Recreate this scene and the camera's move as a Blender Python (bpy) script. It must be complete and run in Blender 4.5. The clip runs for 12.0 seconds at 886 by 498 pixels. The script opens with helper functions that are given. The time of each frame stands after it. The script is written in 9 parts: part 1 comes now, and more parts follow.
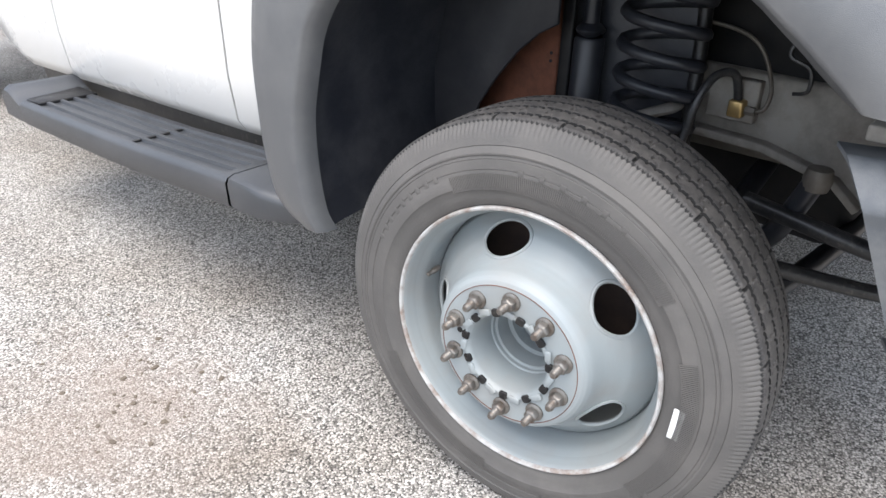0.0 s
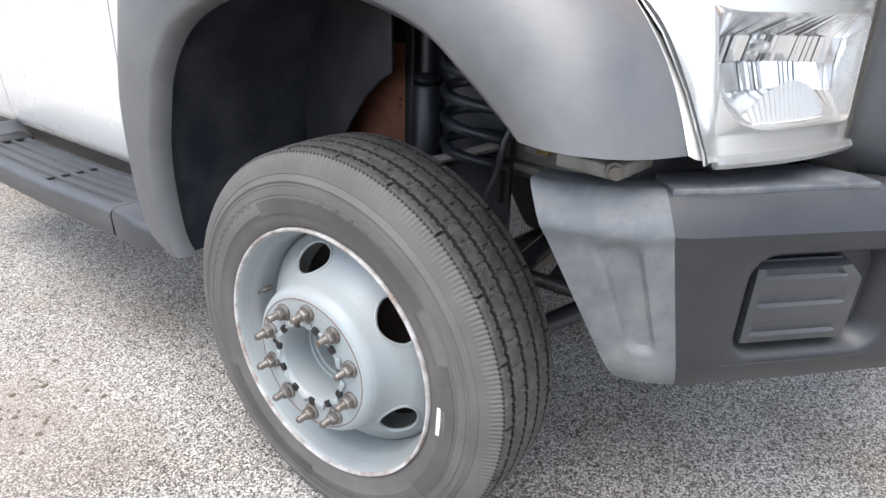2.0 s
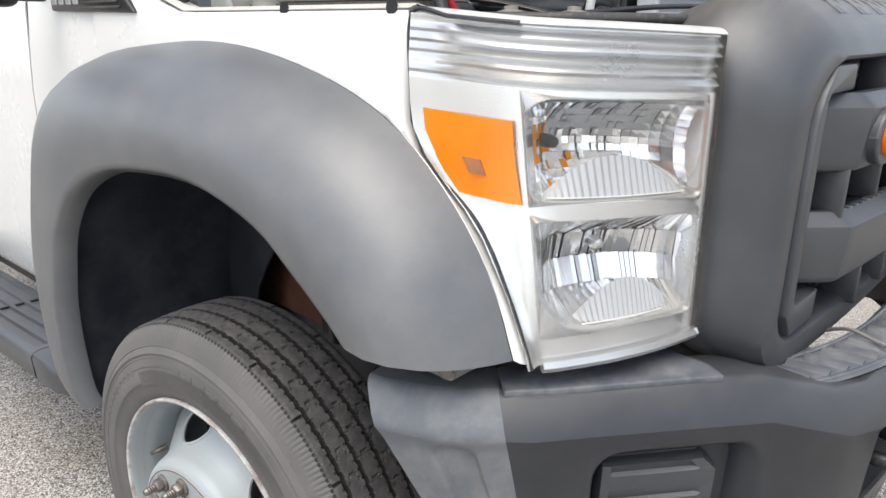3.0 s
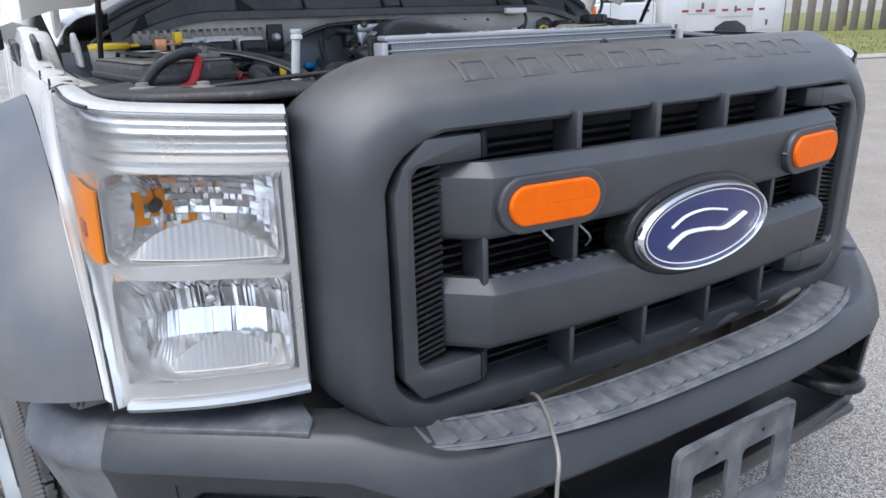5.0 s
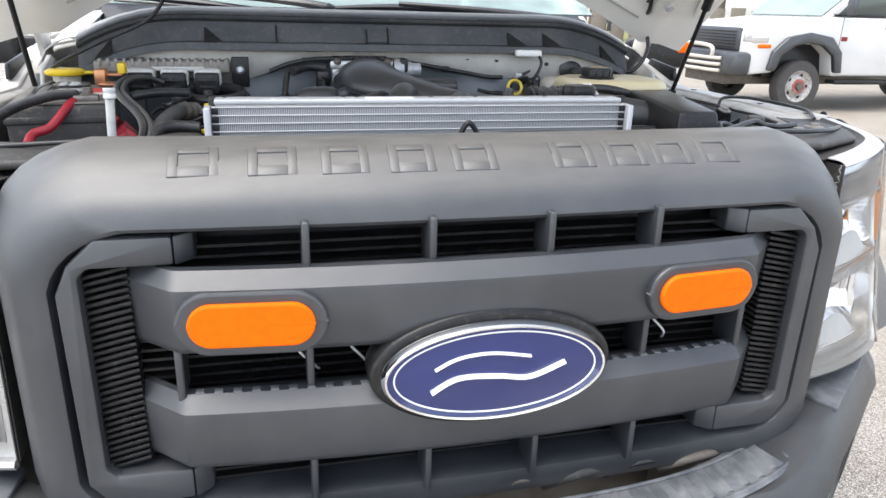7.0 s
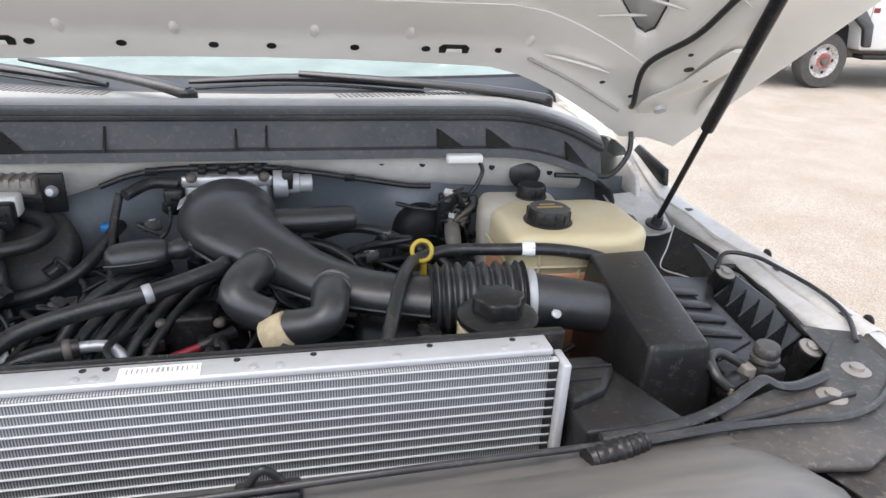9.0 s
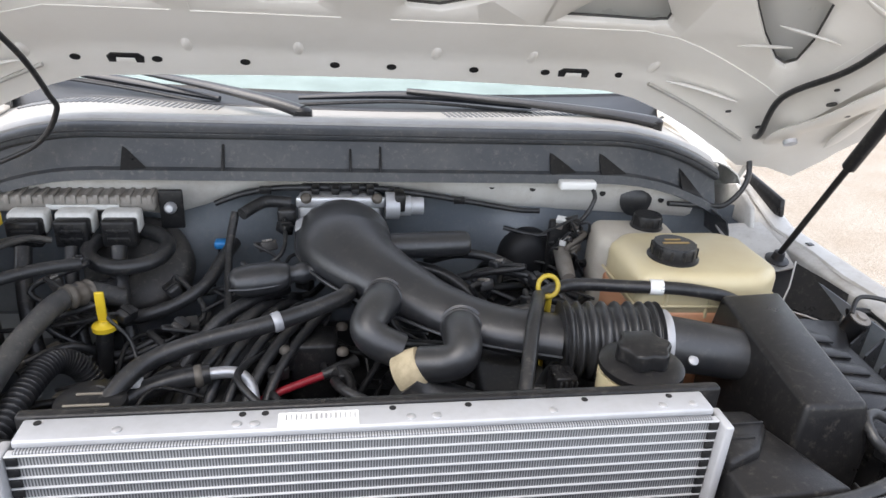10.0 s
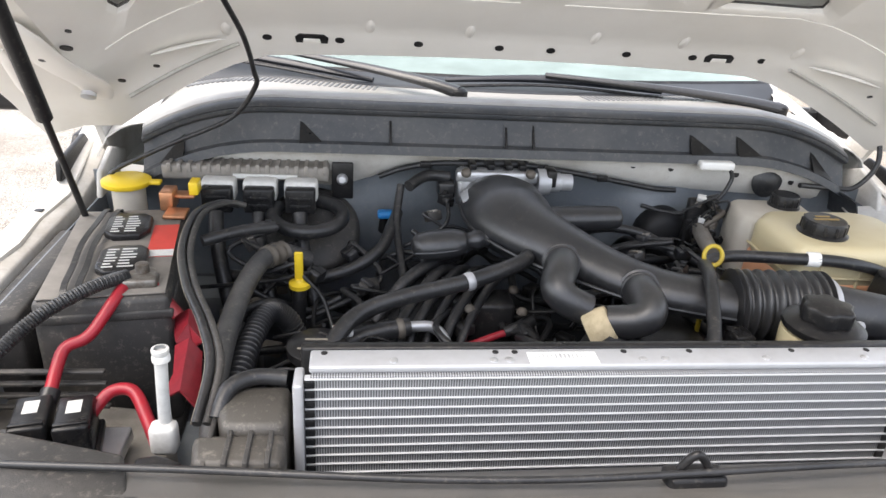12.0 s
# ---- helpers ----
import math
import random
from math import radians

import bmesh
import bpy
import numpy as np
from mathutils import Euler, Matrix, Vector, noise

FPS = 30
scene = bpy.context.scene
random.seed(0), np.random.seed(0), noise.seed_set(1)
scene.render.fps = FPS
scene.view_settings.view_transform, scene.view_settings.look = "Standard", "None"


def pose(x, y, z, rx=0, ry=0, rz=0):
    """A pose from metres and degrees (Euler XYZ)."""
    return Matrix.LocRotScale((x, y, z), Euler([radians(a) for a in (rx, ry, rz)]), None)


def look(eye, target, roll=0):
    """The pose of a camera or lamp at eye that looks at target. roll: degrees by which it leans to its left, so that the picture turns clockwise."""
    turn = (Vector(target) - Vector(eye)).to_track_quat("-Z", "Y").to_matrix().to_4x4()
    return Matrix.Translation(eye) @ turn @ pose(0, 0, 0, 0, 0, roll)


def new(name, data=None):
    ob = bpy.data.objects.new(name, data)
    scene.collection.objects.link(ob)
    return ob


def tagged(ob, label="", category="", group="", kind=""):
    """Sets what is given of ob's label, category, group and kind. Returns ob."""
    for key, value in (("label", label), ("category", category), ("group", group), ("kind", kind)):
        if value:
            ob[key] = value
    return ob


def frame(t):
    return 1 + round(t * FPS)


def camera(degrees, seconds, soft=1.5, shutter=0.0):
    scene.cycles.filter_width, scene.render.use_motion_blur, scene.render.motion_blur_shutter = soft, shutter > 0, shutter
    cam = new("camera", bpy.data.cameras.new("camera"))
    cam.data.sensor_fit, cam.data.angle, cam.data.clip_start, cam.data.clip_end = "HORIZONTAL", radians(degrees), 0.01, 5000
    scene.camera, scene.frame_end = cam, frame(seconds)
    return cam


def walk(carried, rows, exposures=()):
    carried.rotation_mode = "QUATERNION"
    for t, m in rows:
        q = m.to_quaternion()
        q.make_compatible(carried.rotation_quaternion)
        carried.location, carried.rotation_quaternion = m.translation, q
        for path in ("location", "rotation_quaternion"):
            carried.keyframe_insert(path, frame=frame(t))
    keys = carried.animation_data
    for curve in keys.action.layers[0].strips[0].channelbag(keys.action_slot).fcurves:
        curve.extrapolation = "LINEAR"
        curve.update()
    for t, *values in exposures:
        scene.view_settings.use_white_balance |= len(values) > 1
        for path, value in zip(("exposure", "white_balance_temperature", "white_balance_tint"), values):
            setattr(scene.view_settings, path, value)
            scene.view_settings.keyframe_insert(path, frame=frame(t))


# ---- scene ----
cam = camera(65.0, 12.0)
PATH = [
    (0, (-2.027, -0.4, 1.146), (-0.701, 0.76, 0.198), 1.3),
    (0.5, (-2.003, -0.492, 1.141), (-0.667, 0.672, 0.214), 1.5),
    (1, (-1.997, -0.59, 1.123), (-0.692, 0.613, 0.202), 1.7),
    (1.5, (-1.969, -0.677, 1.128), (-0.691, 0.557, 0.211), 1.2),
    (2, (-1.888, -0.788, 1.163), (-0.53, 0.436, 0.351), 1.4),
    (2.5, (-1.788, -0.84, 1.252), (-0.371, 0.385, 0.551), 0.0),
    (3, (-1.673, -0.928, 1.336), (-0.286, 0.374, 0.716), 0.3),
    (3.2, (-1.615, -0.983, 1.356), (-0.258, 0.355, 0.749), -1.2),
    (4.8, (-1.118, -1.45, 1.433), (-0.111, 0.158, 0.8), -1.7),
    (5, (-1.038, -1.495, 1.45), (-0.052, 0.122, 0.809), -1.6),
    (5.5, (-0.822, -1.661, 1.458), (-0.006, 0.066, 0.867), -1.3),
    (6, (-0.639, -1.754, 1.479), (-0.003, 0.036, 0.852), -0.0),
    (6.5, (-0.467, -1.697, 1.51), (0.073, 0.122, 0.878), 1.4),
    (7, (-0.305, -1.575, 1.581), (0.156, 0.255, 0.919), 1.6),
    (7.5, (-0.107, -1.419, 1.664), (0.337, 0.437, 1.066), 2.1),
    (9.3, (0.068, -0.928, 1.901), (0.491, 0.835, 1.055), 3.3),
    (9.5, (0.05, -0.912, 1.907), (0.452, 0.851, 1.052), 3.4),
    (10, (-0.07, -0.894, 1.922), (0.248, 0.897, 1.092), 3.8),
    (10.5, (-0.16, -0.894, 1.924), (0.1, 0.913, 1.107), 4.1),
    (11, (-0.231, -0.898, 1.92), (0.009, 0.904, 1.088), 4.5),
    (11.5, (-0.29, -0.91, 1.914), (-0.063, 0.886, 1.063), 4.7),
    (12, (-0.348, -0.965, 1.902), (-0.099, 0.829, 1.053), 4.1),
]
EXPOSURES = [(0, 1.55, 6400, 11), (2, 1.53, 6350, 11), (3, 1.25, 6600, 10), (5, 1.01, 5900, 11), (5.5, 1.09, 6150, 10), (6.5, 1.55, 6300, 10), (7, 1.69, 6450, 10), (7.5, 1.67, 6650, 12), (9.5, 1.87, 6650, 12), (12, 1.96, 6880, 12)]
walk(cam, [(t, look(eye, target, roll)) for t, eye, target, roll in PATH], EXPOSURES)

# ---- light ----
world = bpy.data.worlds.new("sky")
scene.world = world
world.use_nodes = True
wn = world.node_tree
sky = wn.nodes.new("ShaderNodeTexSky")
sky.sky_type = "NISHITA"
sky.sun_disc = False
sky.sun_elevation = radians(68)
sky.sun_rotation = radians(249)
sky.air_density, sky.dust_density, sky.ozone_density = 1.0, 1.5, 1.5
haze = wn.nodes.new("ShaderNodeHueSaturation")
haze.inputs["Saturation"].default_value = 0.45
wn.links.new(sky.outputs[0], haze.inputs["Color"])
wn.links.new(haze.outputs[0], wn.nodes["Background"].inputs[0])
wn.nodes["Background"].inputs[1].default_value = 0.15
sun_data = bpy.data.lights.new("sun", "SUN")
sun_data.energy = 1.25
sun_data.angle = radians(52)
sun_data.color = (1.0, 0.94, 0.85)
sun = new("sun", sun_data)
sun.matrix_world = look((-2.9, -1.1, 7.7), (0, 0, 0))


# ---- materials ----
def material(name, color, rough=0.5, metal=0.0, vary=0.0, scale=6.0, second=None, amount=0.5, grain=0.0, grain_scale=400.0, coat=0.0, spec=0.5, dust=0.0):
    """A principled surface: base colour, a second colour laid over it in cloudy stains, grain as fine relief."""
    m = bpy.data.materials.new(name)
    m.use_nodes = True
    t, n = m.node_tree, m.node_tree.nodes
    b = n["Principled BSDF"]
    b.inputs["Base Color"].default_value = (*color, 1)
    b.inputs["Roughness"].default_value = rough
    b.inputs["Metallic"].default_value = metal
    b.inputs["Coat Weight"].default_value = coat
    b.inputs["Coat Roughness"].default_value = 0.08
    b.inputs["Specular IOR Level"].default_value = spec
    place = n.new("ShaderNodeTexCoord")
    if second or vary:
        cloud = n.new("ShaderNodeTexNoise")
        cloud.inputs["Scale"].default_value = scale
        cloud.inputs["Detail"].default_value = 8
        cloud.inputs["Roughness"].default_value = 0.65
        t.links.new(place.outputs["Object"], cloud.inputs["Vector"])
        ramp = n.new("ShaderNodeValToRGB")
        ramp.color_ramp.elements[0].position, ramp.color_ramp.elements[1].position = 0.42, 0.72
        other = second or tuple(min(1, c * (1 + vary)) for c in color)
        ramp.color_ramp.elements[0].color = (*color, 1)
        ramp.color_ramp.elements[1].color = (*[a * (1 - amount) + o * amount for a, o in zip(color, other)], 1)
        t.links.new(cloud.outputs["Fac"], ramp.inputs["Fac"])
        t.links.new(ramp.outputs["Color"], b.inputs["Base Color"])
        mul = n.new("ShaderNodeMath")
        mul.operation = "MULTIPLY_ADD"
        mul.inputs[1].default_value, mul.inputs[2].default_value = 0.25, rough - 0.12
        t.links.new(cloud.outputs["Fac"], mul.inputs[0])
        t.links.new(mul.outputs[0], b.inputs["Roughness"])
    if dust:
        # pale dust that lies on what faces up, broken into specks and scuffs
        speck = n.new("ShaderNodeTexNoise")
        speck.inputs["Scale"].default_value, speck.inputs["Detail"].default_value, speck.inputs["Roughness"].default_value = 85, 9, 0.75
        t.links.new(place.outputs["Object"], speck.inputs["Vector"])
        part_of = n.new("ShaderNodeMapRange")
        part_of.inputs["From Min"].default_value, part_of.inputs["From Max"].default_value = 0.54, 0.70
        part_of.inputs["To Max"].default_value = dust
        t.links.new(speck.outputs["Fac"], part_of.inputs["Value"])
        lay = n.new("ShaderNodeMix")
        lay.data_type = "RGBA"
        lay.inputs["B"].default_value = (0.30, 0.27, 0.23, 1)
        t.links.new(part_of.outputs["Result"], lay.inputs["Factor"])
        if second:
            t.links.new(ramp.outputs["Color"], lay.inputs["A"])
        else:
            lay.inputs["A"].default_value = (*color, 1)
        t.links.new(lay.outputs["Result"], b.inputs["Base Color"])
    if grain:
        fine = n.new("ShaderNodeTexNoise")
        fine.inputs["Scale"].default_value = grain_scale
        fine.inputs["Detail"].default_value = 3
        t.links.new(place.outputs["Object"], fine.inputs["Vector"])
        bump = n.new("ShaderNodeBump")
        bump.inputs["Strength"].default_value = grain
        bump.inputs["Distance"].default_value = 0.002
        t.links.new(fine.outputs["Fac"], bump.inputs["Height"])
        t.links.new(bump.outputs["Normal"], b.inputs["Normal"])
    return m


paint = material("white_paint", (0.67, 0.665, 0.645), 0.28, second=(0.62, 0.59, 0.53), amount=0.25, scale=3, coat=0.4)
shoulder_mat = material("hazed_lamp_plastic", (0.50, 0.50, 0.49), 0.34, second=(0.34, 0.33, 0.31), amount=0.7, scale=14, dust=0.3)
flange_paint = material("chalky_white_paint", (0.60, 0.585, 0.55), 0.45, second=(0.38, 0.34, 0.29), amount=0.7, scale=9, dust=0.35)
paint_in = material("dusty_white_paint", (0.56, 0.55, 0.525), 0.5, second=(0.27, 0.235, 0.19), amount=0.75, scale=7, dust=0.5)
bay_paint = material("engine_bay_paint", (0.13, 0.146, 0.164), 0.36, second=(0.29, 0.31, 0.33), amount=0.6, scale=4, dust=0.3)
hood_paint = material("hood_underside_paint", (0.84, 0.815, 0.77), 0.40, second=(0.58, 0.54, 0.47), amount=0.25, scale=4)
grey_plastic = material("grey_plastic", (0.026, 0.029, 0.034), 0.40, spec=0.9, second=(0.066, 0.068, 0.072), amount=0.6, scale=5, grain=0.25, grain_scale=900)
flare_plastic = material("flare_plastic", (0.078, 0.082, 0.087), 0.36, spec=0.85, second=(0.17, 0.168, 0.162), amount=0.5, scale=4, grain=0.2, grain_scale=900)
bumper_plastic = material("bumper_plastic", (0.018, 0.020, 0.024), 0.33, spec=0.55, second=(0.044, 0.046, 0.05), amount=0.6, scale=6, grain=0.25, grain_scale=900)
faded_plastic = material("faded_grey_plastic", (0.105, 0.114, 0.124), 0.5, second=(0.23, 0.23, 0.222), amount=0.7, scale=11, grain=0.3, grain_scale=700)
worn_plastic = material("worn_grey_plastic", (0.082, 0.089, 0.099), 0.5, second=(0.23, 0.233, 0.235), amount=0.75, scale=17, grain=0.3, grain_scale=600)
black_plastic = material("black_plastic", (0.012, 0.012, 0.013), 0.30, second=(0.030, 0.029, 0.028), amount=0.45, scale=9, grain=0.15, grain_scale=700, spec=0.32, dust=0.16)
dusty_black = material("dusty_black_plastic", (0.035, 0.034, 0.033), 0.55, second=(0.11, 0.10, 0.09), amount=0.6, scale=10, grain=0.2, dust=0.4)
liner_mat = material("wheel_liner", (0.019, 0.022, 0.030), 0.45, second=(0.075, 0.078, 0.085), amount=0.7, scale=7, grain=0.5, grain_scale=60)
rubber = material("black_rubber", (0.017, 0.0175, 0.019), 0.36, second=(0.056, 0.056, 0.057), amount=0.5, scale=12, dust=0.22)
tyre_rubber = material("tyre_rubber", (0.088, 0.084, 0.080), 0.68, second=(0.15, 0.140, 0.130), amount=0.6, scale=7, grain=0.3, grain_scale=250)
dusty_rubber = material("dusty_rubber", (0.046, 0.046, 0.047), 0.5, second=(0.14, 0.135, 0.125), amount=0.6, scale=14, dust=0.35)
# near-black that puts the shade of deep gaps into the colour
deep_black = material("deep_shade_black", (0.010, 0.0105, 0.012), 0.5, spec=0.3, second=(0.03, 0.028, 0.026), amount=0.5, scale=14)
torn_paper = material("torn_masking_paper", (0.52, 0.44, 0.29), 0.8, second=(0.30, 0.24, 0.15), amount=0.8, scale=40)
old_yellow = material("worn_yellow_plastic", (0.50, 0.37, 0.035), 0.4, second=(0.32, 0.22, 0.03), amount=0.7, scale=60)
spring_black = material("spring_black", (0.018, 0.020, 0.026), 0.40, second=(0.038, 0.041, 0.047), amount=0.6, scale=12)
groove_shade_rubber = material("groove_shade_rubber", (0.012, 0.012, 0.012), 0.8)
tread_rubber = material("tread_rubber", (0.044, 0.042, 0.041), 0.75, second=(0.13, 0.121, 0.112), amount=0.55, scale=45, grain=0.6, grain_scale=180)
rim_paint = material("wheel_paint", (0.275, 0.308, 0.318), 0.42, second=(0.28, 0.27, 0.25), amount=0.6, scale=9)
disc_dark = material("dark_rusty_iron", (0.045, 0.028, 0.022), 0.8, second=(0.02, 0.016, 0.014), amount=0.8, scale=20)
rust = material("rust", (0.15, 0.055, 0.03), 0.85, second=(0.07, 0.03, 0.02), amount=0.8, scale=30, grain=0.5, grain_scale=200)
stud_metal = material("rusty_stud", (0.21, 0.20, 0.185), 0.45, 0.7, second=(0.09, 0.06, 0.04), amount=0.9, scale=60)
steel = material("grimy_steel", (0.16, 0.145, 0.125), 0.6, 0.4, second=(0.09, 0.07, 0.055), amount=0.8, scale=14, grain=0.3, grain_scale=90)
chrome = material("chrome", (0.86, 0.87, 0.88), 0.07, 1.0)
silver = material("satin_silver", (0.70, 0.70, 0.69), 0.24, 0.75, second=(0.60, 0.60, 0.59), amount=0.6, scale=6)
alu = material("aluminium", (0.62, 0.63, 0.65), 0.42, 0.75, second=(0.42, 0.43, 0.45), amount=0.5, scale=20)
alu_light = material("bright_aluminium", (0.47, 0.48, 0.50), 0.45, 0.35, second=(0.38, 0.38, 0.39), amount=0.6, scale=25)
amber = material("amber_lens", (0.85, 0.142, 0.0), 0.4, spec=0.15, second=(0.78, 0.115, 0.0), amount=0.8, scale=60)
amber_light = material("pale_amber_lens", (0.88, 0.29, 0.002), 0.35, spec=0.2, second=(0.82, 0.24, 0.0), amount=0.8, scale=90)
satin_black = material("satin_black_plastic", (0.022, 0.023, 0.026), 0.36, spec=0.75, dust=0.10, second=(0.040, 0.039, 0.037), amount=0.5, scale=12, grain=0.12, grain_scale=800)
dusty_alu = material("dusty_aluminium", (0.30, 0.28, 0.255), 0.6, 0.4, second=(0.19, 0.17, 0.15), amount=0.7, scale=25)
tan_plastic = material("tan_plastic", (0.30, 0.27, 0.22), 0.6, second=(0.17, 0.15, 0.12), amount=0.7, scale=20)
liner_dark = material("dark_liner", (0.013, 0.015, 0.020), 0.5, second=(0.045, 0.045, 0.048), amount=0.6, scale=8)
rim_edge = material("chipped_rim_edge", (0.46, 0.46, 0.45), 0.6, second=(0.16, 0.09, 0.055), amount=0.95, scale=26)
frame_grime = material("dusty_frame_paint", (0.28, 0.262, 0.235), 0.75, second=(0.10, 0.085, 0.07), amount=0.8, scale=9, grain=0.4, grain_scale=90)
lamp_chrome = material("pressed_chrome", (0.96, 0.96, 0.96), 0.15, 0.84)
brass = material("brass", (0.55, 0.38, 0.16), 0.4, 0.8, second=(0.30, 0.22, 0.12), amount=0.6, scale=60)
red_cable = material("red_cable", (0.33, 0.012, 0.024), 0.4, second=(0.22, 0.02, 0.03), amount=0.6, scale=40)
red_plastic = material("red_plastic", (0.22, 0.014, 0.02), 0.5, second=(0.12, 0.02, 0.02), amount=0.5, scale=20)
yellow = material("yellow_plastic", (0.80, 0.56, 0.03), 0.4)
blue_clip = material("blue_plastic", (0.02, 0.22, 0.55), 0.4)
badge_blue = material("badge_blue", (0.012, 0.022, 0.12), 0.2, coat=0.8)
white_plain = material("white_print", (0.82, 0.82, 0.80), 0.5)
label_grey = material("pale_label", (0.62, 0.62, 0.60), 0.5, second=(0.45, 0.44, 0.42), amount=0.6, scale=90)
copper = material("copper", (0.62, 0.30, 0.16), 0.35, 0.8, second=(0.30, 0.15, 0.09), amount=0.6, scale=40)
tank_cream = material("cream_tank", (0.60, 0.52, 0.33), 0.34, second=(0.50, 0.38, 0.20), amount=0.5, scale=5)
tank_white = material("milky_tank", (0.55, 0.515, 0.45), 0.42, second=(0.36, 0.30, 0.23), amount=0.5, scale=7)
coolant = material("orange_coolant", (0.62, 0.30, 0.17), 0.4, second=(0.66, 0.40, 0.24), amount=0.5, scale=10)
tan_dust_plastic = material("dust_covered_black_plastic", (0.072, 0.066, 0.058), 0.5, second=(0.032, 0.030, 0.029), amount=0.8, scale=9, grain=0.2, dust=0.45)
cowl_plastic = material("cowl_plastic", (0.040, 0.044, 0.050), 0.45, second=(0.125, 0.122, 0.118), amount=0.5, scale=9, grain=0.2, dust=0.28)


def glass_material(name, tint, clear, rough=0.03):
    """Clear cover: see-through with a mirror gloss that grows at grazing angles."""
    m = bpy.data.materials.new(name)
    m.use_nodes = True
    t, n = m.node_tree, m.node_tree.nodes
    n.remove(n["Principled BSDF"])
    see, shine, mix, fres = n.new("ShaderNodeBsdfTransparent"), n.new("ShaderNodeBsdfGlossy"), n.new("ShaderNodeMixShader"), n.new("ShaderNodeFresnel")
    see.inputs[0].default_value = (*tint, 1)
    shine.inputs["Roughness"].default_value = rough
    fres.inputs["IOR"].default_value = clear
    t.links.new(fres.outputs[0], mix.inputs[0])
    t.links.new(see.outputs[0], mix.inputs[1])
    t.links.new(shine.outputs[0], mix.inputs[2])
    t.links.new(mix.outputs[0], n["Material Output"].inputs[0])
    return m


lens_glass = glass_material("lamp_cover", (0.97, 0.97, 0.97), 1.45)
wind_glass = glass_material("windscreen_glass", (0.42, 0.58, 0.54), 1.6)
# a film on the windscreen: specks of dust, its teal put in for the reflected sky
wt = wind_glass.node_tree
dust, film, speck = wt.nodes.new("ShaderNodeBsdfDiffuse"), wt.nodes.new("ShaderNodeMixShader"), wt.nodes.new("ShaderNodeTexNoise")
dust.inputs[0].default_value = (0.50, 0.63, 0.61, 1)
speck.inputs["Scale"].default_value, speck.inputs["Detail"].default_value = 14, 9
spread = wt.nodes.new("ShaderNodeMapRange")
spread.inputs["To Min"].default_value, spread.inputs["To Max"].default_value = 0.25, 0.58
wt.links.new(speck.outputs["Fac"], spread.inputs["Value"])
wt.links.new(spread.outputs["Result"], film.inputs[0])
wt.links.new(wt.nodes["Material Output"].inputs[0].links[0].from_socket, film.inputs[1])
wt.links.new(dust.outputs[0], film.inputs[2])
wt.links.new(film.outputs[0], wt.nodes["Material Output"].inputs[0])


def pale_upfaces(m, color, most):
    """Pales the faces of a material that look up: dust, with the sheen from above put in."""
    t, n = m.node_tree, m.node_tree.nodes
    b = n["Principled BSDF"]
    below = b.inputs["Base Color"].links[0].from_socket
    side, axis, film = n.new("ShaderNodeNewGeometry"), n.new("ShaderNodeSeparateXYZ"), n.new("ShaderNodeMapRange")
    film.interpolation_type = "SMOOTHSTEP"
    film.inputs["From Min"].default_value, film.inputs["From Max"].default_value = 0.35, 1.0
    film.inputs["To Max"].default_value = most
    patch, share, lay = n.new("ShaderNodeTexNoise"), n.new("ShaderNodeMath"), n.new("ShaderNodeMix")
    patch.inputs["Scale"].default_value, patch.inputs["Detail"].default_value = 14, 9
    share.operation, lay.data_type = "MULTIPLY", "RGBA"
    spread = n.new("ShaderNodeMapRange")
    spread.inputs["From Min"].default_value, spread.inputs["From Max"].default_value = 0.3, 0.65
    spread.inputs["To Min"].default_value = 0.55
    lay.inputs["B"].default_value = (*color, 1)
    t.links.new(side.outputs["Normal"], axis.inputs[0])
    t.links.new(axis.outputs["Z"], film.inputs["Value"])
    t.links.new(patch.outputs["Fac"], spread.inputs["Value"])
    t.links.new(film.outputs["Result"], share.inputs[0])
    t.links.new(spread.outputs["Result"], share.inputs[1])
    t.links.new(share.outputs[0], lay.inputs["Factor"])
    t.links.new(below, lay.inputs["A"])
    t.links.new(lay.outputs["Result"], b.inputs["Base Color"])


# grille top paled: some dust, and the glare on it painted in
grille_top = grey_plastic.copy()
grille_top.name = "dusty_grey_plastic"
pale_upfaces(grille_top, (0.17, 0.158, 0.14), 0.6)
pale_upfaces(bumper_plastic, (0.13, 0.127, 0.12), 0.25)


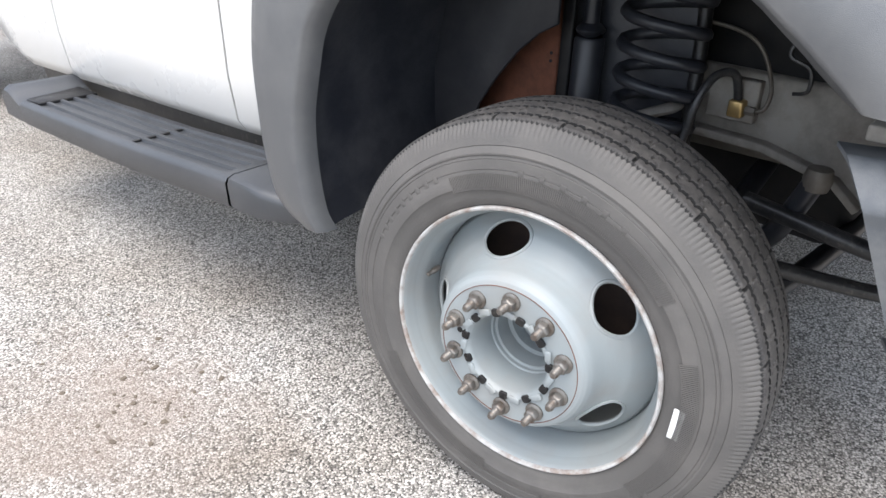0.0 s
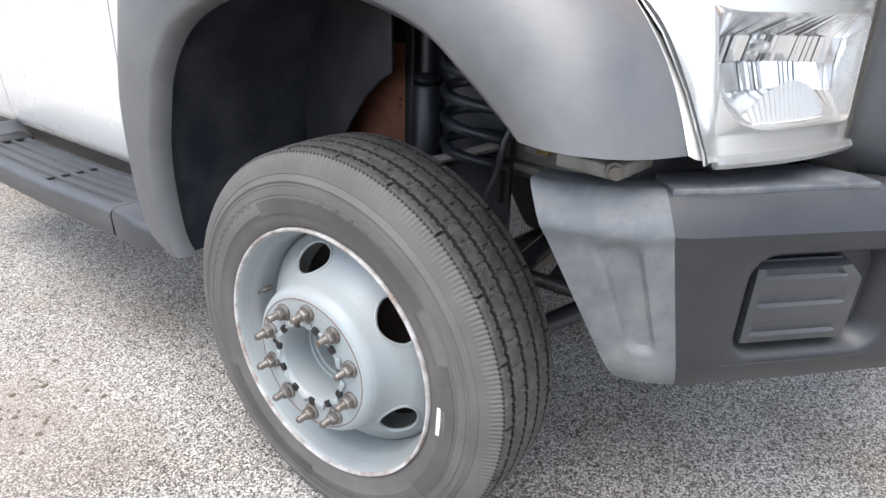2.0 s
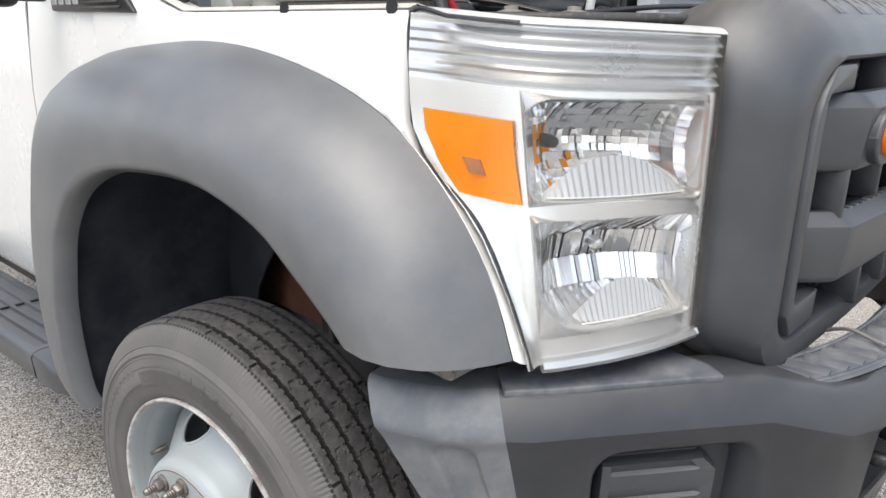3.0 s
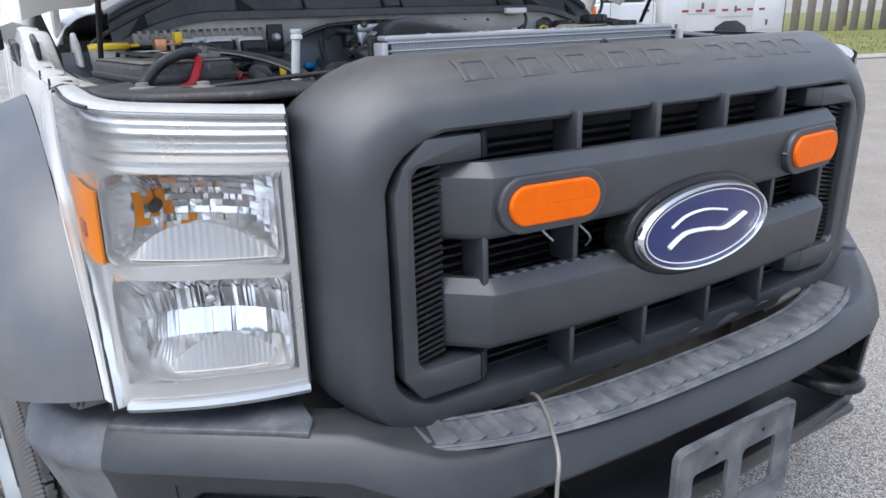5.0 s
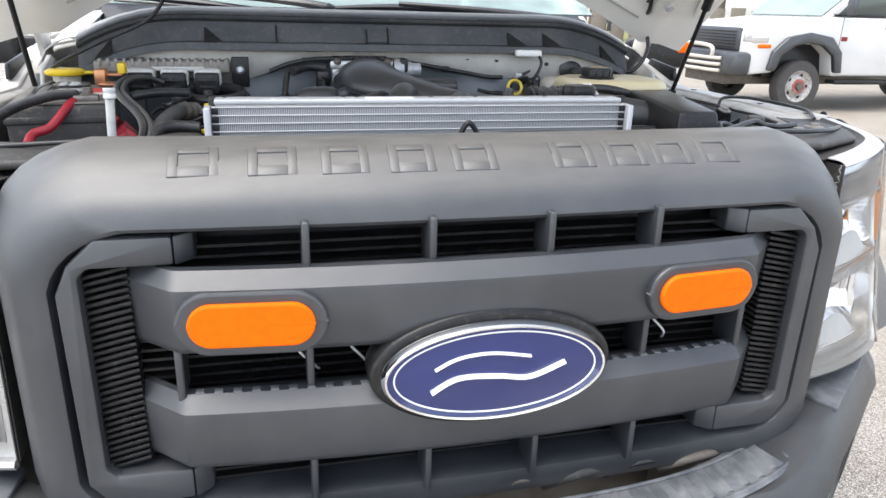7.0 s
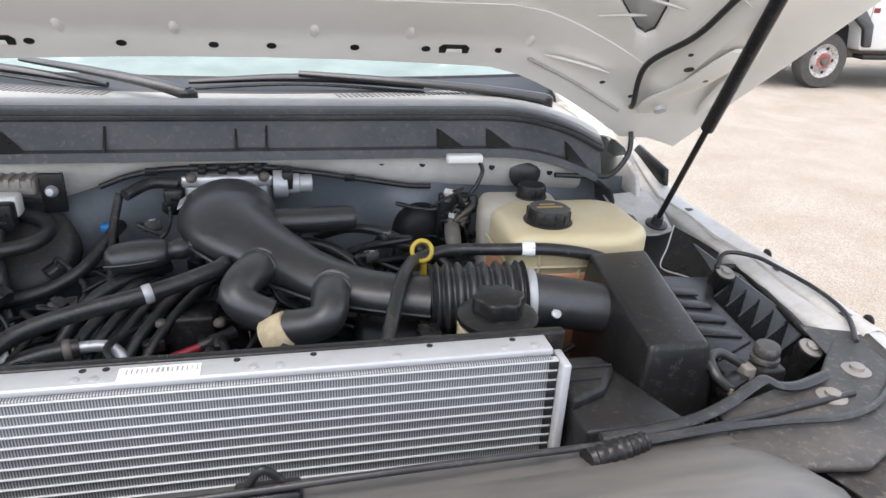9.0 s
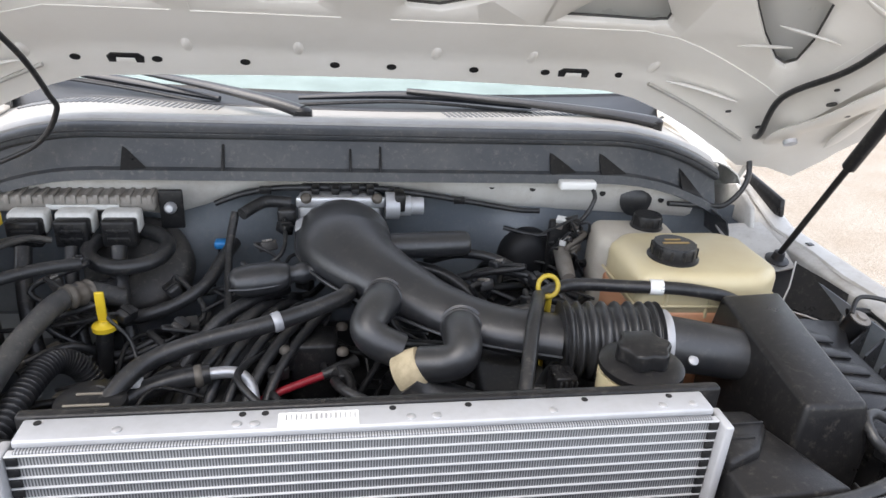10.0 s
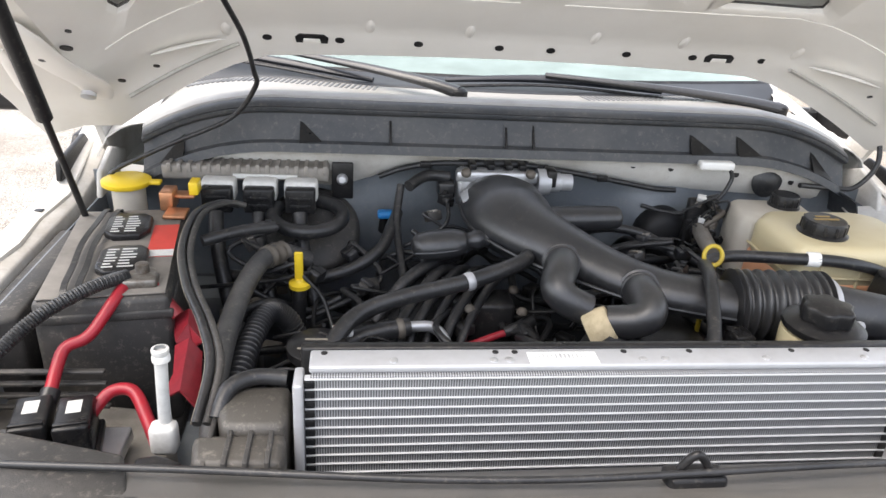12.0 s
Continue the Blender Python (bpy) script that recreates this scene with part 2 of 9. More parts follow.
def ground_material():
    """Worn asphalt with pale stone chips, dusty stains and a fine uneven relief."""
    m = bpy.data.materials.new("exposed_aggregate")
    m.use_nodes = True
    t, n = m.node_tree, m.node_tree.nodes
    b = n["Principled BSDF"]
    b.inputs["Roughness"].default_value = 0.9
    place = n.new("ShaderNodeTexCoord")
    chips = n.new("ShaderNodeTexVoronoi")
    chips.inputs["Scale"].default_value = 225
    chips.inputs["Randomness"].default_value = 1.0
    t.links.new(place.outputs["Object"], chips.inputs["Vector"])
    tone = n.new("ShaderNodeSeparateColor")
    t.links.new(chips.outputs["Color"], tone.inputs[0])
    ramp = n.new("ShaderNodeValToRGB")
    e = ramp.color_ramp.elements
    e[0].position, e[0].color = 0.0, (0.07, 0.067, 0.062, 1)
    e[1].position, e[1].color = 1.0, (0.83, 0.80, 0.755, 1)
    mid = ramp.color_ramp.elements.new(0.5)
    mid.color = (0.42, 0.40, 0.37, 1)
    t.links.new(tone.outputs[0], ramp.inputs["Fac"])
    edge = n.new("ShaderNodeMapRange")
    edge.inputs["From Min"].default_value, edge.inputs["From Max"].default_value = 0.45, 0.95
    edge.inputs["To Min"].default_value, edge.inputs["To Max"].default_value = 1.0, 0.25
    t.links.new(chips.outputs["Distance"], edge.inputs["Value"])
    dark = n.new("ShaderNodeMix")
    dark.data_type, dark.blend_type = "RGBA", "MULTIPLY"
    dark.inputs["Factor"].default_value = 1.0
    t.links.new(ramp.outputs["Color"], dark.inputs["A"])
    t.links.new(edge.outputs["Result"], dark.inputs["B"])
    stain = n.new("ShaderNodeTexNoise")
    stain.inputs["Scale"].default_value = 1.7
    stain.inputs["Detail"].default_value = 7
    t.links.new(place.outputs["Object"], stain.inputs["Vector"])
    stain_ramp = n.new("ShaderNodeValToRGB")
    q = stain_ramp.color_ramp.elements
    q[0].position, q[0].color = 0.34, (0.72, 0.68, 0.635, 1)
    q[1].position, q[1].color = 0.62, (1.0, 1.0, 1.0, 1)
    t.links.new(stain.outputs["Fac"], stain_ramp.inputs["Fac"])
    all_ = n.new("ShaderNodeMix")
    all_.data_type, all_.blend_type = "RGBA", "MULTIPLY"
    all_.inputs["Factor"].default_value = 1.0
    t.links.new(dark.outputs["Result"], all_.inputs["A"])
    t.links.new(stain_ramp.outputs["Color"], all_.inputs["B"])
    # the lot turns to dusty tan sand away from the parked truck
    split = n.new("ShaderNodeSeparateXYZ")
    t.links.new(place.outputs["Object"], split.inputs[0])
    edge2 = n.new("ShaderNodeMath")
    edge2.operation = "MULTIPLY_ADD"
    edge2.inputs[1].default_value = 2.2
    t.links.new(stain.outputs["Fac"], edge2.inputs[0])
    t.links.new(split.outputs["X"], edge2.inputs[2])
    reach = n.new("ShaderNodeMapRange")
    reach.inputs["From Min"].default_value, reach.inputs["From Max"].default_value = 1.3, 4.2
    reach.inputs["To Max"].default_value = 0.62
    t.links.new(edge2.outputs[0], reach.inputs["Value"])
    sand = n.new("ShaderNodeMix")
    sand.data_type = "RGBA"
    sand.inputs["B"].default_value = (0.265, 0.225, 0.178, 1)
    t.links.new(reach.outputs["Result"], sand.inputs["Factor"])
    t.links.new(all_.outputs["Result"], sand.inputs["A"])
    # brown dirt trodden into the asphalt behind the front wheel
    off, far, ragged, soil = n.new("ShaderNodeVectorMath"), n.new("ShaderNodeVectorMath"), n.new("ShaderNodeTexNoise"), n.new("ShaderNodeMix")
    off.operation, far.operation = "SUBTRACT", "LENGTH"
    off.inputs[1].default_value = (-1.62, 1.02, 0.0)
    ragged.inputs["Scale"].default_value, ragged.inputs["Detail"].default_value, ragged.inputs["Roughness"].default_value = 7, 9, 0.7
    t.links.new(place.outputs["Object"], off.inputs[0])
    t.links.new(off.outputs["Vector"], far.inputs[0])
    t.links.new(place.outputs["Object"], ragged.inputs["Vector"])
    uneven = n.new("ShaderNodeMath")
    uneven.operation = "MULTIPLY_ADD"
    uneven.inputs[1].default_value = 0.9
    t.links.new(ragged.outputs["Fac"], uneven.inputs[0])
    t.links.new(far.outputs["Value"], uneven.inputs[2])
    cover = n.new("ShaderNodeMapRange")
    cover.inputs["From Min"].default_value, cover.inputs["From Max"].default_value = 0.95, 0.52
    cover.inputs["To Max"].default_value = 0.62
    t.links.new(uneven.outputs[0], cover.inputs["Value"])
    soil.data_type = "RGBA"
    soil.inputs["B"].default_value = (0.27, 0.215, 0.175, 1)
    t.links.new(cover.outputs["Result"], soil.inputs["Factor"])
    t.links.new(sand.outputs["Result"], soil.inputs["A"])
    t.links.new(soil.outputs["Result"], b.inputs["Base Color"])
    bump = n.new("ShaderNodeBump")
    bump.inputs["Strength"].default_value = 0.7
    bump.inputs["Distance"].default_value = 0.004
    bump.invert = True
    t.links.new(chips.outputs["Distance"], bump.inputs["Height"])
    t.links.new(bump.outputs["Normal"], b.inputs["Normal"])
    return m


aggregate = ground_material()


# ---- mesh helpers ----
def part(name, bm, mat, parent=None, label="", angle=46):
    """Links a bmesh as one mesh object, smooth but for edges sharper than angle."""
    bmesh.ops.recalc_face_normals(bm, faces=bm.faces)
    limit = radians(angle)
    for e in bm.edges:
        e.smooth = len(e.link_faces) == 2 and e.calc_face_angle(0) < limit
    for f in bm.faces:
        f.smooth = True
    me = bpy.data.meshes.new(name)
    bm.to_mesh(me)
    bm.free()
    me.materials.append(mat)
    ob = new(name, me)
    if parent:
        ob.parent = parent
    if label:
        tagged(ob, label)
    return ob


def thing(name, label, category, group="", kind=""):
    ob = new(name)
    return tagged(ob, label, category, group, kind)


def rounded(bm, r, segments=2, angle=30):
    edges = [e for e in bm.edges if len(e.link_faces) == 2 and e.calc_face_angle(0) > radians(angle)]
    if r > 0 and edges:
        bmesh.ops.bevel(bm, geom=edges, offset=r, segments=segments, affect="EDGES", profile=0.5, clamp_overlap=True)
    return bm


def box(x0, x1, y0, y1, z0, z1, r=0.004, m=None, bm=None):
    own = bmesh.new()
    bmesh.ops.create_cube(own, size=1, matrix=Matrix.Translation(((x0 + x1) / 2, (y0 + y1) / 2, (z0 + z1) / 2)) @ Matrix.Diagonal((x1 - x0, y1 - y0, z1 - z0, 1)))
    rounded(own, min(r, 0.45 * min(abs(x1 - x0), abs(y1 - y0), abs(z1 - z0))))
    if m:
        own.transform(m)
    return joined(bm, own) if bm else own


def joined(bm, *others):
    for o in others:
        me = bpy.data.meshes.new("join")
        o.to_mesh(me)
        o.free()
        bm.from_mesh(me)
        bpy.data.meshes.remove(me)
    return bm


def prism(outline, d0, d1, axis="y", r=0.004, segments=2, bm=None):
    """An outline of pairs, extruded along an axis: y takes (x, z), x takes (y, z), z takes (x, y)."""
    own = bmesh.new()

    def at(p, d):
        return {"y": (p[0], d, p[1]), "x": (d, p[0], p[1]), "z": (p[0], p[1], d)}[axis]

    a = [own.verts.new(at(p, d0)) for p in outline]
    b = [own.verts.new(at(p, d1)) for p in outline]
    own.faces.new(a)
    own.faces.new(list(reversed(b)))
    for i in range(len(a)):
        j = (i + 1) % len(a)
        own.faces.new((a[j], a[i], b[i], b[j]))
    bmesh.ops.recalc_face_normals(own, faces=own.faces)
    rounded(own, r, segments)
    return joined(bm, own) if bm else own


def smooth_line(points, steps=8, closed=False):
    """Catmull-Rom through the points."""
    p = [Vector(q) for q in points]
    n = len(p)
    out = []
    for i in range(n if closed else n - 1):
        a, b, c, d = ((p[(i + k) % n] if closed else p[min(max(i + k, 0), n - 1)]) for k in (-1, 0, 1, 2))
        for s in range(steps):
            t = s / steps
            out.append(0.5 * (2 * b + (c - a) * t + (2 * a - 5 * b + 4 * c - d) * t * t + (3 * b - a - 3 * c + d) * t ** 3))
    if not closed:
        out.append(p[-1])
    return out


def tube(points, radius, sides=10, steps=7, closed=False, smooth=True, ripple=None, flat=1.0, bm=None):
    """A round sweep along points. radius: one number or one per point. ripple: (count, depth) of corrugations."""
    own = bmesh.new()
    line = smooth_line(points, steps, closed) if smooth else [Vector(q) for q in points]
    n = len(line)
    radii = radius if isinstance(radius, (list, tuple)) else [radius] * len(points)
    rings, up = [], None
    for i, p in enumerate(line):
        a, b = (line[(i - 1) % n], line[(i + 1) % n]) if closed else (line[max(i - 1, 0)], line[min(i + 1, n - 1)])
        ahead = (b - a).normalized()
        if up is None:
            up = ahead.cross(Vector((0, 0, 1)) if abs(ahead.z) < 0.9 else Vector((1, 0, 0))).normalized()
        up = (up - ahead * up.dot(ahead)).normalized()
        side = ahead.cross(up)
        f = i / max(n - 1, 1) * (len(radii) - 1)
        k = min(int(f), len(radii) - 2) if len(radii) > 1 else 0
        r = radii[k] + (radii[k + 1] - radii[k]) * (f - k) if len(radii) > 1 else radii[0]
        if ripple:
            r += ripple[1] * math.cos(2 * math.pi * ripple[0] * i / n)
        rings.append([own.verts.new(p + up * (r * math.cos(s)) + side * (r * flat * math.sin(s))) for s in (2 * math.pi * k / sides for k in range(sides))])
    for i in range(n if closed else n - 1):
        a, b = rings[i], rings[(i + 1) % n]
        for k in range(sides):
            own.faces.new((a[k], a[(k + 1) % sides], b[(k + 1) % sides], b[k]))
    if not closed:
        own.faces.new(list(reversed(rings[0])))
        own.faces.new(rings[-1])
    return joined(bm, own) if bm else own


def lathe(profile, m=None, sides=32, bm=None, cap=True):
    """A profile of (radius, height) turned round the local z axis."""
    own = bmesh.new()
    rings = []
    for r, h in profile:
        rings.append([own.verts.new((r * math.cos(a), r * math.sin(a), h)) for a in (2 * math.pi * k / sides for k in range(sides))])
    for a, b in zip(rings, rings[1:]):
        for k in range(sides):
            own.faces.new((a[k], a[(k + 1) % sides], b[(k + 1) % sides], b[k]))
    if cap:
        own.faces.new(list(reversed(rings[0])))
        own.faces.new(rings[-1])
    bmesh.ops.remove_doubles(own, verts=own.verts, dist=1e-6)
    if m:
        own.transform(m)
    return joined(bm, own) if bm else own


def sheet(rows, close_rows=False, close_cols=False, thick=0.0, skip=None, bm=None):
    """A surface through rows of points; skip(i, j) leaves a cell open."""
    own = bmesh.new()
    v = [[own.verts.new(p) for p in row] for row in rows]
    n, m = len(v), len(v[0])
    for i in range(n if close_rows else n - 1):
        for j in range(m if close_cols else m - 1):
            if skip and skip(i, j):
                continue
            own.faces.new((v[i][j], v[i][(j + 1) % m], v[(i + 1) % n][(j + 1) % m], v[(i + 1) % n][j]))
    bmesh.ops.delete(own, geom=[q for q in own.verts if not q.link_faces], context="VERTS")
    bmesh.ops.recalc_face_normals(own, faces=own.faces)
    if thick:
        own.normal_update()
        front = list(own.faces)
        rim = [e for e in own.edges if len(e.link_faces) == 1]
        twin = {q: own.verts.new(q.co - q.normal * thick) for q in list(own.verts)}
        for f in front:
            own.faces.new([twin[q] for q in reversed(f.verts)])
        for e in rim:
            a, b = e.verts
            own.faces.new((a, b, twin[b], twin[a]))
    return joined(bm, own) if bm else own


def ring_patch(place, loops, bm=None):
    """Joins closed outlines of equally many points, one inside the other; place(point, share) puts them in space."""
    return sheet([[place(p, k) for p in loop_] for k, loop_ in enumerate(loops)], close_cols=True, bm=bm)


def frame_z(axis, at):
    """A matrix that carries local z to the axis, standing at a point."""
    q = Vector((0, 0, 1)).rotation_difference(Vector(axis).normalized())
    return Matrix.Translation(at) @ q.to_matrix().to_4x4()


def stadium(hw, hh, n=8, cx=0.0, cz=0.0):
    r = min(hw, hh)
    out = []
    for sx, sz, a0 in ((1, 1, 0), (-1, 1, 90), (-1, -1, 180), (1, -1, 270)):
        for k in range(n + 1):
            a = radians(a0 + 90 * k / n)
            out.append((cx + sx * (hw - r) + r * math.cos(a), cz + sz * (hh - r) + r * math.sin(a)))
    return out


def round_rect(x0, x1, z0, z1, r, n=4):
    out = []
    for cx, cz, a0 in ((x1 - r, z1 - r, 0), (x0 + r, z1 - r, 90), (x0 + r, z0 + r, 180), (x1 - r, z0 + r, 270)):
        for k in range(n + 1):
            a = radians(a0 + 90 * k / n)
            out.append((cx + r * math.cos(a), cz + r * math.sin(a)))
    return out


def mouth_outline(u0, u1, v0, v1, radii, n=6):
    """A mouth whose four corners are rounded each by its own two radii."""
    out = []
    for (cu, cv, su, sv), (ru, rv), a0 in zip(((u1, v1, -1, -1), (u0, v1, 1, -1), (u0, v0, 1, 1), (u1, v0, -1, 1)), radii, (0, 90, 180, 270)):
        for k in range(n + 1):
            a = radians(a0 + 90 * k / n)
            out.append((cu + su * ru + ru * math.cos(a), cv + sv * rv + rv * math.sin(a)))
    return out


def lerp(a, b, t):
    return a + (b - a) * t


# ---- ground ----
bm = bmesh.new()
bmesh.ops.create_grid(bm, x_segments=8, y_segments=8, size=400)
tagged(part("ground", bm, aggregate), "worn grey asphalt with pale exposed stone chips", "ground", kind="structure")

# ---- the truck ----
truck = thing("work_truck", "white work truck with raised bonnet, dark grey grille and bumper", "truck")

# flares, fenders, doors: both sides mirror each other
# stations along the flare: lip (y, z, x), body line (y, z), how boxy the section is
FLARE = [
    (0.692, 0.452, 1.192, 0.770, 0.452, 1.0), (0.708, 0.500, 1.205, 0.855, 0.500, 1.0), (0.722, 0.600, 1.208, 0.888, 0.600, 1.0), (0.724, 0.700, 1.207, 0.902, 0.705, 1.0),
    (0.708, 0.790, 1.203, 0.915, 0.810, 1.0), (0.680, 0.895, 1.195, 0.918, 0.945, 0.9), (0.600, 0.995, 1.182, 0.935, 1.130, 0.6), (0.460, 1.058, 1.172, 0.825, 1.250, 0.25),
    (0.285, 1.087, 1.168, 0.448, 1.296, 0.0), (0.105, 1.090, 1.162, 0.198, 1.297, 0.0), (-0.060, 1.052, 1.158, -0.025, 1.260, 0.0), (-0.150, 0.995, 1.154, -0.180, 1.205, 0.0),
    (-0.195, 0.960, 1.150, -0.291, 1.124, 0.0), (-0.222, 0.938, 1.148, -0.375, 1.022, 0.0), (-0.244, 0.918, 1.146, -0.423, 0.906, 0.0)]

LAMP_GAP = [(0.89, -0.440), (0.907, -0.435), (0.985, -0.394), (1.071, -0.335), (1.118, -0.273), (1.165, -0.220), (1.20, -0.205), (1.277, -0.200), (1.36, -0.205)]


def lamp_gap(z):
    """Where the fender's front edge meets the headlamp at a height."""
    for (z0, y0), (z1, y1) in zip(LAMP_GAP, LAMP_GAP[1:]):
        if z <= z1:
            return lerp(y0, y1, max(0.0, (z - z0) / (z1 - z0)))
    return LAMP_GAP[-1][1]



def fender_top(y):
    """The fender's upper edge rises towards the cab."""
    k = min(1.0, max(0.0, (y - 0.42) / 0.33))
    return 1.352 + 0.085 * k * k * (3 - 2 * k)


def rail_in(y):
    """Inner edge of the fender's rail, drawn in towards the headlamp."""
    return 0.884 + 0.020 * min(1.0, max(0.0, (y + 0.165) / 0.265))


SECTION = ((0.0, 0.955, 0.985), (0.012, 0.985, 1.0), (0.05, 1.0, 1.012), (0.25, 1.0, 1.02), (0.45, 0.92, 1.02), (0.65, 0.75, 1.0), (0.78, 0.57, 0.96), (0.88, 0.37, 0.70), (0.95, 0.17, 0.36), (1.0, 0.0, 0.0))


def arch(side):
    """A wheel-arch flare: domed over the top, boxy with a rounded corner behind the wheel."""
    lip = smooth_line([(x, y, z) for y, z, x, _, _, _ in FLARE], 4)
    outer = smooth_line([(k, y, z) for _, _, _, y, z, k in FLARE], 4)
    rows = []
    for p, o in zip(lip, outer):
        away = Vector((0, p.y - o.y, p.z - o.z)).normalized()
        row = [(side * (p.x - 0.045), p.y + away.y * 0.012, p.z + away.z * 0.012), (side * (p.x - 0.016), p.y + away.y * 0.009, p.z + away.z * 0.009)]
        for t, dome, boxy in SECTION:
            g = lerp(dome, boxy, min(1.0, max(0.0, o.x)))
            row.append((side * (0.998 + (p.x - 0.998) * g), lerp(p.y, o.y, t), lerp(p.z, o.z, t)))
        rows.append(row)
    return sheet(rows, thick=0.004), [Vector((0, o.y, o.z)) for o in outer]


DOOR_SIDE = ((0.93, 0.49), (0.972, 0.50), (1.0, 0.54), (1.014, 0.66), (1.016, 0.95), (1.012, 1.15), (0.995, 1.38), (0.96, 1.45))


def sill_z(y):
    """The body's lower edge falls gently towards the rear and turns up behind the cab."""
    return -0.05 * (y - 1.1) + 2.2 * max(0.0, y - 2.82) ** 2


for side in (-1, 1):
    bm, outer = arch(side)
    part("fender_flare", bm, flare_plastic, truck, "dark grey plastic wheel-arch flare", 50)
    # white fender between the flare, the hood line and the headlamp
    rows = []
    for o in outer:
        if o.z < 1.24 and o.y > 0.5:
            continue
        k = min(1.0, max(0.0, (0.02 - o.y) / 0.436))
        top = (o.y, fender_top(o.y)) if o.y > 0.0 else (lerp(0.0, -0.205, min(1, k / 0.30)), 1.352) if k < 0.30 else (lamp_gap(lerp(1.352, 0.897, (k - 0.30) / 0.70)), lerp(1.352, 0.897, (k - 0.30) / 0.70))
        row = []
        for j in range(7):
            t = j / 6
            row.append((side * (0.996 - 0.010 * t - 0.014 * t ** 4), lerp(o.y, top[0], t), lerp(o.z, top[1], t)))
        rows.append(row)
    part("fender", sheet(rows, thick=0.003), paint, truck, "white painted front fender", 60)
    # sill of the fender, under the hood's edge
    rows = [[(side * 0.972, y, fender_top(y)), (side * (0.955 + 0.002 * math.sin(31 * y)), y, fender_top(y) + 0.006), (side * (rail_in(y) + 0.004), y, fender_top(y) - 0.006), (side * rail_in(y), y, fender_top(y) - 0.012), (side * (rail_in(y) + 0.008), y, fender_top(y) - 0.11)] for y in [1.09 - 0.0645 * k for k in range(21)]]
    part("fender_rail", sheet(rows, thick=0.003), paint_in, truck, "dusty white fender rail")
    # outer flange lying on the rail, its inner edge a fine step
    line = [1.05, 0.80, 0.60, 0.43, 0.30, 0.19, 0.08, -0.04, -0.12, -0.205]
    part("rail_flange", sheet([[(side * 0.973, y, fender_top(y) + 0.0035), (side * 0.957, y, fender_top(y) + 0.0095), (side * (0.928 + 0.006 * math.sin(23 * y)), y, fender_top(y) + 0.0045), (side * (0.926 + 0.006 * math.sin(23 * y)), y, fender_top(y) - 0.001)] for y in line], thick=0.0015), flange_paint, truck, "dusty white flange along the fender's edge", 60)
    for y in (0.33, 0.02, -0.15):
        part("flange_slot", box(side * 0.945 - 0.008, side * 0.945 + 0.008, y - 0.007, y + 0.007, 1.3585, 1.3605, 0.0004), black_plastic, truck)
    for y in (0.09, -0.17, 0.55):
        part("rail_hole", lathe([(0.011, -0.001), (0.011, 0.002)], frame_z((side, 0, 0.06), (side * 0.972, y, 1.352 + 0.004)), 14), black_plastic, truck)
    # fender behind the flare, up to the door gap
    rows = []
    for k in range(9):
        y = lerp(0.80, 1.264, k / 8)
        rows.append([(side * (x - 0.014 * (1.264 - y) / 0.46), y, z + (sill_z(y) if z < 0.6 else 0.0)) for x, z in DOOR_SIDE[:-2] + ((1.002, 1.27), (0.990, 1.38), (0.975, fender_top(y)))])
    part("fender_rear", sheet(rows, thick=0.003), paint, truck, "white fender panel behind the wheel arch", 60)
    # cab side
    for name, ys in (("door", (1.272, 1.29, 1.6, 1.9, 2.2, 2.36)), ("cab_corner", (2.368, 2.5, 2.7, 2.82, 2.88, 2.94, 3.0, 3.04))):
        rows = [[(side * x, y, z + sill_z(y) * max(0.0, (1.0 - z) / 0.5)) for x, z in DOOR_SIDE] for y in ys]
        part(name, sheet(rows, thick=0.004), paint, truck, "white painted cab door" if name == "door" else "white rear corner of the cab", 50)
    part("rocker", sheet([[(side * 0.95, y, 0.505 + sill_z(y)), (side * 0.94, y, 0.44 + sill_z(y)), (side * 0.90, y, 0.40 + sill_z(y))] for y in (0.95, 1.5, 2.2, 2.8)], thick=0.004), dusty_black, truck, "dark rocker panel under the doors")
    # pillars and roof edge
    part("pillar", tube([(side * 0.97, 1.12, 1.42), (side * 0.90, 1.45, 1.66), (side * 0.80, 1.78, 1.93)], 0.05, 8), paint, truck, "white windscreen pillar")

# running boards, sloping down a little to the rear
BOARD = [(1.0, 0.490, 1.200), (1.5, 0.452, 1.213), (2.0, 0.428, 1.222), (2.36, 0.412, 1.226)]


def board_at(y):
    for (y0, z0, x0), (y1, z1, x1) in zip(BOARD, BOARD[1:]):
        if y <= y1 or y1 == BOARD[-1][0]:
            t = (y - y0) / (y1 - y0)
            return lerp(z0, z1, t), lerp(x0, x1, t)


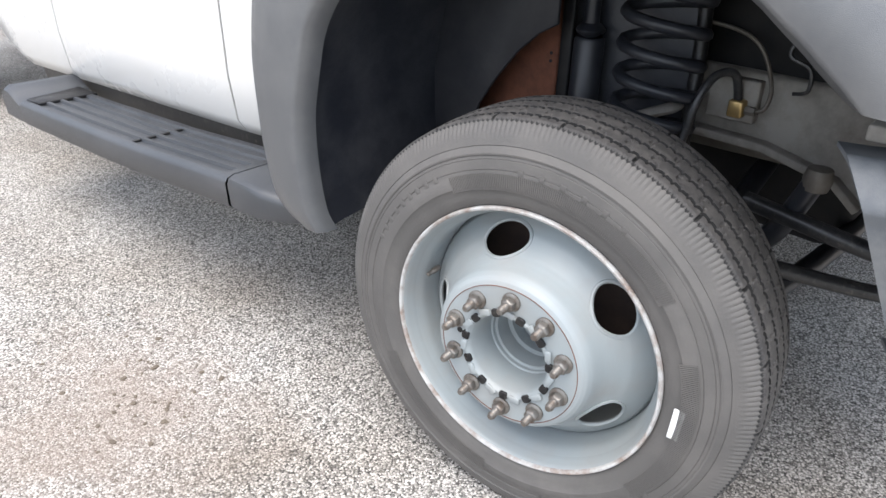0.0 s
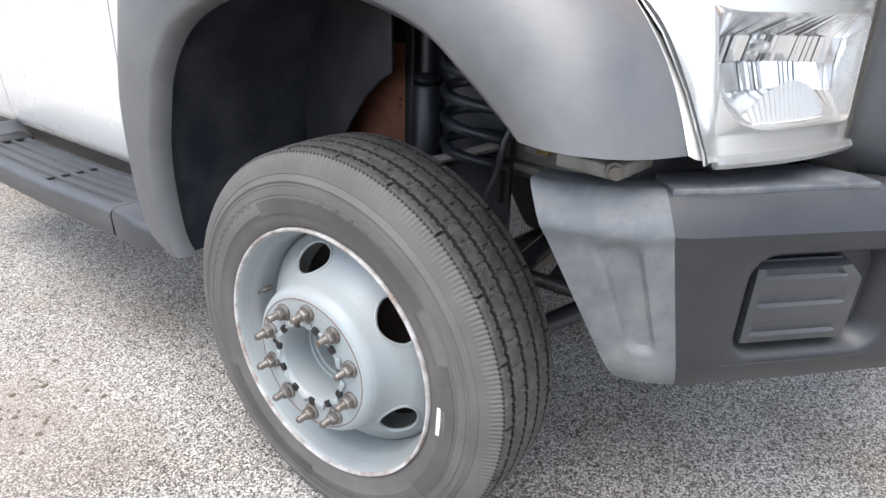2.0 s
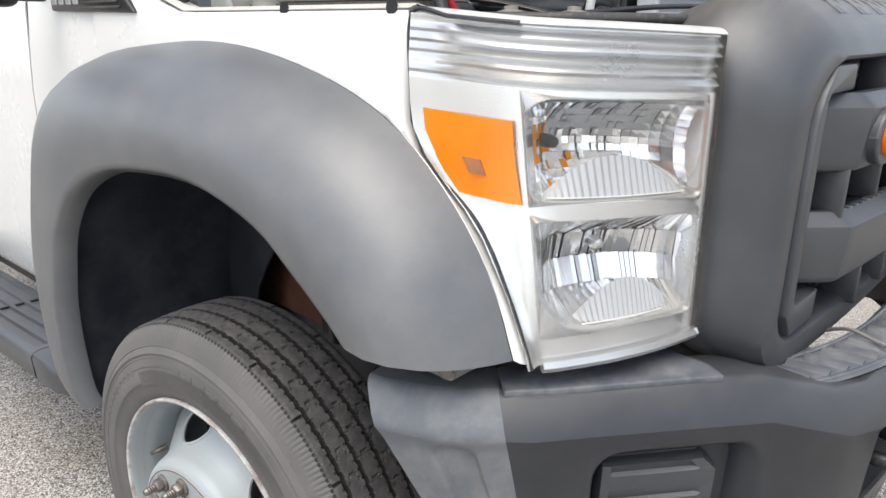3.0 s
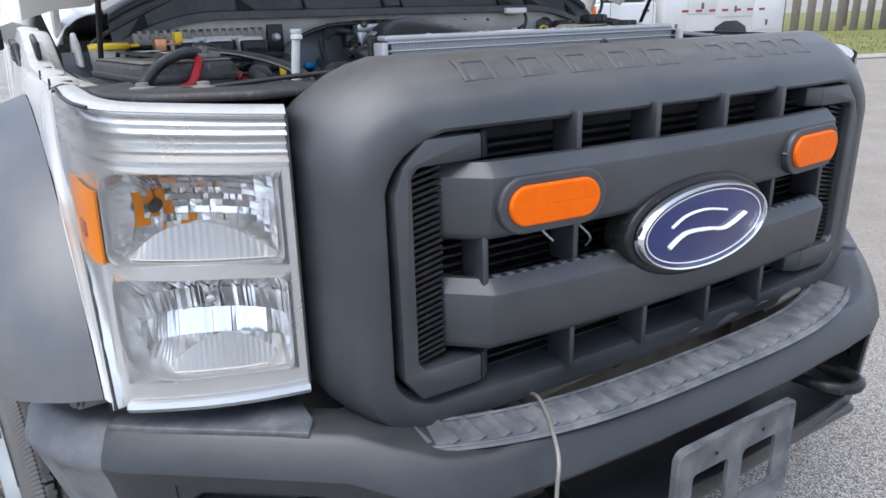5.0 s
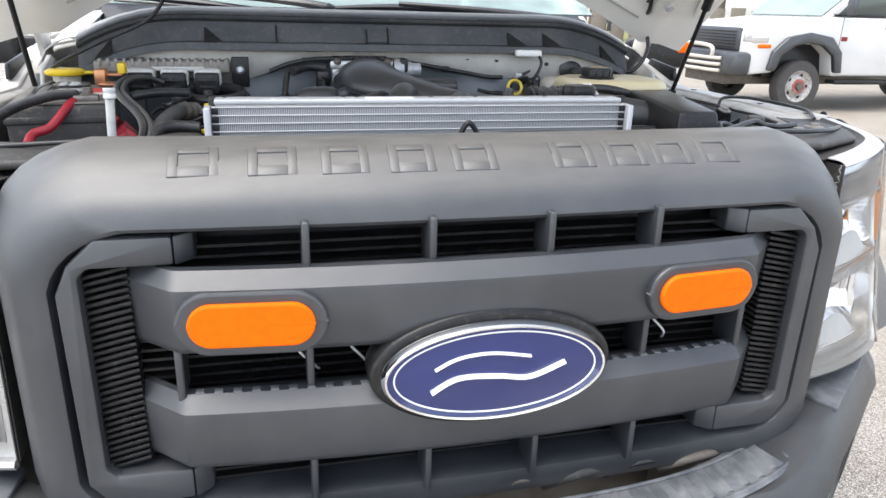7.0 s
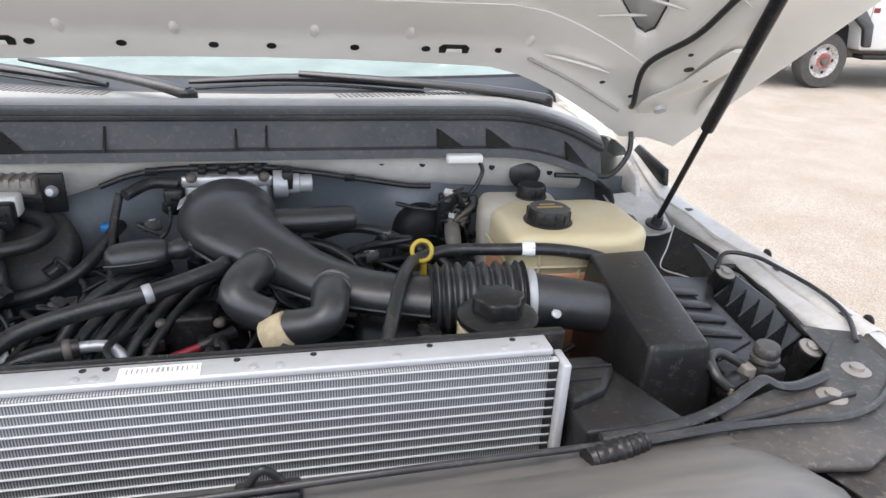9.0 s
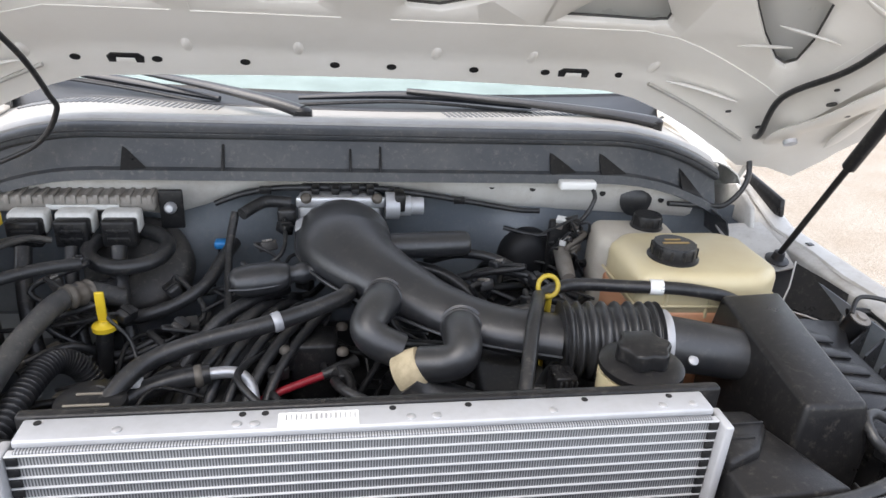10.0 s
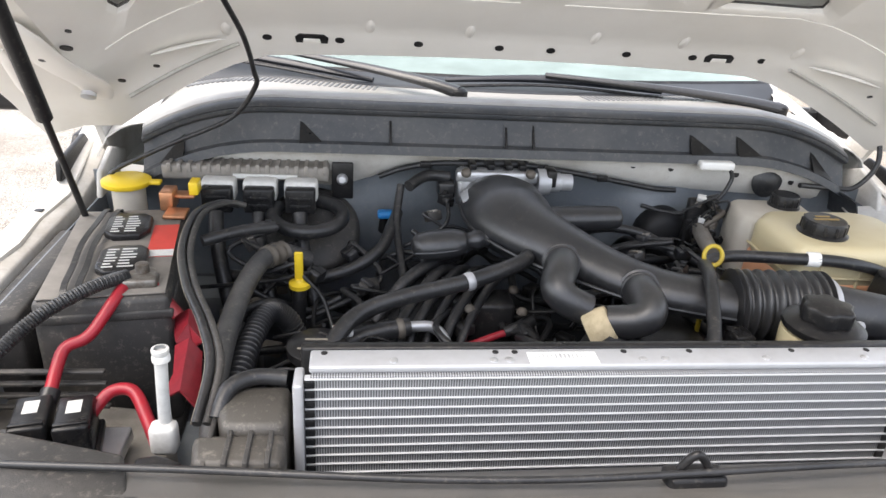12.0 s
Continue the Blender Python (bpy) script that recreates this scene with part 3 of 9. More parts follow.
for s in (-1, 1):
    rows = []
    prof = [(-0.225, -0.085), (-0.225, -0.012), (-0.215, 0.0)]
    for x in (-0.195, -0.150, -0.105, -0.060):
        prof += [(x, 0.0), (x + 0.004, -0.009), (x + 0.030, -0.009), (x + 0.034, 0.0)]
    prof += [(-0.022, 0.0), (-0.008, -0.004), (0.0, -0.016), (-0.002, -0.075), (-0.012, -0.086), (-0.14, -0.09)]
    for k in range(9):
        y = lerp(1.035, 2.30, k / 8)
        z0, x0 = board_at(y)
        rows.append([(s * (x0 + x), y, z0 + z) for x, z in prof])
    board = part("running_board", sheet(rows, close_cols=True), grey_plastic, truck, "ribbed dark grey running board")
    for dx, dy in ((-0.192, 0.0), (-0.150, 0.0), (-0.105, 0.0), (-0.062, 0.0)):
        z0, x0 = board_at(1.55)
        x = s * (x0 + dx + 0.016)
        part("board_mark", box(x - 0.014, x + 0.014, 1.543 + dy, 1.558 + dy, z0 - 0.0095, z0 - 0.003, 0.001), black_plastic, board)
    part("groove_end", sheet([[(s * (board_at(y)[1] + x), y, board_at(y)[0] + z) for x, z in ((-0.222, -0.004), (-0.215, 0.002), (-0.024, 0.002), (-0.010, -0.003))] for y in (1.034, 1.042, 1.062)], thick=0.008), grey_plastic, board)
    # moulded end cap that runs under the flare, and the raised rear end round a dark hollow
    rows = []
    for y, hi, lo, xo in ((1.028, 0.478, 0.412, 1.192), (1.024, 0.492, 0.402, 1.202), (0.99, 0.492, 0.40, 1.202), (0.91, 0.488, 0.402, 1.196), (0.84, 0.480, 0.408, 1.172), (0.78, 0.472, 0.418, 1.14)):
        rows.append([(s * 0.96, y, lo), (s * 0.96, y, hi), (s * (xo - 0.022), y, hi), (s * (xo - 0.006), y, hi - 0.006), (s * xo, y, hi - 0.020), (s * (xo - 0.004), y, lo + 0.01), (s * (xo - 0.025), y, lo)])
    part("board_end", sheet(rows, close_cols=True), grey_plastic, board)
    rows = []
    for y, lift in ((2.29, -0.004), (2.31, 0.0), (2.345, 0.016), (2.385, 0.034), (2.42, 0.036), (2.445, 0.022), (2.452, 0.0)):
        z0, x0 = board_at(min(y, 2.36))
        rows.append([(s * 0.975, y, z0 - 0.09), (s * 0.975, y, z0 + lift), (s * (x0 - 0.02), y, z0 + lift), (s * x0, y, z0 + lift - 0.014), (s * (x0 - 0.003), y, z0 - 0.075), (s * (x0 - 0.02), y, z0 - 0.09)])
    part("board_end", sheet(rows, close_cols=True), grey_plastic, board)
    z0, x0 = board_at(2.30)
    part("end_hollow", prism([(s * 0.99, 2.20), (s * (x0 - 0.035), 2.21), (s * (x0 - 0.025), 2.29), (s * 1.0, 2.33)], z0 - 0.006, z0 + 0.006, "z", 0.003), black_plastic, board)


# ---- wheels ----
def wheel(at, steer, side):
    """Local z points outward from the truck, local y up."""
    base = Matrix(((0, 0, side, 0), (side, 0, 0, 0), (0, 1, 0, 0), (0, 0, 0, 1)))
    m = Matrix.Translation(at) @ Matrix.Rotation(radians(steer), 4, "Z") @ base
    # steel disc with five hand holes
    prof = [(0.2385, -0.004), (0.2375, 0.010), (0.232, 0.022), (0.222, 0.032), (0.208, 0.046), (0.195, 0.059), (0.184, 0.068), (0.175, 0.078), (0.168, 0.087), (0.162, 0.098), (0.158, 0.109), (0.154, 0.123), (0.149, 0.133), (0.143, 0.139), (0.136, 0.1418), (0.132, 0.142), (0.088, 0.142)]
    fine = []
    for a, b in zip(prof, prof[1:]):
        for k in range(4):
            fine.append((lerp(a[0], b[0], k / 4), lerp(a[1], b[1], k / 4)))
    fine.append(prof[-1])
    sides = 300
    holes = [radians(109 + 72 * k) for k in range(5)]

    def in_hole(r, a):
        for h in holes:
            d = (a - h + math.pi) % (2 * math.pi) - math.pi
            if ((d * 0.190) / 0.050) ** 2 + ((r - 0.190) / 0.026) ** 2 < 1:
                return True
        return False

    rows = [[(r * math.cos(2 * math.pi * k / sides), r * math.sin(2 * math.pi * k / sides), h) for k in range(sides)] for r, h in fine]
    disc = sheet(rows, close_cols=True, skip=lambda i, j: in_hole((fine[i][0] + fine[i + 1][0]) / 2, 2 * math.pi * (j + 0.5) / sides))
    disc.transform(m)
    root = part("wheel", disc, rim_paint, truck, "pale blue-grey steel wheel with black tyre")

    def height(r):
        for (r1, h1), (r0, h0) in zip(prof, prof[1:]):
            if r0 <= r <= r1:
                return lerp(h0, h1, (r - r0) / (r1 - r0) if r1 > r0 else 0)
        return 0.0

    for h in holes:
        line = []
        for k in range(28):
            a = 2 * math.pi * k / 28
            r, da = 0.190 + 0.026 * math.sin(a), 0.050 * math.cos(a) / 0.190
            line.append((r * math.cos(h + da), r * math.sin(h + da), height(r) - 0.002))
        bm = tube(line, 0.004, 6, closed=True, smooth=False)
        bm.transform(m)
        part("hand_hole", bm, rim_paint, root)
    barrel = [(0.236, -0.02), (0.2385, 0.02), (0.239, 0.056), (0.2425, 0.070), (0.249, 0.080), (0.254, 0.098), (0.2585, 0.108), (0.260, 0.109), (0.258, 0.10), (0.250, 0.085), (0.238, 0.03), (0.238, -0.10), (0.228, -0.10), (0.236, -0.02)]
    rim = part("rim", lathe(barrel, m, 96, cap=False), rim_paint, root, "pale painted steel rim", 50)
    part("rim_edge", lathe([(0.2575, 0.104), (0.2580, 0.1105), (0.2600, 0.1130), (0.2632, 0.1132), (0.2652, 0.1105), (0.2650, 0.104)], m, 120, cap=False), rim_edge, rim, "chipped bare rim edge", 50)
    # hub bore, centre flange with notches
    part("hub_bore", lathe([(0.0885, 0.139), (0.087, 0.146), (0.083, 0.1465), (0.0785, 0.142), (0.076, 0.135), (0.074, 0.075), (0.071, 0.073), (0.0705, 0.066), (0.066, 0.064), (0.064, 0.030), (0.056, 0.028), (0.054, 0.004), (0.0, 0.002)], m, 48, cap=False), rim_paint, root)
    for k in range(11):
        t = m @ Matrix.Rotation(radians(360 / 11 * k + 9), 4, "Z")
        bm = prism(round_rect(0.0775, 0.0925, -0.0085, 0.0085, 0.005), 0.1424, 0.1474, "z", 0.001)
        bm.transform(t)
        part("notch", bm, black_plastic, root)
        part("tooth", box(0.0785, 0.0905, 0.012, 0.034, 0.1429, 0.1484, 0.002, t), rim_paint, root)
    part("pilot_ring", lathe([(0.1345, 0.1415), (0.1350, 0.1428), (0.1358, 0.1428), (0.1362, 0.1412)], m, 90, cap=False), rust, root, "thin rusty ring on the hub face")
    part("face_hole", lathe([(0.0055, 0.0), (0.0055, 0.0012), (0.0, 0.0012)], m @ Matrix.Rotation(radians(172), 4, "Z") @ Matrix.Translation((0.1, 0, 0.142)), 12), black_plastic, root)
    for k in range(10):
        a = radians(36 * k + 17)
        t = m @ Matrix.Rotation(a, 4, "Z") @ Matrix.Translation((0.1125, 0, 0.1415))
        stud = part("stud", lathe([(0.0078, 0.0), (0.0078, 0.018)] + [(0.0078 - 0.0012 * (k % 2), 0.018 + 0.0022 * k) for k in range(10)] + [(0.0055, 0.041), (0.0, 0.042)], t, 12, cap=False), stud_metal, root, "rusty threaded wheel stud")
        part("nut", lathe([(0.0122, 0.005), (0.0130, 0.007), (0.0130, 0.017), (0.0105, 0.020), (0.0078, 0.021)], t, 6, cap=False), stud_metal, stud)
        part("washer", lathe([(0.0172, 0.0), (0.0172, 0.004), (0.0145, 0.006), (0.010, 0.0065)], t, 20, cap=False), stud_metal, stud)
    part("valve", lathe([(0.006, 0.0), (0.006, 0.02), (0.004, 0.022), (0.004, 0.036), (0.0, 0.037)], m @ Matrix.Rotation(radians(165), 4, "Z") @ Matrix.Translation((0.225, 0, 0.045)), 10, cap=False), stud_metal, root)
    # brake rotor and drum behind the disc
    part("brake_disc", lathe([(0.205, -0.06), (0.205, -0.04), (0.10, -0.035), (0.0, -0.03)], m, 48, cap=False), disc_dark, root, "dark rusty brake disc")
    # tyre: straight jagged grooves, curved sipes, ribbed shoulder, ringed sidewall
    half = [(0.262, 0.100), (0.270, 0.109), (0.285, 0.113), (0.300, 0.1155), (0.302, 0.1175), (0.318, 0.1175), (0.320, 0.116), (0.3285, 0.1153), (0.3295, 0.1140), (0.3305, 0.1151), (0.340, 0.114), (0.3455, 0.1130), (0.3465, 0.1116), (0.3475, 0.1125), (0.352, 0.111), (0.3535, 0.1125), (0.3565, 0.1125), (0.358, 0.110), (0.366, 0.1065), (0.367, 0.1045), (0.368, 0.1055), (0.374, 0.103)]
    sides = 840 if side < 0 and at[1] < 1 else 240
    grooves = (0.0605, 0.0205, -0.0205, -0.0605)
    tread_z = sorted({round(g + d, 5) for g in grooves for d in (-0.0052, -0.0040, -0.0034, -0.0020, 0.0, 0.0020, 0.0034, 0.0040, 0.0052)} | {round(lerp(0.078, -0.078, k / 56), 5) for k in range(57)}, reverse=True)
    step = 2 * math.pi / sides
    rows = [[(r, z)] * sides for r, z in half]
    shoulder = [(0.379, 0.1015), (0.386, 0.0985), (0.393, 0.0945), (0.3995, 0.0895), (0.4035, 0.085), (0.4060, 0.081)]
    for r, z in shoulder:
        rows.append([(r - (0.0026 if k % 3 == 0 and side < 0 and r > 0.385 else 0.0), z) for k in range(sides)])
    for z in tread_z:
        row = []
        crown = 0.4115 - 0.6 * z * z
        for k in range(sides):
            r = crown
            jag = 0.0007 if (k // 4) % 2 else -0.0007
            near = min(abs(z - g - jag) for g in grooves)
            if near < 0.0036:
                r = crown - 0.012
            else:
                # U-shaped sipes on every rib
                rib = min((0.0405, 0.0, -0.0405), key=lambda c: abs(z - c))
                if abs(z - rib) < 0.0105:
                    s_at = k - 5 * (1 - ((z - rib) / 0.0105) ** 4)
                    if int(round(s_at)) % 15 == (0 if rib else 7):
                        r = crown - 0.0042
                elif abs(z) > 0.066 and k % 40 == 0:
                    r = crown - 0.005
                if 0.0036 < near < 0.0075 and k % 5 == 0:
                    r -= 0.003
            row.append((r, z))
        rows.append(row)
    for r, z in reversed(shoulder):
        rows.append([(r, -z)] * sides)
    for r, z in reversed(half):
        rows.append([(r, -z)] * sides)
    grid = [[(r * math.cos(step * k), r * math.sin(step * k), z) for k, (r, z) in enumerate(row)] for row in rows]
    bm = sheet(grid, close_cols=True)
    bm.transform(m)
    tyre = part("tyre", bm, tyre_rubber, root, "dusty tyre with grey-brown sidewall and dark grooved tread", 40)
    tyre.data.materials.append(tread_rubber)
    tyre.data.materials.append(groove_shade_rubber)
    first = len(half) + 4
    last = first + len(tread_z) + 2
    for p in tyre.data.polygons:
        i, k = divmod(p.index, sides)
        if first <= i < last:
            # recessed faces go near-black: clean rubber with the groove's shade put in
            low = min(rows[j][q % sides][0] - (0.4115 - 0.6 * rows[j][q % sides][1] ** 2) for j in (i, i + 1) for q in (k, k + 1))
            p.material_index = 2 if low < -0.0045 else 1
    # moulded ribs on the sidewall
    for a0, a1 in ((38, 118), (-38, 20), (205, 262)):
        bm = bmesh.new()
        for k in range(int((a1 - a0) * 1.6)):
            a = radians(a0 + k / 1.6)
            t = Matrix.Rotation(a, 4, "Z") @ Matrix.Translation((0.3105, 0, 0.1176)) @ Matrix.Rotation(radians(90), 4, "Z")
            box(-0.0010, 0.0010, -0.014, 0.014, 0, 0.0012, 0, t, bm)
        bm.transform(m)
        part("sidewall_ribs", bm, tyre_rubber, tyre)
    # raised sidewall marks too worn to read
    for a0, n, step in ((123, 9, 4.2), (60, 6, 6.5), (285, 10, 4.5), (-75, 8, 4.5)):
        for k in range(n):
            t = m @ Matrix.Rotation(radians(a0 + k * step), 4, "Z") @ Matrix.Translation((0.328, 0, 0.1148))
            part("raised_mark", box(-0.0065, 0.0065, -0.005, 0.005, 0, 0.0012, 0.0004, t), tyre_rubber, tyre)
    t = m @ Matrix.Rotation(radians(-3 if side < 0 else 60), 4, "Z") @ Matrix.Translation((0.296, 0, 0.1165))
    part("sticker", box(-0.009, 0.009, -0.030, 0.030, 0, 0.0012, 0.0005, t), white_plain, tyre, "small white sticker on the sidewall")
    return root


wheel((-1.070, 0.176, 0.408), 6.2, -1)
wheel((1.070, 0.176, 0.408), 6.2, 1)
wheel((-1.02, 4.25, 0.408), 0.0, -1)
wheel((1.02, 4.25, 0.408), 0.0, 1)


# ---- bumper ----
PLAN = [(0, -0.815), (0.2, -0.811), (0.4, -0.80), (0.53, -0.785), (0.60, -0.76), (0.66, -0.715), (0.71, -0.675), (0.80, -0.61), (0.93, -0.508), (1.0, -0.455), (1.03, -0.428), (1.07, -0.385), (1.10, -0.34), (1.125, -0.285), (1.135, -0.255)]


def bumper_row(x, y, s, push=0.0):
    k = min(1.0, max(0.0, (x - 0.58) / 0.14))
    top = lerp(0.803, 0.853, k)
    n = Vector((0.0, 1.0)) if x < 0.5 else Vector((-0.55, 0.83)).lerp(Vector((-0.95, 0.40)), max(0.0, (x - 0.93) / 0.205))
    rows = []
    for back, z in ((0.13, top - 0.01), (0.048, top), (0.040, top - 0.003), (0.030, top - 0.011), (0.007, top - 0.041), (0.0, top - 0.056), (0.005, lerp(0.738, 0.775, k)), (0.012, 0.66), (0.017, lerp(0.59, 0.572, k)), (0.022, 0.552), (0.034, 0.53), (0.13, 0.525)):
        px, py = x, y
        if x > 0.93:
            # the ends rake forward towards the ground
            f = 1 - (0.853 - z) * 1.5
            px, py = lerp(0.93, x, f), lerp(-0.508, y, f)
        b = back - push
        rows.append((s * (px + n.x * b), py + n.y * b, z))
    return rows


plan = [(-x, y, -1) for x, y in reversed(PLAN[1:]) if x < 1.031] + [(x, y, 1) for x, y in PLAN if x < 1.031]
rows = [bumper_row(abs(x), y, s, 0.005 if 0.6 < abs(x) < 1.02 else 0.0) for x, y, s in plan]


def bumper_gap(i, j):
    a, b = sorted((abs(plan[i][0]), abs(plan[i + 1][0])))
    if b <= 0.531 and j in (6, 7):
        return True
    return a >= 0.70 and b <= 0.931 and j in (6, 7)


bumper = part("bumper", sheet(rows, thick=0.006, skip=bumper_gap), bumper_plastic, truck, "dark grey moulded front bumper", 28)
for s in (-1, 1):
    # end piece with an upright hollow pressed into it
    tail = [(x, y) for x, y in PLAN if x > 1.02]
    fine = [(lerp(a[0], b[0], k / 7), lerp(a[1], b[1], k / 7)) for a, b in zip(tail, tail[1:]) for k in range(7)] + [tail[-1]]
    rows = []
    for x, y in fine:
        col = [Vector(p) for p in bumper_row(x, y, s)]
        dense = []
        for a, b in zip(col, col[1:]):
            n = max(1, round((a - b).length / 0.007))
            dense += [a.lerp(b, k / n) for k in range(n)]
        rows.append(dense + [col[-1]])
    count = min(len(r) for r in rows)
    rows = [[r[round(k * (len(r) - 1) / (count - 1))] for k in range(count)] for r in rows]
    for row, (x, y) in zip(rows, fine):
        for p in row:
            across = abs(x - 1.084) / 0.021
            along = abs(p.z - 0.690) / 0.096
            inside = max(0.0, 1.0 - (across ** 4 + along ** 8) ** 0.5)
            k = min(1.0, inside * 2.2)
            depth = 0.011 * k * k * (3 - 2 * k)
            p.x -= s * 0.83 * depth
            p.y += 0.55 * depth
    part("bumper_end", sheet(rows, thick=0.006), faded_plastic, bumper, "faded grey bumper end piece", 40)
# tread strip along the top
rows = []
for k in range(41):
    x = lerp(-0.62, 0.62, k / 40)
    y = -0.815 + 0.115 * (abs(x) / 0.62) ** 3.2
    rows.append([(x, y + b + (0.03 * (abs(x) / 0.62) ** 6 if b > 0.05 else 0), z) for b, z in ((0.125, 0.80), (0.12, 0.8085), (0.03, 0.8105), (0.024, 0.806))])
pad = part("step_pad", sheet(rows, thick=0.004), worn_plastic, bumper, "scuffed grey tread strip")
for k in range(30):
    # wedge-shaped ribs, one end higher than the other
    x = lerp(-0.58, 0.58, k / 29)
    y = -0.815 + 0.115 * (abs(x) / 0.62) ** 3.2
    part("tread_rib", prism([(x - 0.010, 0.8085), (x + 0.004, 0.8165), (x + 0.008, 0.8165), (x + 0.011, 0.8085)], y + 0.040, y + 0.106, "y", 0.0015), worn_plastic, pad)
for b in (0.033, 0.115):
    part("pad_border", tube([(x, -0.815 + 0.115 * (abs(x) / 0.62) ** 3.2 + b, 0.8105) for x in [lerp(-0.605, 0.605, k / 30) for k in range(31)]], 0.0038, 8, steps=2, flat=0.7), worn_plastic, pad)
for s in (-1, 1):
    # corner pad on top of each end and the blanked fog-lamp pocket
    part("corner_pad", prism([(s * 0.745, -0.612), (s * 0.92, -0.478), (s * 1.0, -0.412), (s * 0.95, -0.36), (s * 0.72, -0.50), (s * 0.725, -0.58)], 0.845, 0.8565, "z", 0.0025), worn_plastic, bumper, "scuffed corner pad")
    turn = Matrix.Translation((s * 0.810, -0.558, 0.665)) @ Matrix.Rotation(s * radians(38), 4, "Z")

    def on_face(p, inward):
        """A point of the corner face: p is (towards the middle, height), inward the depth behind the skin."""
        return turn @ Vector((-s * p[0], -0.0375 + 0.005 + (0.775 - p[1]) * 0.059 + inward, p[1] - 0.665))

    hole = round_rect(-0.117, 0.150, 0.578, 0.766, 0.046, 6)
    soft = round_rect(-0.112, 0.143, 0.584, 0.760, 0.042, 6)
    deep = round_rect(-0.104, 0.118, 0.592, 0.752, 0.036, 6)
    rim = round_rect(-0.140, 0.160, 0.564, 0.783, 0.004, 6)
    depths = (0.001, 0.0, 0.004, 0.040, 0.041)
    floor_ = [(0.0, 0.672)] * len(deep)
    pocket = part("fog_pocket", ring_patch(lambda p, k: on_face(p, depths[k]), (rim, hole, soft, deep, floor_)), bumper_plastic, bumper, "rounded fog-lamp pocket", 50)
    # louvred blank: three stepped slats on a plate with a cut corner
    plate = []
    for k in range(43):
        z = lerp(0.600, 0.742, k / 42)
        row = []
        for u, edge in ((-0.099, 0.030), (-0.096, 0.008), (-0.084, 0.006), (-0.080, 1.0), (0.052, 1.0), (0.060, 0.006), (0.080, 0.008), (0.088, 0.034)):
            stepped = ((z - 0.622) % 0.0495) / 0.0495
            u2 = u - (max(0.0, z - 0.712) * 1.0 if u > 0.04 else 0.0)
            d = edge if edge != 1.0 else 0.011 - 0.008 * stepped if 0.612 < z < 0.735 else 0.007
            if z < 0.604 or z > 0.738:
                d = max(d, 0.026)
            row.append(on_face((u2, z), d))
        plate.append(row)
    part("fog_blank", sheet(plate, thick=0.003), grey_plastic, pocket, "louvred fog-lamp blank", 24)
    mount = part("bumper_mount", box(min(s * 0.93, s * 1.035), max(s * 0.93, s * 1.035), -0.345, -0.24, 0.858, 0.880, 0.004), frame_grime, truck, "cream-grey steel bumper mount")
    part("bolt", lathe([(0.014, -0.003), (0.014, 0.004), (0.009, 0.005), (0.009, 0.011), (0.0, 0.012)], frame_z((s * 0.8, -0.6, 0), (s * 1.03, -0.335, 0.872)), 8), steel, mount)
    # tow hook
    part("tow_hook", tube([(s * 0.34, -0.62, 0.655), (s * 0.36, -0.76, 0.655), (s * 0.40, -0.815, 0.652), (s * 0.45, -0.81, 0.652), (s * 0.46, -0.76, 0.655), (s * 0.42, -0.66, 0.66)], 0.014, 10), black_plastic, truck, "black steel tow hook")
    plate = part("hook_plate", box(min(s * 0.30, s * 0.53), max(s * 0.30, s * 0.53), -0.665, -0.655, 0.60, 0.775, 0.006), dusty_black, truck, "dark steel plate behind the tow hook")
    for x, z in ((0.33, 0.73), (0.33, 0.63), (0.50, 0.72)):
        part("bolt", lathe([(0.011, 0.0), (0.011, 0.006), (0.006, 0.009), (0.0, 0.010)], frame_z((0, -1, 0), (s * x, -0.665, z)), 8, cap=False), steel, plate)
    part("frame_horn", box(s * 0.47 - 0.05, s * 0.47 + 0.05, -0.68, 1.2, 0.62, 0.80, 0.01), steel, truck, "grimy chassis rail")
# plate bracket: a plate with a raised rim, rounded corners and two rounded windows
for x0, x1, w0, w1, left in ((-0.178, -0.008, -0.128, -0.030, True), (-0.008, 0.163, 0.012, 0.112, False)):
    big, none = (0.022, 0.022), (0.0005, 0.0005)
    outer = mouth_outline(x0, x1, 0.50, 0.724, (none, big, big, none) if left else (big, none, none, big))
    rim = mouth_outline(x0 + (0.009 if left else 0.0), x1 - (0.0 if left else 0.009), 0.509, 0.715, (none, (0.015, 0.015), (0.015, 0.015), none) if left else ((0.015, 0.015), none, none, (0.015, 0.015)))
    window = mouth_outline(w0, w1, 0.552, 0.660, ((0.012, 0.012),) * 4)
    depth = (-0.826, -0.838, -0.8405, -0.836, -0.835, -0.828)
    bm = ring_patch(lambda p, k: (p[0], -0.836 if abs(p[0] + 0.008) < 0.003 and k else depth[k], p[1]), (outer, outer, [(lerp(a[0], b[0], 0.5), lerp(a[1], b[1], 0.5)) for a, b in zip(outer, rim)], rim, window, window))
    if left:
        bracket = part("plate_bracket", bm, worn_plastic, truck, "empty grey number-plate bracket with two windows", 35)
    else:
        part("plate_half", bm, worn_plastic, bracket, "", 35)
part("bracket_back", box(-0.12, 0.10, -0.824, -0.80, 0.672, 0.70, 0.004), black_plastic, bracket)
for x in (-0.075, 0.06):
    part("screw", lathe([(0.004, 0.0), (0.004, 0.002), (0.0, 0.003)], frame_z((0, -1, 0), (x, -0.8395, 0.69)), 8), black_plastic, bracket)
part("cross_member", box(-0.45, 0.45, -0.50, -0.44, 0.60, 0.74, 0.01), steel, truck, "grimy cross member")
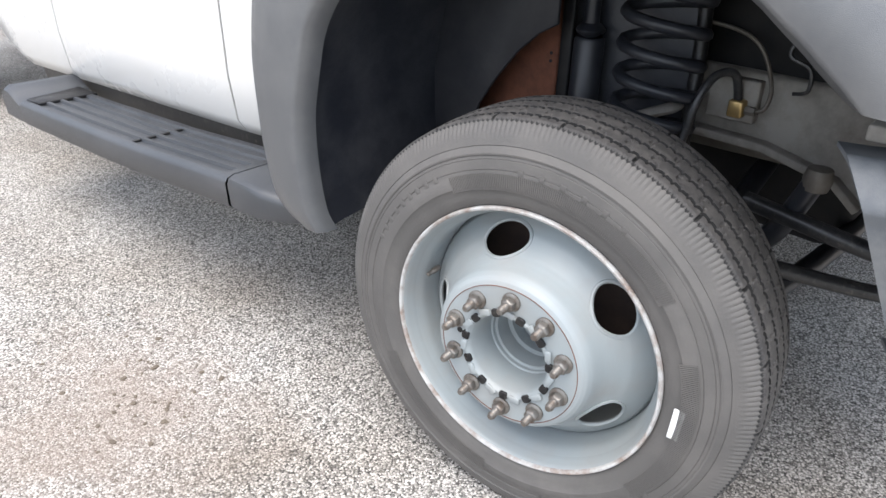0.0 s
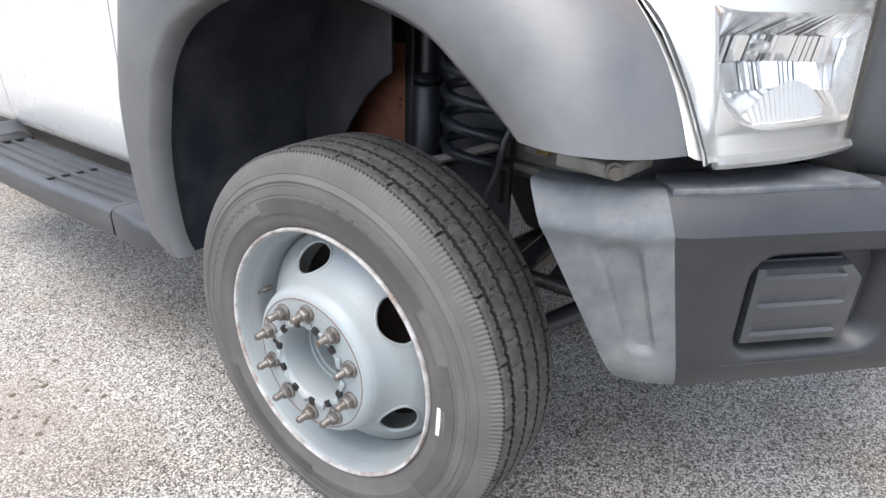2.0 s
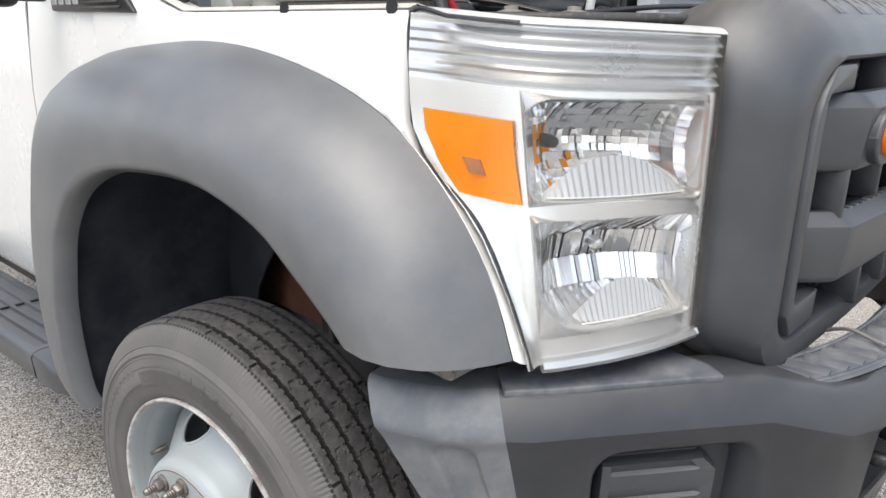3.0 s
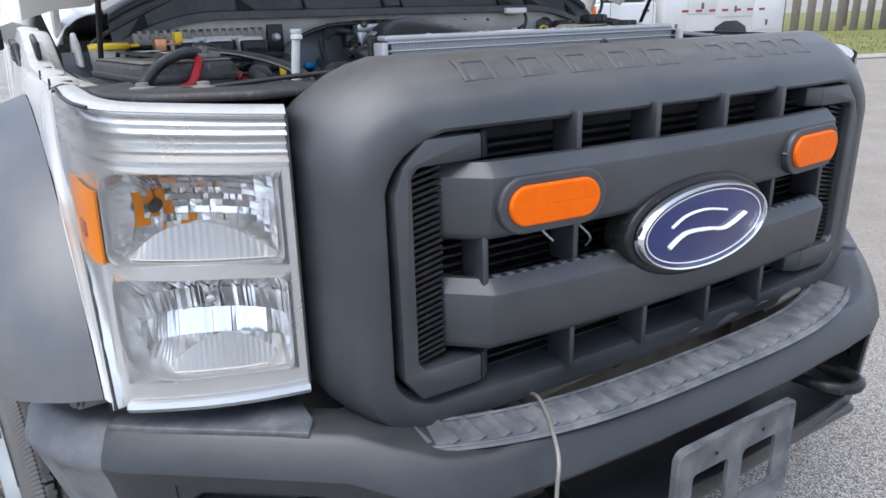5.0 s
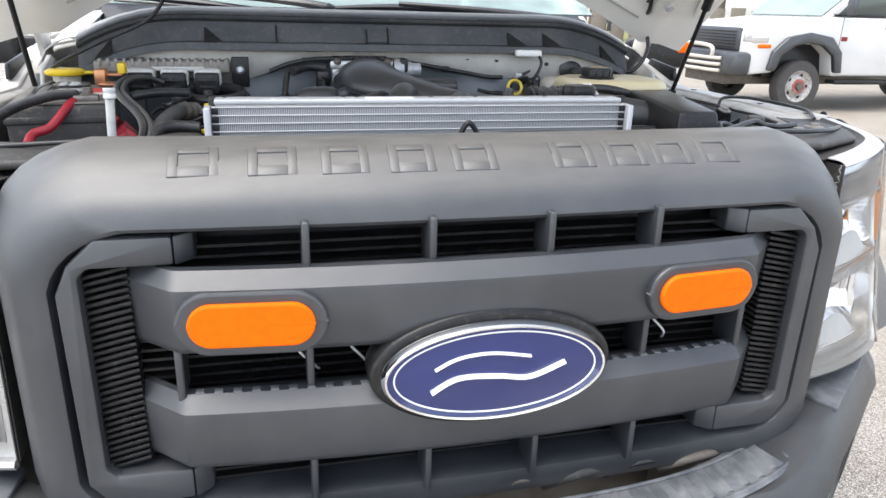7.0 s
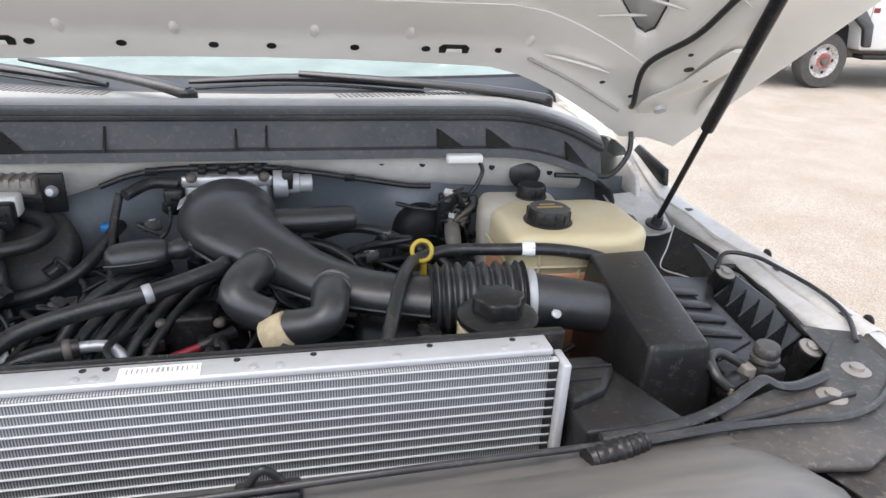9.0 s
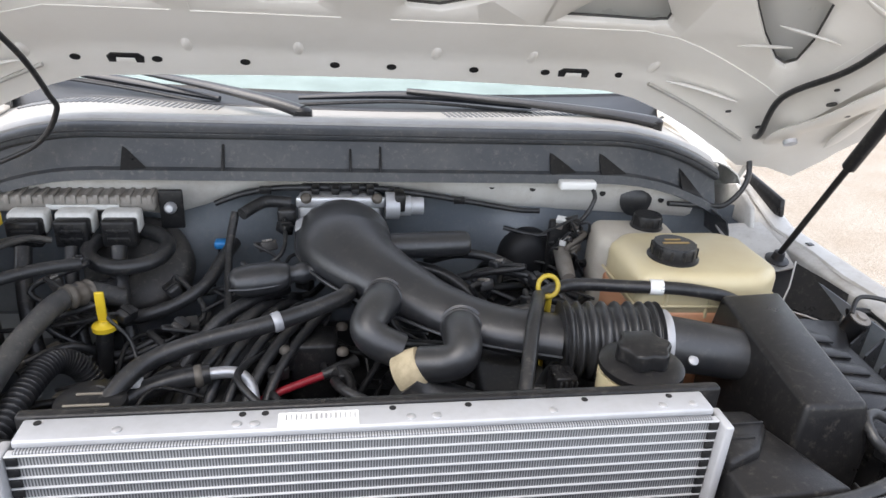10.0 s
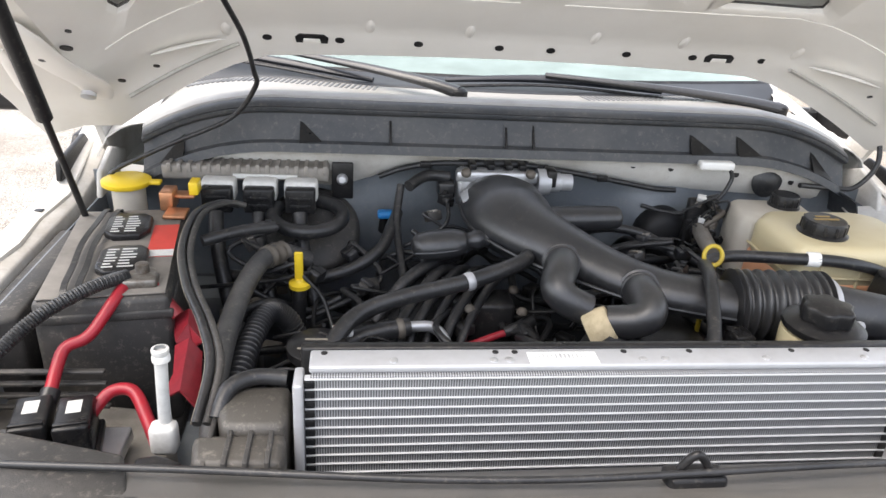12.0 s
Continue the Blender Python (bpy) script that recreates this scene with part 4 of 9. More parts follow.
part("valance", box(-0.52, 0.52, -0.78, -0.60, 0.535, 0.556, 0.006), grey_plastic, bumper)


# ---- grille ----
def bow(x):
    return 0.025 * (1 - (x / 0.66) ** 2)


def bar_y(x):
    return -0.70 + 0.13 * x * x


def loop(hw, z0, z1, y, c, cb, bend=1.0):
    """An upright outline with broad rounded corners, bowed forward in the middle."""
    pts = []
    corners = [(-hw, z0, cb), (-hw, z1, c), (hw, z1, c), (hw, z0, cb)]
    for k, (x, z, r) in enumerate(corners):
        sx, sz = (1 if x < 0 else -1), (1 if z == z0 else -1)
        for j in range(7):
            t = j / 6
            # from the upright side to the level side, flattened like a cut corner
            a = (x, z + sz * r) if k % 2 == 0 else (x + 0, z + sz * r)
            b = (x + sx * r * 1.25, z)
            first, last = (b, a) if k in (0, 2) else (a, b)
            mid = (x + sx * r * 0.22, z + sz * r * 0.20)
            px = first[0] * (1 - t) ** 2 + 2 * mid[0] * t * (1 - t) + last[0] * t * t
            pz = first[1] * (1 - t) ** 2 + 2 * mid[1] * t * (1 - t) + last[1] * t * t
            pts.append((px, y - bend * bow(px), pz))
        x2, z2, r2 = corners[(k + 1) % 4]
        e = pts[-1]
        sx2, sz2 = (1 if x2 < 0 else -1), (1 if z2 == z0 else -1)
        goal = (x2, z2 + sz2 * r2) if k in (0, 2) else (x2 + sx2 * r2 * 1.25, z2)
        for j in range(1, 10):
            px, pz = lerp(e[0], goal[0], j / 10), lerp(e[2], goal[1], j / 10)
            pts.append((px, y - bend * bow(px), pz))
    return pts


rings = [loop(hw, z0, z1, y, c, cb) for hw, z0, z1, y, c, cb in (
    (0.712, 0.835, 1.355, -0.40, 0.12, 0.10), (0.711, 0.83, 1.376, -0.455, 0.12, 0.10), (0.706, 0.815, 1.391, -0.49, 0.12, 0.10), (0.699, 0.806, 1.390, -0.525, 0.118, 0.095),
    (0.684, 0.80, 1.368, -0.568, 0.11, 0.09), (0.664, 0.797, 1.337, -0.607, 0.10, 0.085), (0.648, 0.80, 1.314, -0.624, 0.095, 0.08), (0.616, 0.822, 1.293, -0.630, 0.085, 0.07),
    (0.606, 0.845, 1.288, -0.627, 0.08, 0.06), (0.601, 0.852, 1.283, -0.612, 0.08, 0.06), (0.597, 0.856, 1.28, -0.555, 0.078, 0.058))]
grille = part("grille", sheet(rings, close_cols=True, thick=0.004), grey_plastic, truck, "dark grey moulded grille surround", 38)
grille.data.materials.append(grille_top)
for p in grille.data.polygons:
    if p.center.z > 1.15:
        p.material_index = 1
for x in (-0.412, -0.306, -0.205, -0.108, -0.013, 0.145, 0.236, 0.318, 0.402):
    # worn raised lettering, as plain bars
    b = bow(x)
    for x0, x1, f0, f1 in ((-0.034, -0.020, 0.0, 1.0), (0.020, 0.034, 0.0, 1.0), (-0.021, 0.021, 0.0, 0.27), (-0.021, 0.021, 0.73, 1.0)):
        top, low = [], []
        for f in (f0, lerp(f0, f1, 0.5), f1):
            y, z = lerp(-0.5387, -0.5875, f), lerp(1.3839, 1.3537, f) + 0.004 * math.sin(math.pi * f)
            top.append((y - b, z))
            low.append((y - b + 0.001, z - 0.006))
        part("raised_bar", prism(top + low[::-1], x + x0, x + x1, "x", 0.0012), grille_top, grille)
for s in (-1, 1):
    # C-shaped bracket inside each end of the opening
    out = [(0.592, 0.905), (0.595, 1.205), (0.577, 1.245), (0.540, 1.281), (0.442, 1.281), (0.442, 1.240), (0.552, 1.240), (0.564, 1.228), (0.564, 0.928), (0.55, 0.914), (0.446, 0.914), (0.446, 0.862), (0.56, 0.862)]
    bm = prism([(s * x, z) for x, z in out], -0.640, -0.57, "y", 0.006)
    bracket = part("grille_bracket", bm, grey_plastic, grille, "", 25)
    for x0, x1, z0, z1 in ((0.441, 0.417, 1.240, 1.282), (0.445, 0.420, 0.862, 0.914)):
        part("bracket_tip", prism([(s * x0, -0.640), (s * x1, -0.618), (s * x1, -0.57), (s * x0, -0.57)], z0, z1, "z", 0.003), grey_plastic, bracket)
    for k in range(30):
        z = lerp(0.925, 1.228, k / 29)
        part("side_slat", box(-0.030, 0.030, -0.022, 0.012, -0.0026, 0.0026, 0.001, Matrix.Translation((s * 0.535, -0.600, z)) @ Matrix.Rotation(s * radians(12), 4, "Y")), black_plastic, grille)


def bar(z0, z1):
    """A boxy bar whose ends fold back behind a crisp upright edge."""
    rows = []
    for x in [-0.578, -0.560, -0.540, -0.515, -0.485, -0.456, -0.447, -0.438] + [lerp(-0.42, 0.42, k / 24) for k in range(25)] + [0.438, 0.447, 0.456, 0.485, 0.515, 0.540, 0.560, 0.578]:
        e = max(0.0, abs(x) - 0.445)
        y = bar_y(min(abs(x), 0.447)) + 0.95 * e
        deep = max(-0.60 - bow(x), y + 0.04)
        rows.append([(x, deep, z1 - 0.012), (x, y + 0.035, z1), (x, y + 0.022, z1 - 0.001), (x, y + 0.004, z1 - 0.018), (x, y, z1 - 0.022), (x, y - 0.001, z1 - 0.03), (x, y + 0.006, z0 + 0.018), (x, y + 0.009, z0 + 0.012), (x, y + 0.014, z0 + 0.006), (x, y + 0.03, z0), (x, deep, z0 + 0.006)])
    bm = sheet(rows, close_cols=True)
    return part("grille_bar", bm, grey_plastic, grille, "", 24)


bar(1.112, 1.238)
low_bar = bar(0.925, 1.05)
for k in range(10):
    for s in (-1, 1):
        x = s * (0.19 + k * 0.026)
        # paler plastic stands for the light coming through the slot
        part("slot", box(x - 0.006, x + 0.006, bar_y(x) + 0.022, bar_y(x) + 0.034, 1.045, 1.0512, 0.001), worn_plastic, low_bar)
for x in (-0.448, -0.268, -0.09, 0.09, 0.268, 0.448):
    for z0, z1 in ((1.225, 1.30), (1.04, 1.13), (0.84, 0.935)):
        if abs(x) > 0.3 and z0 != 1.04 or abs(x) < 0.1 and z0 == 1.04:
            continue
        part("grille_post", box(x - 0.0055, x + 0.0055, -0.643 - bow(x), -0.58 - bow(x), z0, z1, 0.003), grey_plastic, grille)
# black slats behind the bars
part("grille_backing", box(-0.58, 0.58, -0.545, -0.540, 0.845, 1.275, 0.002), deep_black, grille)
for k in range(26):
    z = lerp(0.86, 1.25, k / 25)
    part("back_slat", box(-0.57, 0.57, -0.595, -0.560, z - 0.0022, z + 0.0022, 0), black_plastic, grille)

# marker lamps and the oval badge
for s in (-1, 1):
    x = s * 0.343
    y = bar_y(0.343)
    m = Matrix.Translation((x, y, 1.170)) @ Matrix.Rotation(s * radians(5), 4, "Z")
    bm = prism(stadium(0.101, 0.046), -0.010, 0.01, "y", 0.004)
    bm.transform(m)
    lamp = part("marker_lamp", bm, grey_plastic, truck, "amber oblong marker lamp in dark bezel", 15)
    bm = prism(stadium(0.084, 0.0315), -0.017, -0.006, "y", 0.004)
    bm.transform(m)
    part("lens", bm, amber, lamp, "amber lens", 12)


def ellipse(a, b, n=64, p=2.0):
    out = []
    for k in range(n):
        t = 2 * math.pi * k / n
        out.append((a * math.cos(t), b * math.sin(t)))
    return out


m = Matrix.Translation((0.0, -0.702, 1.073))
bm = prism(ellipse(0.188, 0.094), 0.0, 0.06, "y", 0.008)
bm.transform(m)
badge = part("badge", bm, black_plastic, truck, "chrome-ringed oval badge with dark blue face")
rows = []
for y, k in ((-0.004, 1.0), (-0.014, 0.985), (-0.019, 0.95), (-0.018, 0.915), (-0.012, 0.90)):
    rows.append([(x * (1 - (1 - k) * 0.55), y, z * (1 - (1 - k) * 1.1)) for x, z in ellipse(0.174, 0.080)])
bm = sheet(rows, close_cols=True)
bm.transform(m)
part("ring", bm, chrome, badge, "chrome ring")
bm = prism(ellipse(0.166, 0.073), -0.013, -0.002, "y", 0.002)
bm.transform(m)
part("face", bm, badge_blue, badge, "dark blue enamel face")
bm = tube([(x, -0.0135, z) for x, z in ellipse(0.155, 0.065, 72)], 0.0013, 6, closed=True, smooth=False)
bm.transform(m)
part("line", bm, white_plain, badge, "thin white oval line")
bm = bmesh.new()
for pts, r in (([(-0.095, 0.012), (-0.06, 0.028), (-0.01, 0.032), (0.05, 0.022)], 0.006), ([(-0.10, -0.024), (-0.06, -0.004), (0.0, -0.006), (0.05, -0.012), (0.105, 0.008)], 0.009)):
    tube([(x, -0.0125, z) for x, z in pts], r, 8, flat=0.4, bm=bm)
bm.transform(m)
part("emblem", bm, white_plain, badge, "white flowing emblem")


# ---- headlamps ----
def lamp_edge(v, s):
    """Inner edge, corner, rear edge of the lamp at height share v."""
    z = lerp(0.895, 1.335, v)
    inner = Vector((0.716 - 0.006 * v, -0.553 + 0.008 * v, z - 0.012 * v))
    corner = Vector((lerp(0.984, 0.955, v), lerp(-0.447, -0.385, v), z))
    rear = Vector((lerp(0.989, 0.975, v), lamp_gap(z) - 0.007, z + 0.014 * v))
    return inner, corner, rear


def lamp_point(u, v, push=0.0):
    i, c, r = lamp_edge(v, 1)
    a, b = i.lerp(c, 0.80), c.lerp(r, 0.45)
    if u <= 0.56:
        p = i.lerp(a, u / 0.56)
    elif u >= 0.84:
        p = b.lerp(r, (u - 0.84) / 0.16)
    else:
        t = (u - 0.56) / 0.28
        p = a * (1 - t) ** 2 + c * (2 * t * (1 - t)) + b * t * t
    p = p + Vector((0, -0.016 * math.sin(math.pi * min(1, u / 0.7)), 0))
    k = min(1.0, max(0.0, (u - 0.5) / 0.36))
    n = Vector((lerp(0.35, 1.0, k), lerp(-0.94, -0.12, k), 0)).normalized()
    return p + n * push


US = [0, 0.02, 0.035, 0.05, 0.12, 0.2, 0.3, 0.4, 0.5, 0.58, 0.62, 0.66, 0.69, 0.74, 0.8, 0.87, 0.94, 1.0]
VS = [0, 0.03, 0.06, 0.09, 0.12, 0.2, 0.28, 0.36, 0.44, 0.455, 0.47, 0.49, 0.51, 0.58, 0.66, 0.74, 0.80] + [round(0.81 + 0.01 * k, 2) for k in range(20)]


RIDGE = {round(0.81 + 0.01 * k, 2): (0.0035 if k % 3 == 0 else -0.003 if k % 3 == 2 else 0.0) - 0.004 * (k // 6 % 2) for k in range(1, 18)}
facets = random.Random(17)
sill_mat = material("frosted_sill", (0.55, 0.56, 0.57), 0.3, 0.2)
for s in (-1, 1):
    def at(u, v, push=0.0):
        p = lamp_point(u, v, push)
        return (s * p.x, p.y, p.z)

    # silver housing with two open reflector pockets and ridges along the top
    rows = [[at(u, v, (-0.012 + RIDGE.get(v, 0.0)) * min(1.0, max(0.0, (1.0 - u) / 0.12))) for u in US] for v in VS]
    bm = sheet(rows, thick=0.003, skip=lambda i, j: (0.05 <= US[j] < 0.69) and (0.09 <= VS[i] < 0.44 or 0.49 <= VS[i] < 0.80))
    lamp = part("headlamp", bm, silver, truck, "clear headlamp with two chrome reflectors and amber corner", 22)
    for name, v0, v1, nu, nv in (("lower_reflector", 0.09, 0.44, 36, 4), ("upper_reflector", 0.49, 0.80, 24, 13)):
        bm = bmesh.new()
        depth = [[facets.uniform(-0.0055, 0.0055) for _ in range(nv + 1)] for _ in range(nu + 1)]

        def bowl_at(a, b, extra=0.0):
            fu, fv = a / nu, b / nv
            d = math.sin(math.pi * fu) ** 0.45 * math.sin(math.pi * fv) ** 0.45 if 0 < fu < 1 and 0 < fv < 1 else 0
            return Vector(at(lerp(0.05, 0.69, fu), lerp(v0, v1, fv), -0.012 - (0.112 if v0 > 0.3 else 0.09) * d + extra * (d > 0)))

        for a in range(nu):
            for b in range(nv):
                # every facet is tilted on its own, like pressed chrome
                calm = 1.0 if 0.22 < a / nu < 0.80 and b / nv > 0.3 else 0.4
                tilt = [depth[a][b] * calm * k for k in ((0, 0.6, 1, 0.3) if v0 > 0.3 else (0, 1, 1, 0))]
                bm.faces.new([bm.verts.new(bowl_at(x, z, t)) for (x, z), t in zip(((a, b), (a + 1, b), (a + 1, b + 1), (a, b + 1)), tilt)])
        bowl = part(name, bm, lamp_chrome, lamp, "faceted chrome reflector", 5)
        c = Vector((s * 0.875, -0.380, 1.181)) if v0 > 0.3 else Vector(at(0.36, lerp(v0, v1, 0.66), -0.078))
        if v0 > 0.3:
            # amber cells round the bulb: its reflection put into the facets' colour
            bowl.data.materials.append(amber_light)
            for p in bowl.data.polygons:
                dx, dz = abs(p.center.x - c.x), abs(p.center.z - c.z)
                if dx < 0.034 and dz < 0.024 and facets.random() < 0.8 or dx < 0.075 and -0.06 < p.center.z - c.z < 0.0 and facets.random() < 0.12:
                    p.material_index = 1
        m = frame_z((s * 0.35, -0.94, 0), c)
        part("bulb", lathe([(0.0, -0.02), (0.009, -0.02), (0.0095, 0.0), (0.0075, 0.010), (0.0, 0.014)], m, 14, cap=False), disc_dark if v0 > 0.3 else silver, bowl)
        # half-moon sill with fine slanting ribs
        part("lens_step", sheet([[at(lerp(0.08, 0.64 if v0 > 0.3 else 0.53, a / 44), v0 + 0.012 + (0.115 * math.sin(math.pi * a / 44) + 0.008) * b / 6, -0.024 - 0.012 * b / 6 + (0.0011 if a % 2 else -0.0011)) for b in range(7)] for a in range(45)], thick=0.002), sill_mat, bowl, "", 30)
        part("sill_line", tube([at(lerp(0.09, 0.63 if v0 > 0.3 else 0.50, a / 20), v0 + 0.013, -0.0225) for a in range(21)], 0.0011, 5), white_plain, bowl)
        small, wide = (0.004, 0.004), (0.030, 0.030)
        edge = mouth_outline(0.036, 0.705, v0 - 0.014, v1 + 0.014, (small,) * 4)
        # the upper mouth sweeps down outwards, the lower one has its outer bottom corner rounded away
        mouth = mouth_outline(0.050, 0.698, v0 + 0.001, v1 - 0.001, ((0.10, 0.075), wide, wide, (0.05, 0.04)) if v0 > 0.3 else (wide, wide, wide, (0.23, 0.17)))
        inner = [(lerp(u, 0.37, 0.05), lerp(v, (v0 + v1) / 2, 0.06)) for u, v in mouth]
        pushes = (-0.011, -0.003, -0.005, -0.014, -0.040)
        ledge = [(lerp(u, 0.37, 0.012), lerp(v, (v0 + v1) / 2, 0.016)) for u, v in mouth]
        wall = [(lerp(u, 0.37, 0.026), lerp(v, (v0 + v1) / 2, 0.034)) for u, v in mouth]
        part("pocket_rim", ring_patch(lambda p, k: at(p[0], p[1], pushes[k]), (edge, mouth, ledge, wall, inner)), silver, lamp, "pale silver pocket rim", 60)
    rows = [[at(lerp(0.728, 0.998, a / 6), v, -0.003) for a in range(7)] for v in (0.485, 0.54, 0.60, 0.66, 0.725)]
    marker = part("side_marker", sheet(rows, thick=0.004), amber_light, lamp, "amber side marker")
    part("reflex", sheet([[at(lerp(0.83, 0.88, a / 2), v, 0.0) for a in range(3)] for v in (0.555, 0.60)], thick=0.003), copper, marker)
    rows = [[at(u, v, 0.004) for u in US] for v in VS]
    cover = part("lamp_cover", sheet(rows), lens_glass, lamp, "clear plastic lamp cover")
    cover.visible_shadow = False
    part("lamp_gasket", tube([at(1.0, v, -0.004) for v in (0, 0.2, 0.4, 0.6, 0.8, 1.0)] + [at(u, 1.0, -0.004) for u in (0.9, 0.8, 0.7)], 0.0032, 8), rubber, lamp)
    # rounded silver shoulder that closes the lamp towards the shelf behind it
    def shoulder(u, back, z):
        p, q = lamp_point(u, 1.0, -0.004), lamp_point(u, 1.0, -0.004 - back)
        return (s * q.x, q.y + 0.3 * back, p.z + z)

    part("lamp_shoulder", sheet([[shoulder(u, back, z) for u in US] for back, z in ((0.0, 0.0), (0.004, 0.005), (0.010, 0.008), (0.018, 0.009), (0.030, 0.009))], thick=0.002), shoulder_mat, lamp, "dusty pale lamp shoulder", 60)
    part("shoulder_back", sheet([[shoulder(u, back, z) for u in US] for back, z in ((0.030, 0.0085), (0.036, 0.004), (0.085, 0.002), (0.12, 0.004))], thick=0.002), dusty_black, lamp)
    part("lamp_side", sheet([[at(0.0, v, -0.006), (s * (lamp_point(0, v).x - 0.004), lamp_point(0, v).y + 0.06, lamp_point(0, v).z), (s * (lamp_point(0, v).x - 0.002), lamp_point(0, v).y + 0.16, lamp_point(0, v).z)] for v in (0.0, 0.25, 0.5, 0.75, 0.92, 1.0)], thick=0.002), dusty_black, lamp, "dark side wall of the lamp")
    part("lamp_foot", tube([at(u, 0.0, -0.006) for u in (0, 0.2, 0.4, 0.6, 0.7)], 0.009, 6), silver, lamp)

# ---- raised hood ----
HOOD = [(-0.014, 0.004), (0.0, 0.0), (0.028, -0.010), (0.05, -0.016), (0.07, -0.0165), (0.10, -0.017), (0.13, -0.019), (0.15, -0.021), (0.165, -0.022), (0.175, -0.022), (0.24, -0.022), (0.32, -0.022), (0.40, -0.022), (0.42, -0.023), (0.46, -0.025), (0.52, -0.025), (0.58, -0.046), (0.72, -0.046), (0.86, -0.046), (0.92, -0.02), (1.12, -0.015), (1.16, -0.03)]
HOOD_ANGLE = 36


def hood_at(x, d, drop=0.0):
    c, s = math.cos(radians(HOOD_ANGLE)), math.sin(radians(HOOD_ANGLE))
    a = abs(x)
    side = 0.0 if a < 0.52 else 0.15 * min(1, (a - 0.52) / 0.30) ** 1.5 + 0.25 * max(0, a - 0.90)
    return Vector((x, 0.497 - c * d - s * (side + drop), 1.662 + s * d - c * (side + drop)))


xs = [-0.97, -0.94, -0.90, -0.86, -0.80, -0.74, -0.68, -0.62, -0.55, -0.4, -0.25, -0.1, 0, 0.1, 0.25, 0.4, 0.55, 0.62, 0.68, 0.74, 0.80, 0.86, 0.90, 0.94, 0.97]
hood = part("hood", sheet([[hood_at(x, d, -0.075 if abs(x) < 0.95 else -0.02) for x in xs] for d in [-0.02 + k / 12 * 1.19 for k in range(13)]], thick=0.003), paint, truck, "white bonnet propped open on gas struts", 50)
HX = [-0.97, -0.94, -0.90, -0.86, -0.82, -0.775, -0.74, -0.70, -0.66, -0.60, -0.53, -0.46, -0.40, -0.33, -0.30, -0.24, -0.17, -0.11, -0.05, 0.0, 0.035, 0.10, 0.17, 0.24, 0.31, 0.37, 0.44, 0.51, 0.575, 0.62, 0.66, 0.70, 0.74, 0.775, 0.82, 0.86, 0.90, 0.94, 0.97]
# lightening openings: the cell block they lie in, and their outline (across, along the hood)
OPENINGS = [
    ((-0.60, -0.33), [(-0.357, 0.185), (-0.465, 0.179), (-0.545, 0.177), (-0.564, 0.186), (-0.572, 0.21), (-0.575, 0.30), (-0.560, 0.40), (-0.440, 0.40), (-0.410, 0.26)]),
    ((-0.30, -0.05), [(-0.250, 0.262), (-0.235, 0.244), (-0.209, 0.216), (-0.177, 0.200), (-0.090, 0.203), (-0.080, 0.213), (-0.080, 0.30), (-0.095, 0.40), (-0.270, 0.40), (-0.272, 0.32)]),
    ((0.035, 0.31), [(0.064, 0.242), (0.054, 0.212), (0.062, 0.203), (0.118, 0.198), (0.161, 0.216), (0.203, 0.243), (0.261, 0.284), (0.285, 0.33), (0.280, 0.40), (0.080, 0.40)]),
    ((0.31, 0.575), [(0.333, 0.186), (0.423, 0.184), (0.520, 0.180), (0.542, 0.190), (0.540, 0.212), (0.500, 0.27), (0.480, 0.40), (0.400, 0.40), (0.385, 0.27)]),
    ((0.575, 0.775), [(0.610, 0.35), (0.640, 0.31), (0.681, 0.262), (0.722, 0.226), (0.738, 0.226), (0.745, 0.250), (0.736, 0.31), (0.710, 0.40), (0.610, 0.40)]),
    ((-0.775, -0.60), [(-0.618, 0.35), (-0.640, 0.31), (-0.681, 0.262), (-0.722, 0.226), (-0.738, 0.226), (-0.745, 0.250), (-0.736, 0.31), (-0.710, 0.40), (-0.625, 0.40)])]
OPEN_D = (0.165, 0.42)


def hood_drop(x, d):
    """Relief of the pressed inner panel."""
    h = HOOD[-1][1]
    for (d0, h0), (d1, h1) in zip(HOOD, HOOD[1:]):
        if d <= d1:
            h = lerp(h0, h1, max(0.0, (d - d0) / (d1 - d0)))
            break
    bead = 0.010 * math.exp(-((abs(x) - 0.80) / 0.03) ** 2) if d > 0.1 else 0.0
    return h * (1.0 if abs(x) < 0.6 else max(0.25, 1 - (abs(x) - 0.6) * 2.2)) + bead


def hood_open(i, j):
    d, x = (HOOD[i][0] + HOOD[i + 1][0]) / 2, (HX[j] + HX[j + 1]) / 2
    return OPEN_D[0] < d < OPEN_D[1] and any(x0 < x < x1 for (x0, x1), _ in OPENINGS)


def cut(poly, c, a):
    """Where a ray from the centre at an angle leaves an outline."""
    far = 0.0
    vx, vy = math.cos(a), math.sin(a)
    for (x0, y0), (x1, y1) in zip(poly, poly[1:] + poly[:1]):
        ex, ey = x1 - x0, y1 - y0
        det = vx * ey - vy * ex
        if abs(det) < 1e-9:
            continue
        t = ((x0 - c[0]) * ey - (y0 - c[1]) * ex) / det
        q = ((x0 - c[0]) * vy - (y0 - c[1]) * vx) / det
        if t > 0 and -1e-6 <= q <= 1 + 1e-6:
            far = max(far, t)
    return (c[0] + vx * far, c[1] + vy * far)


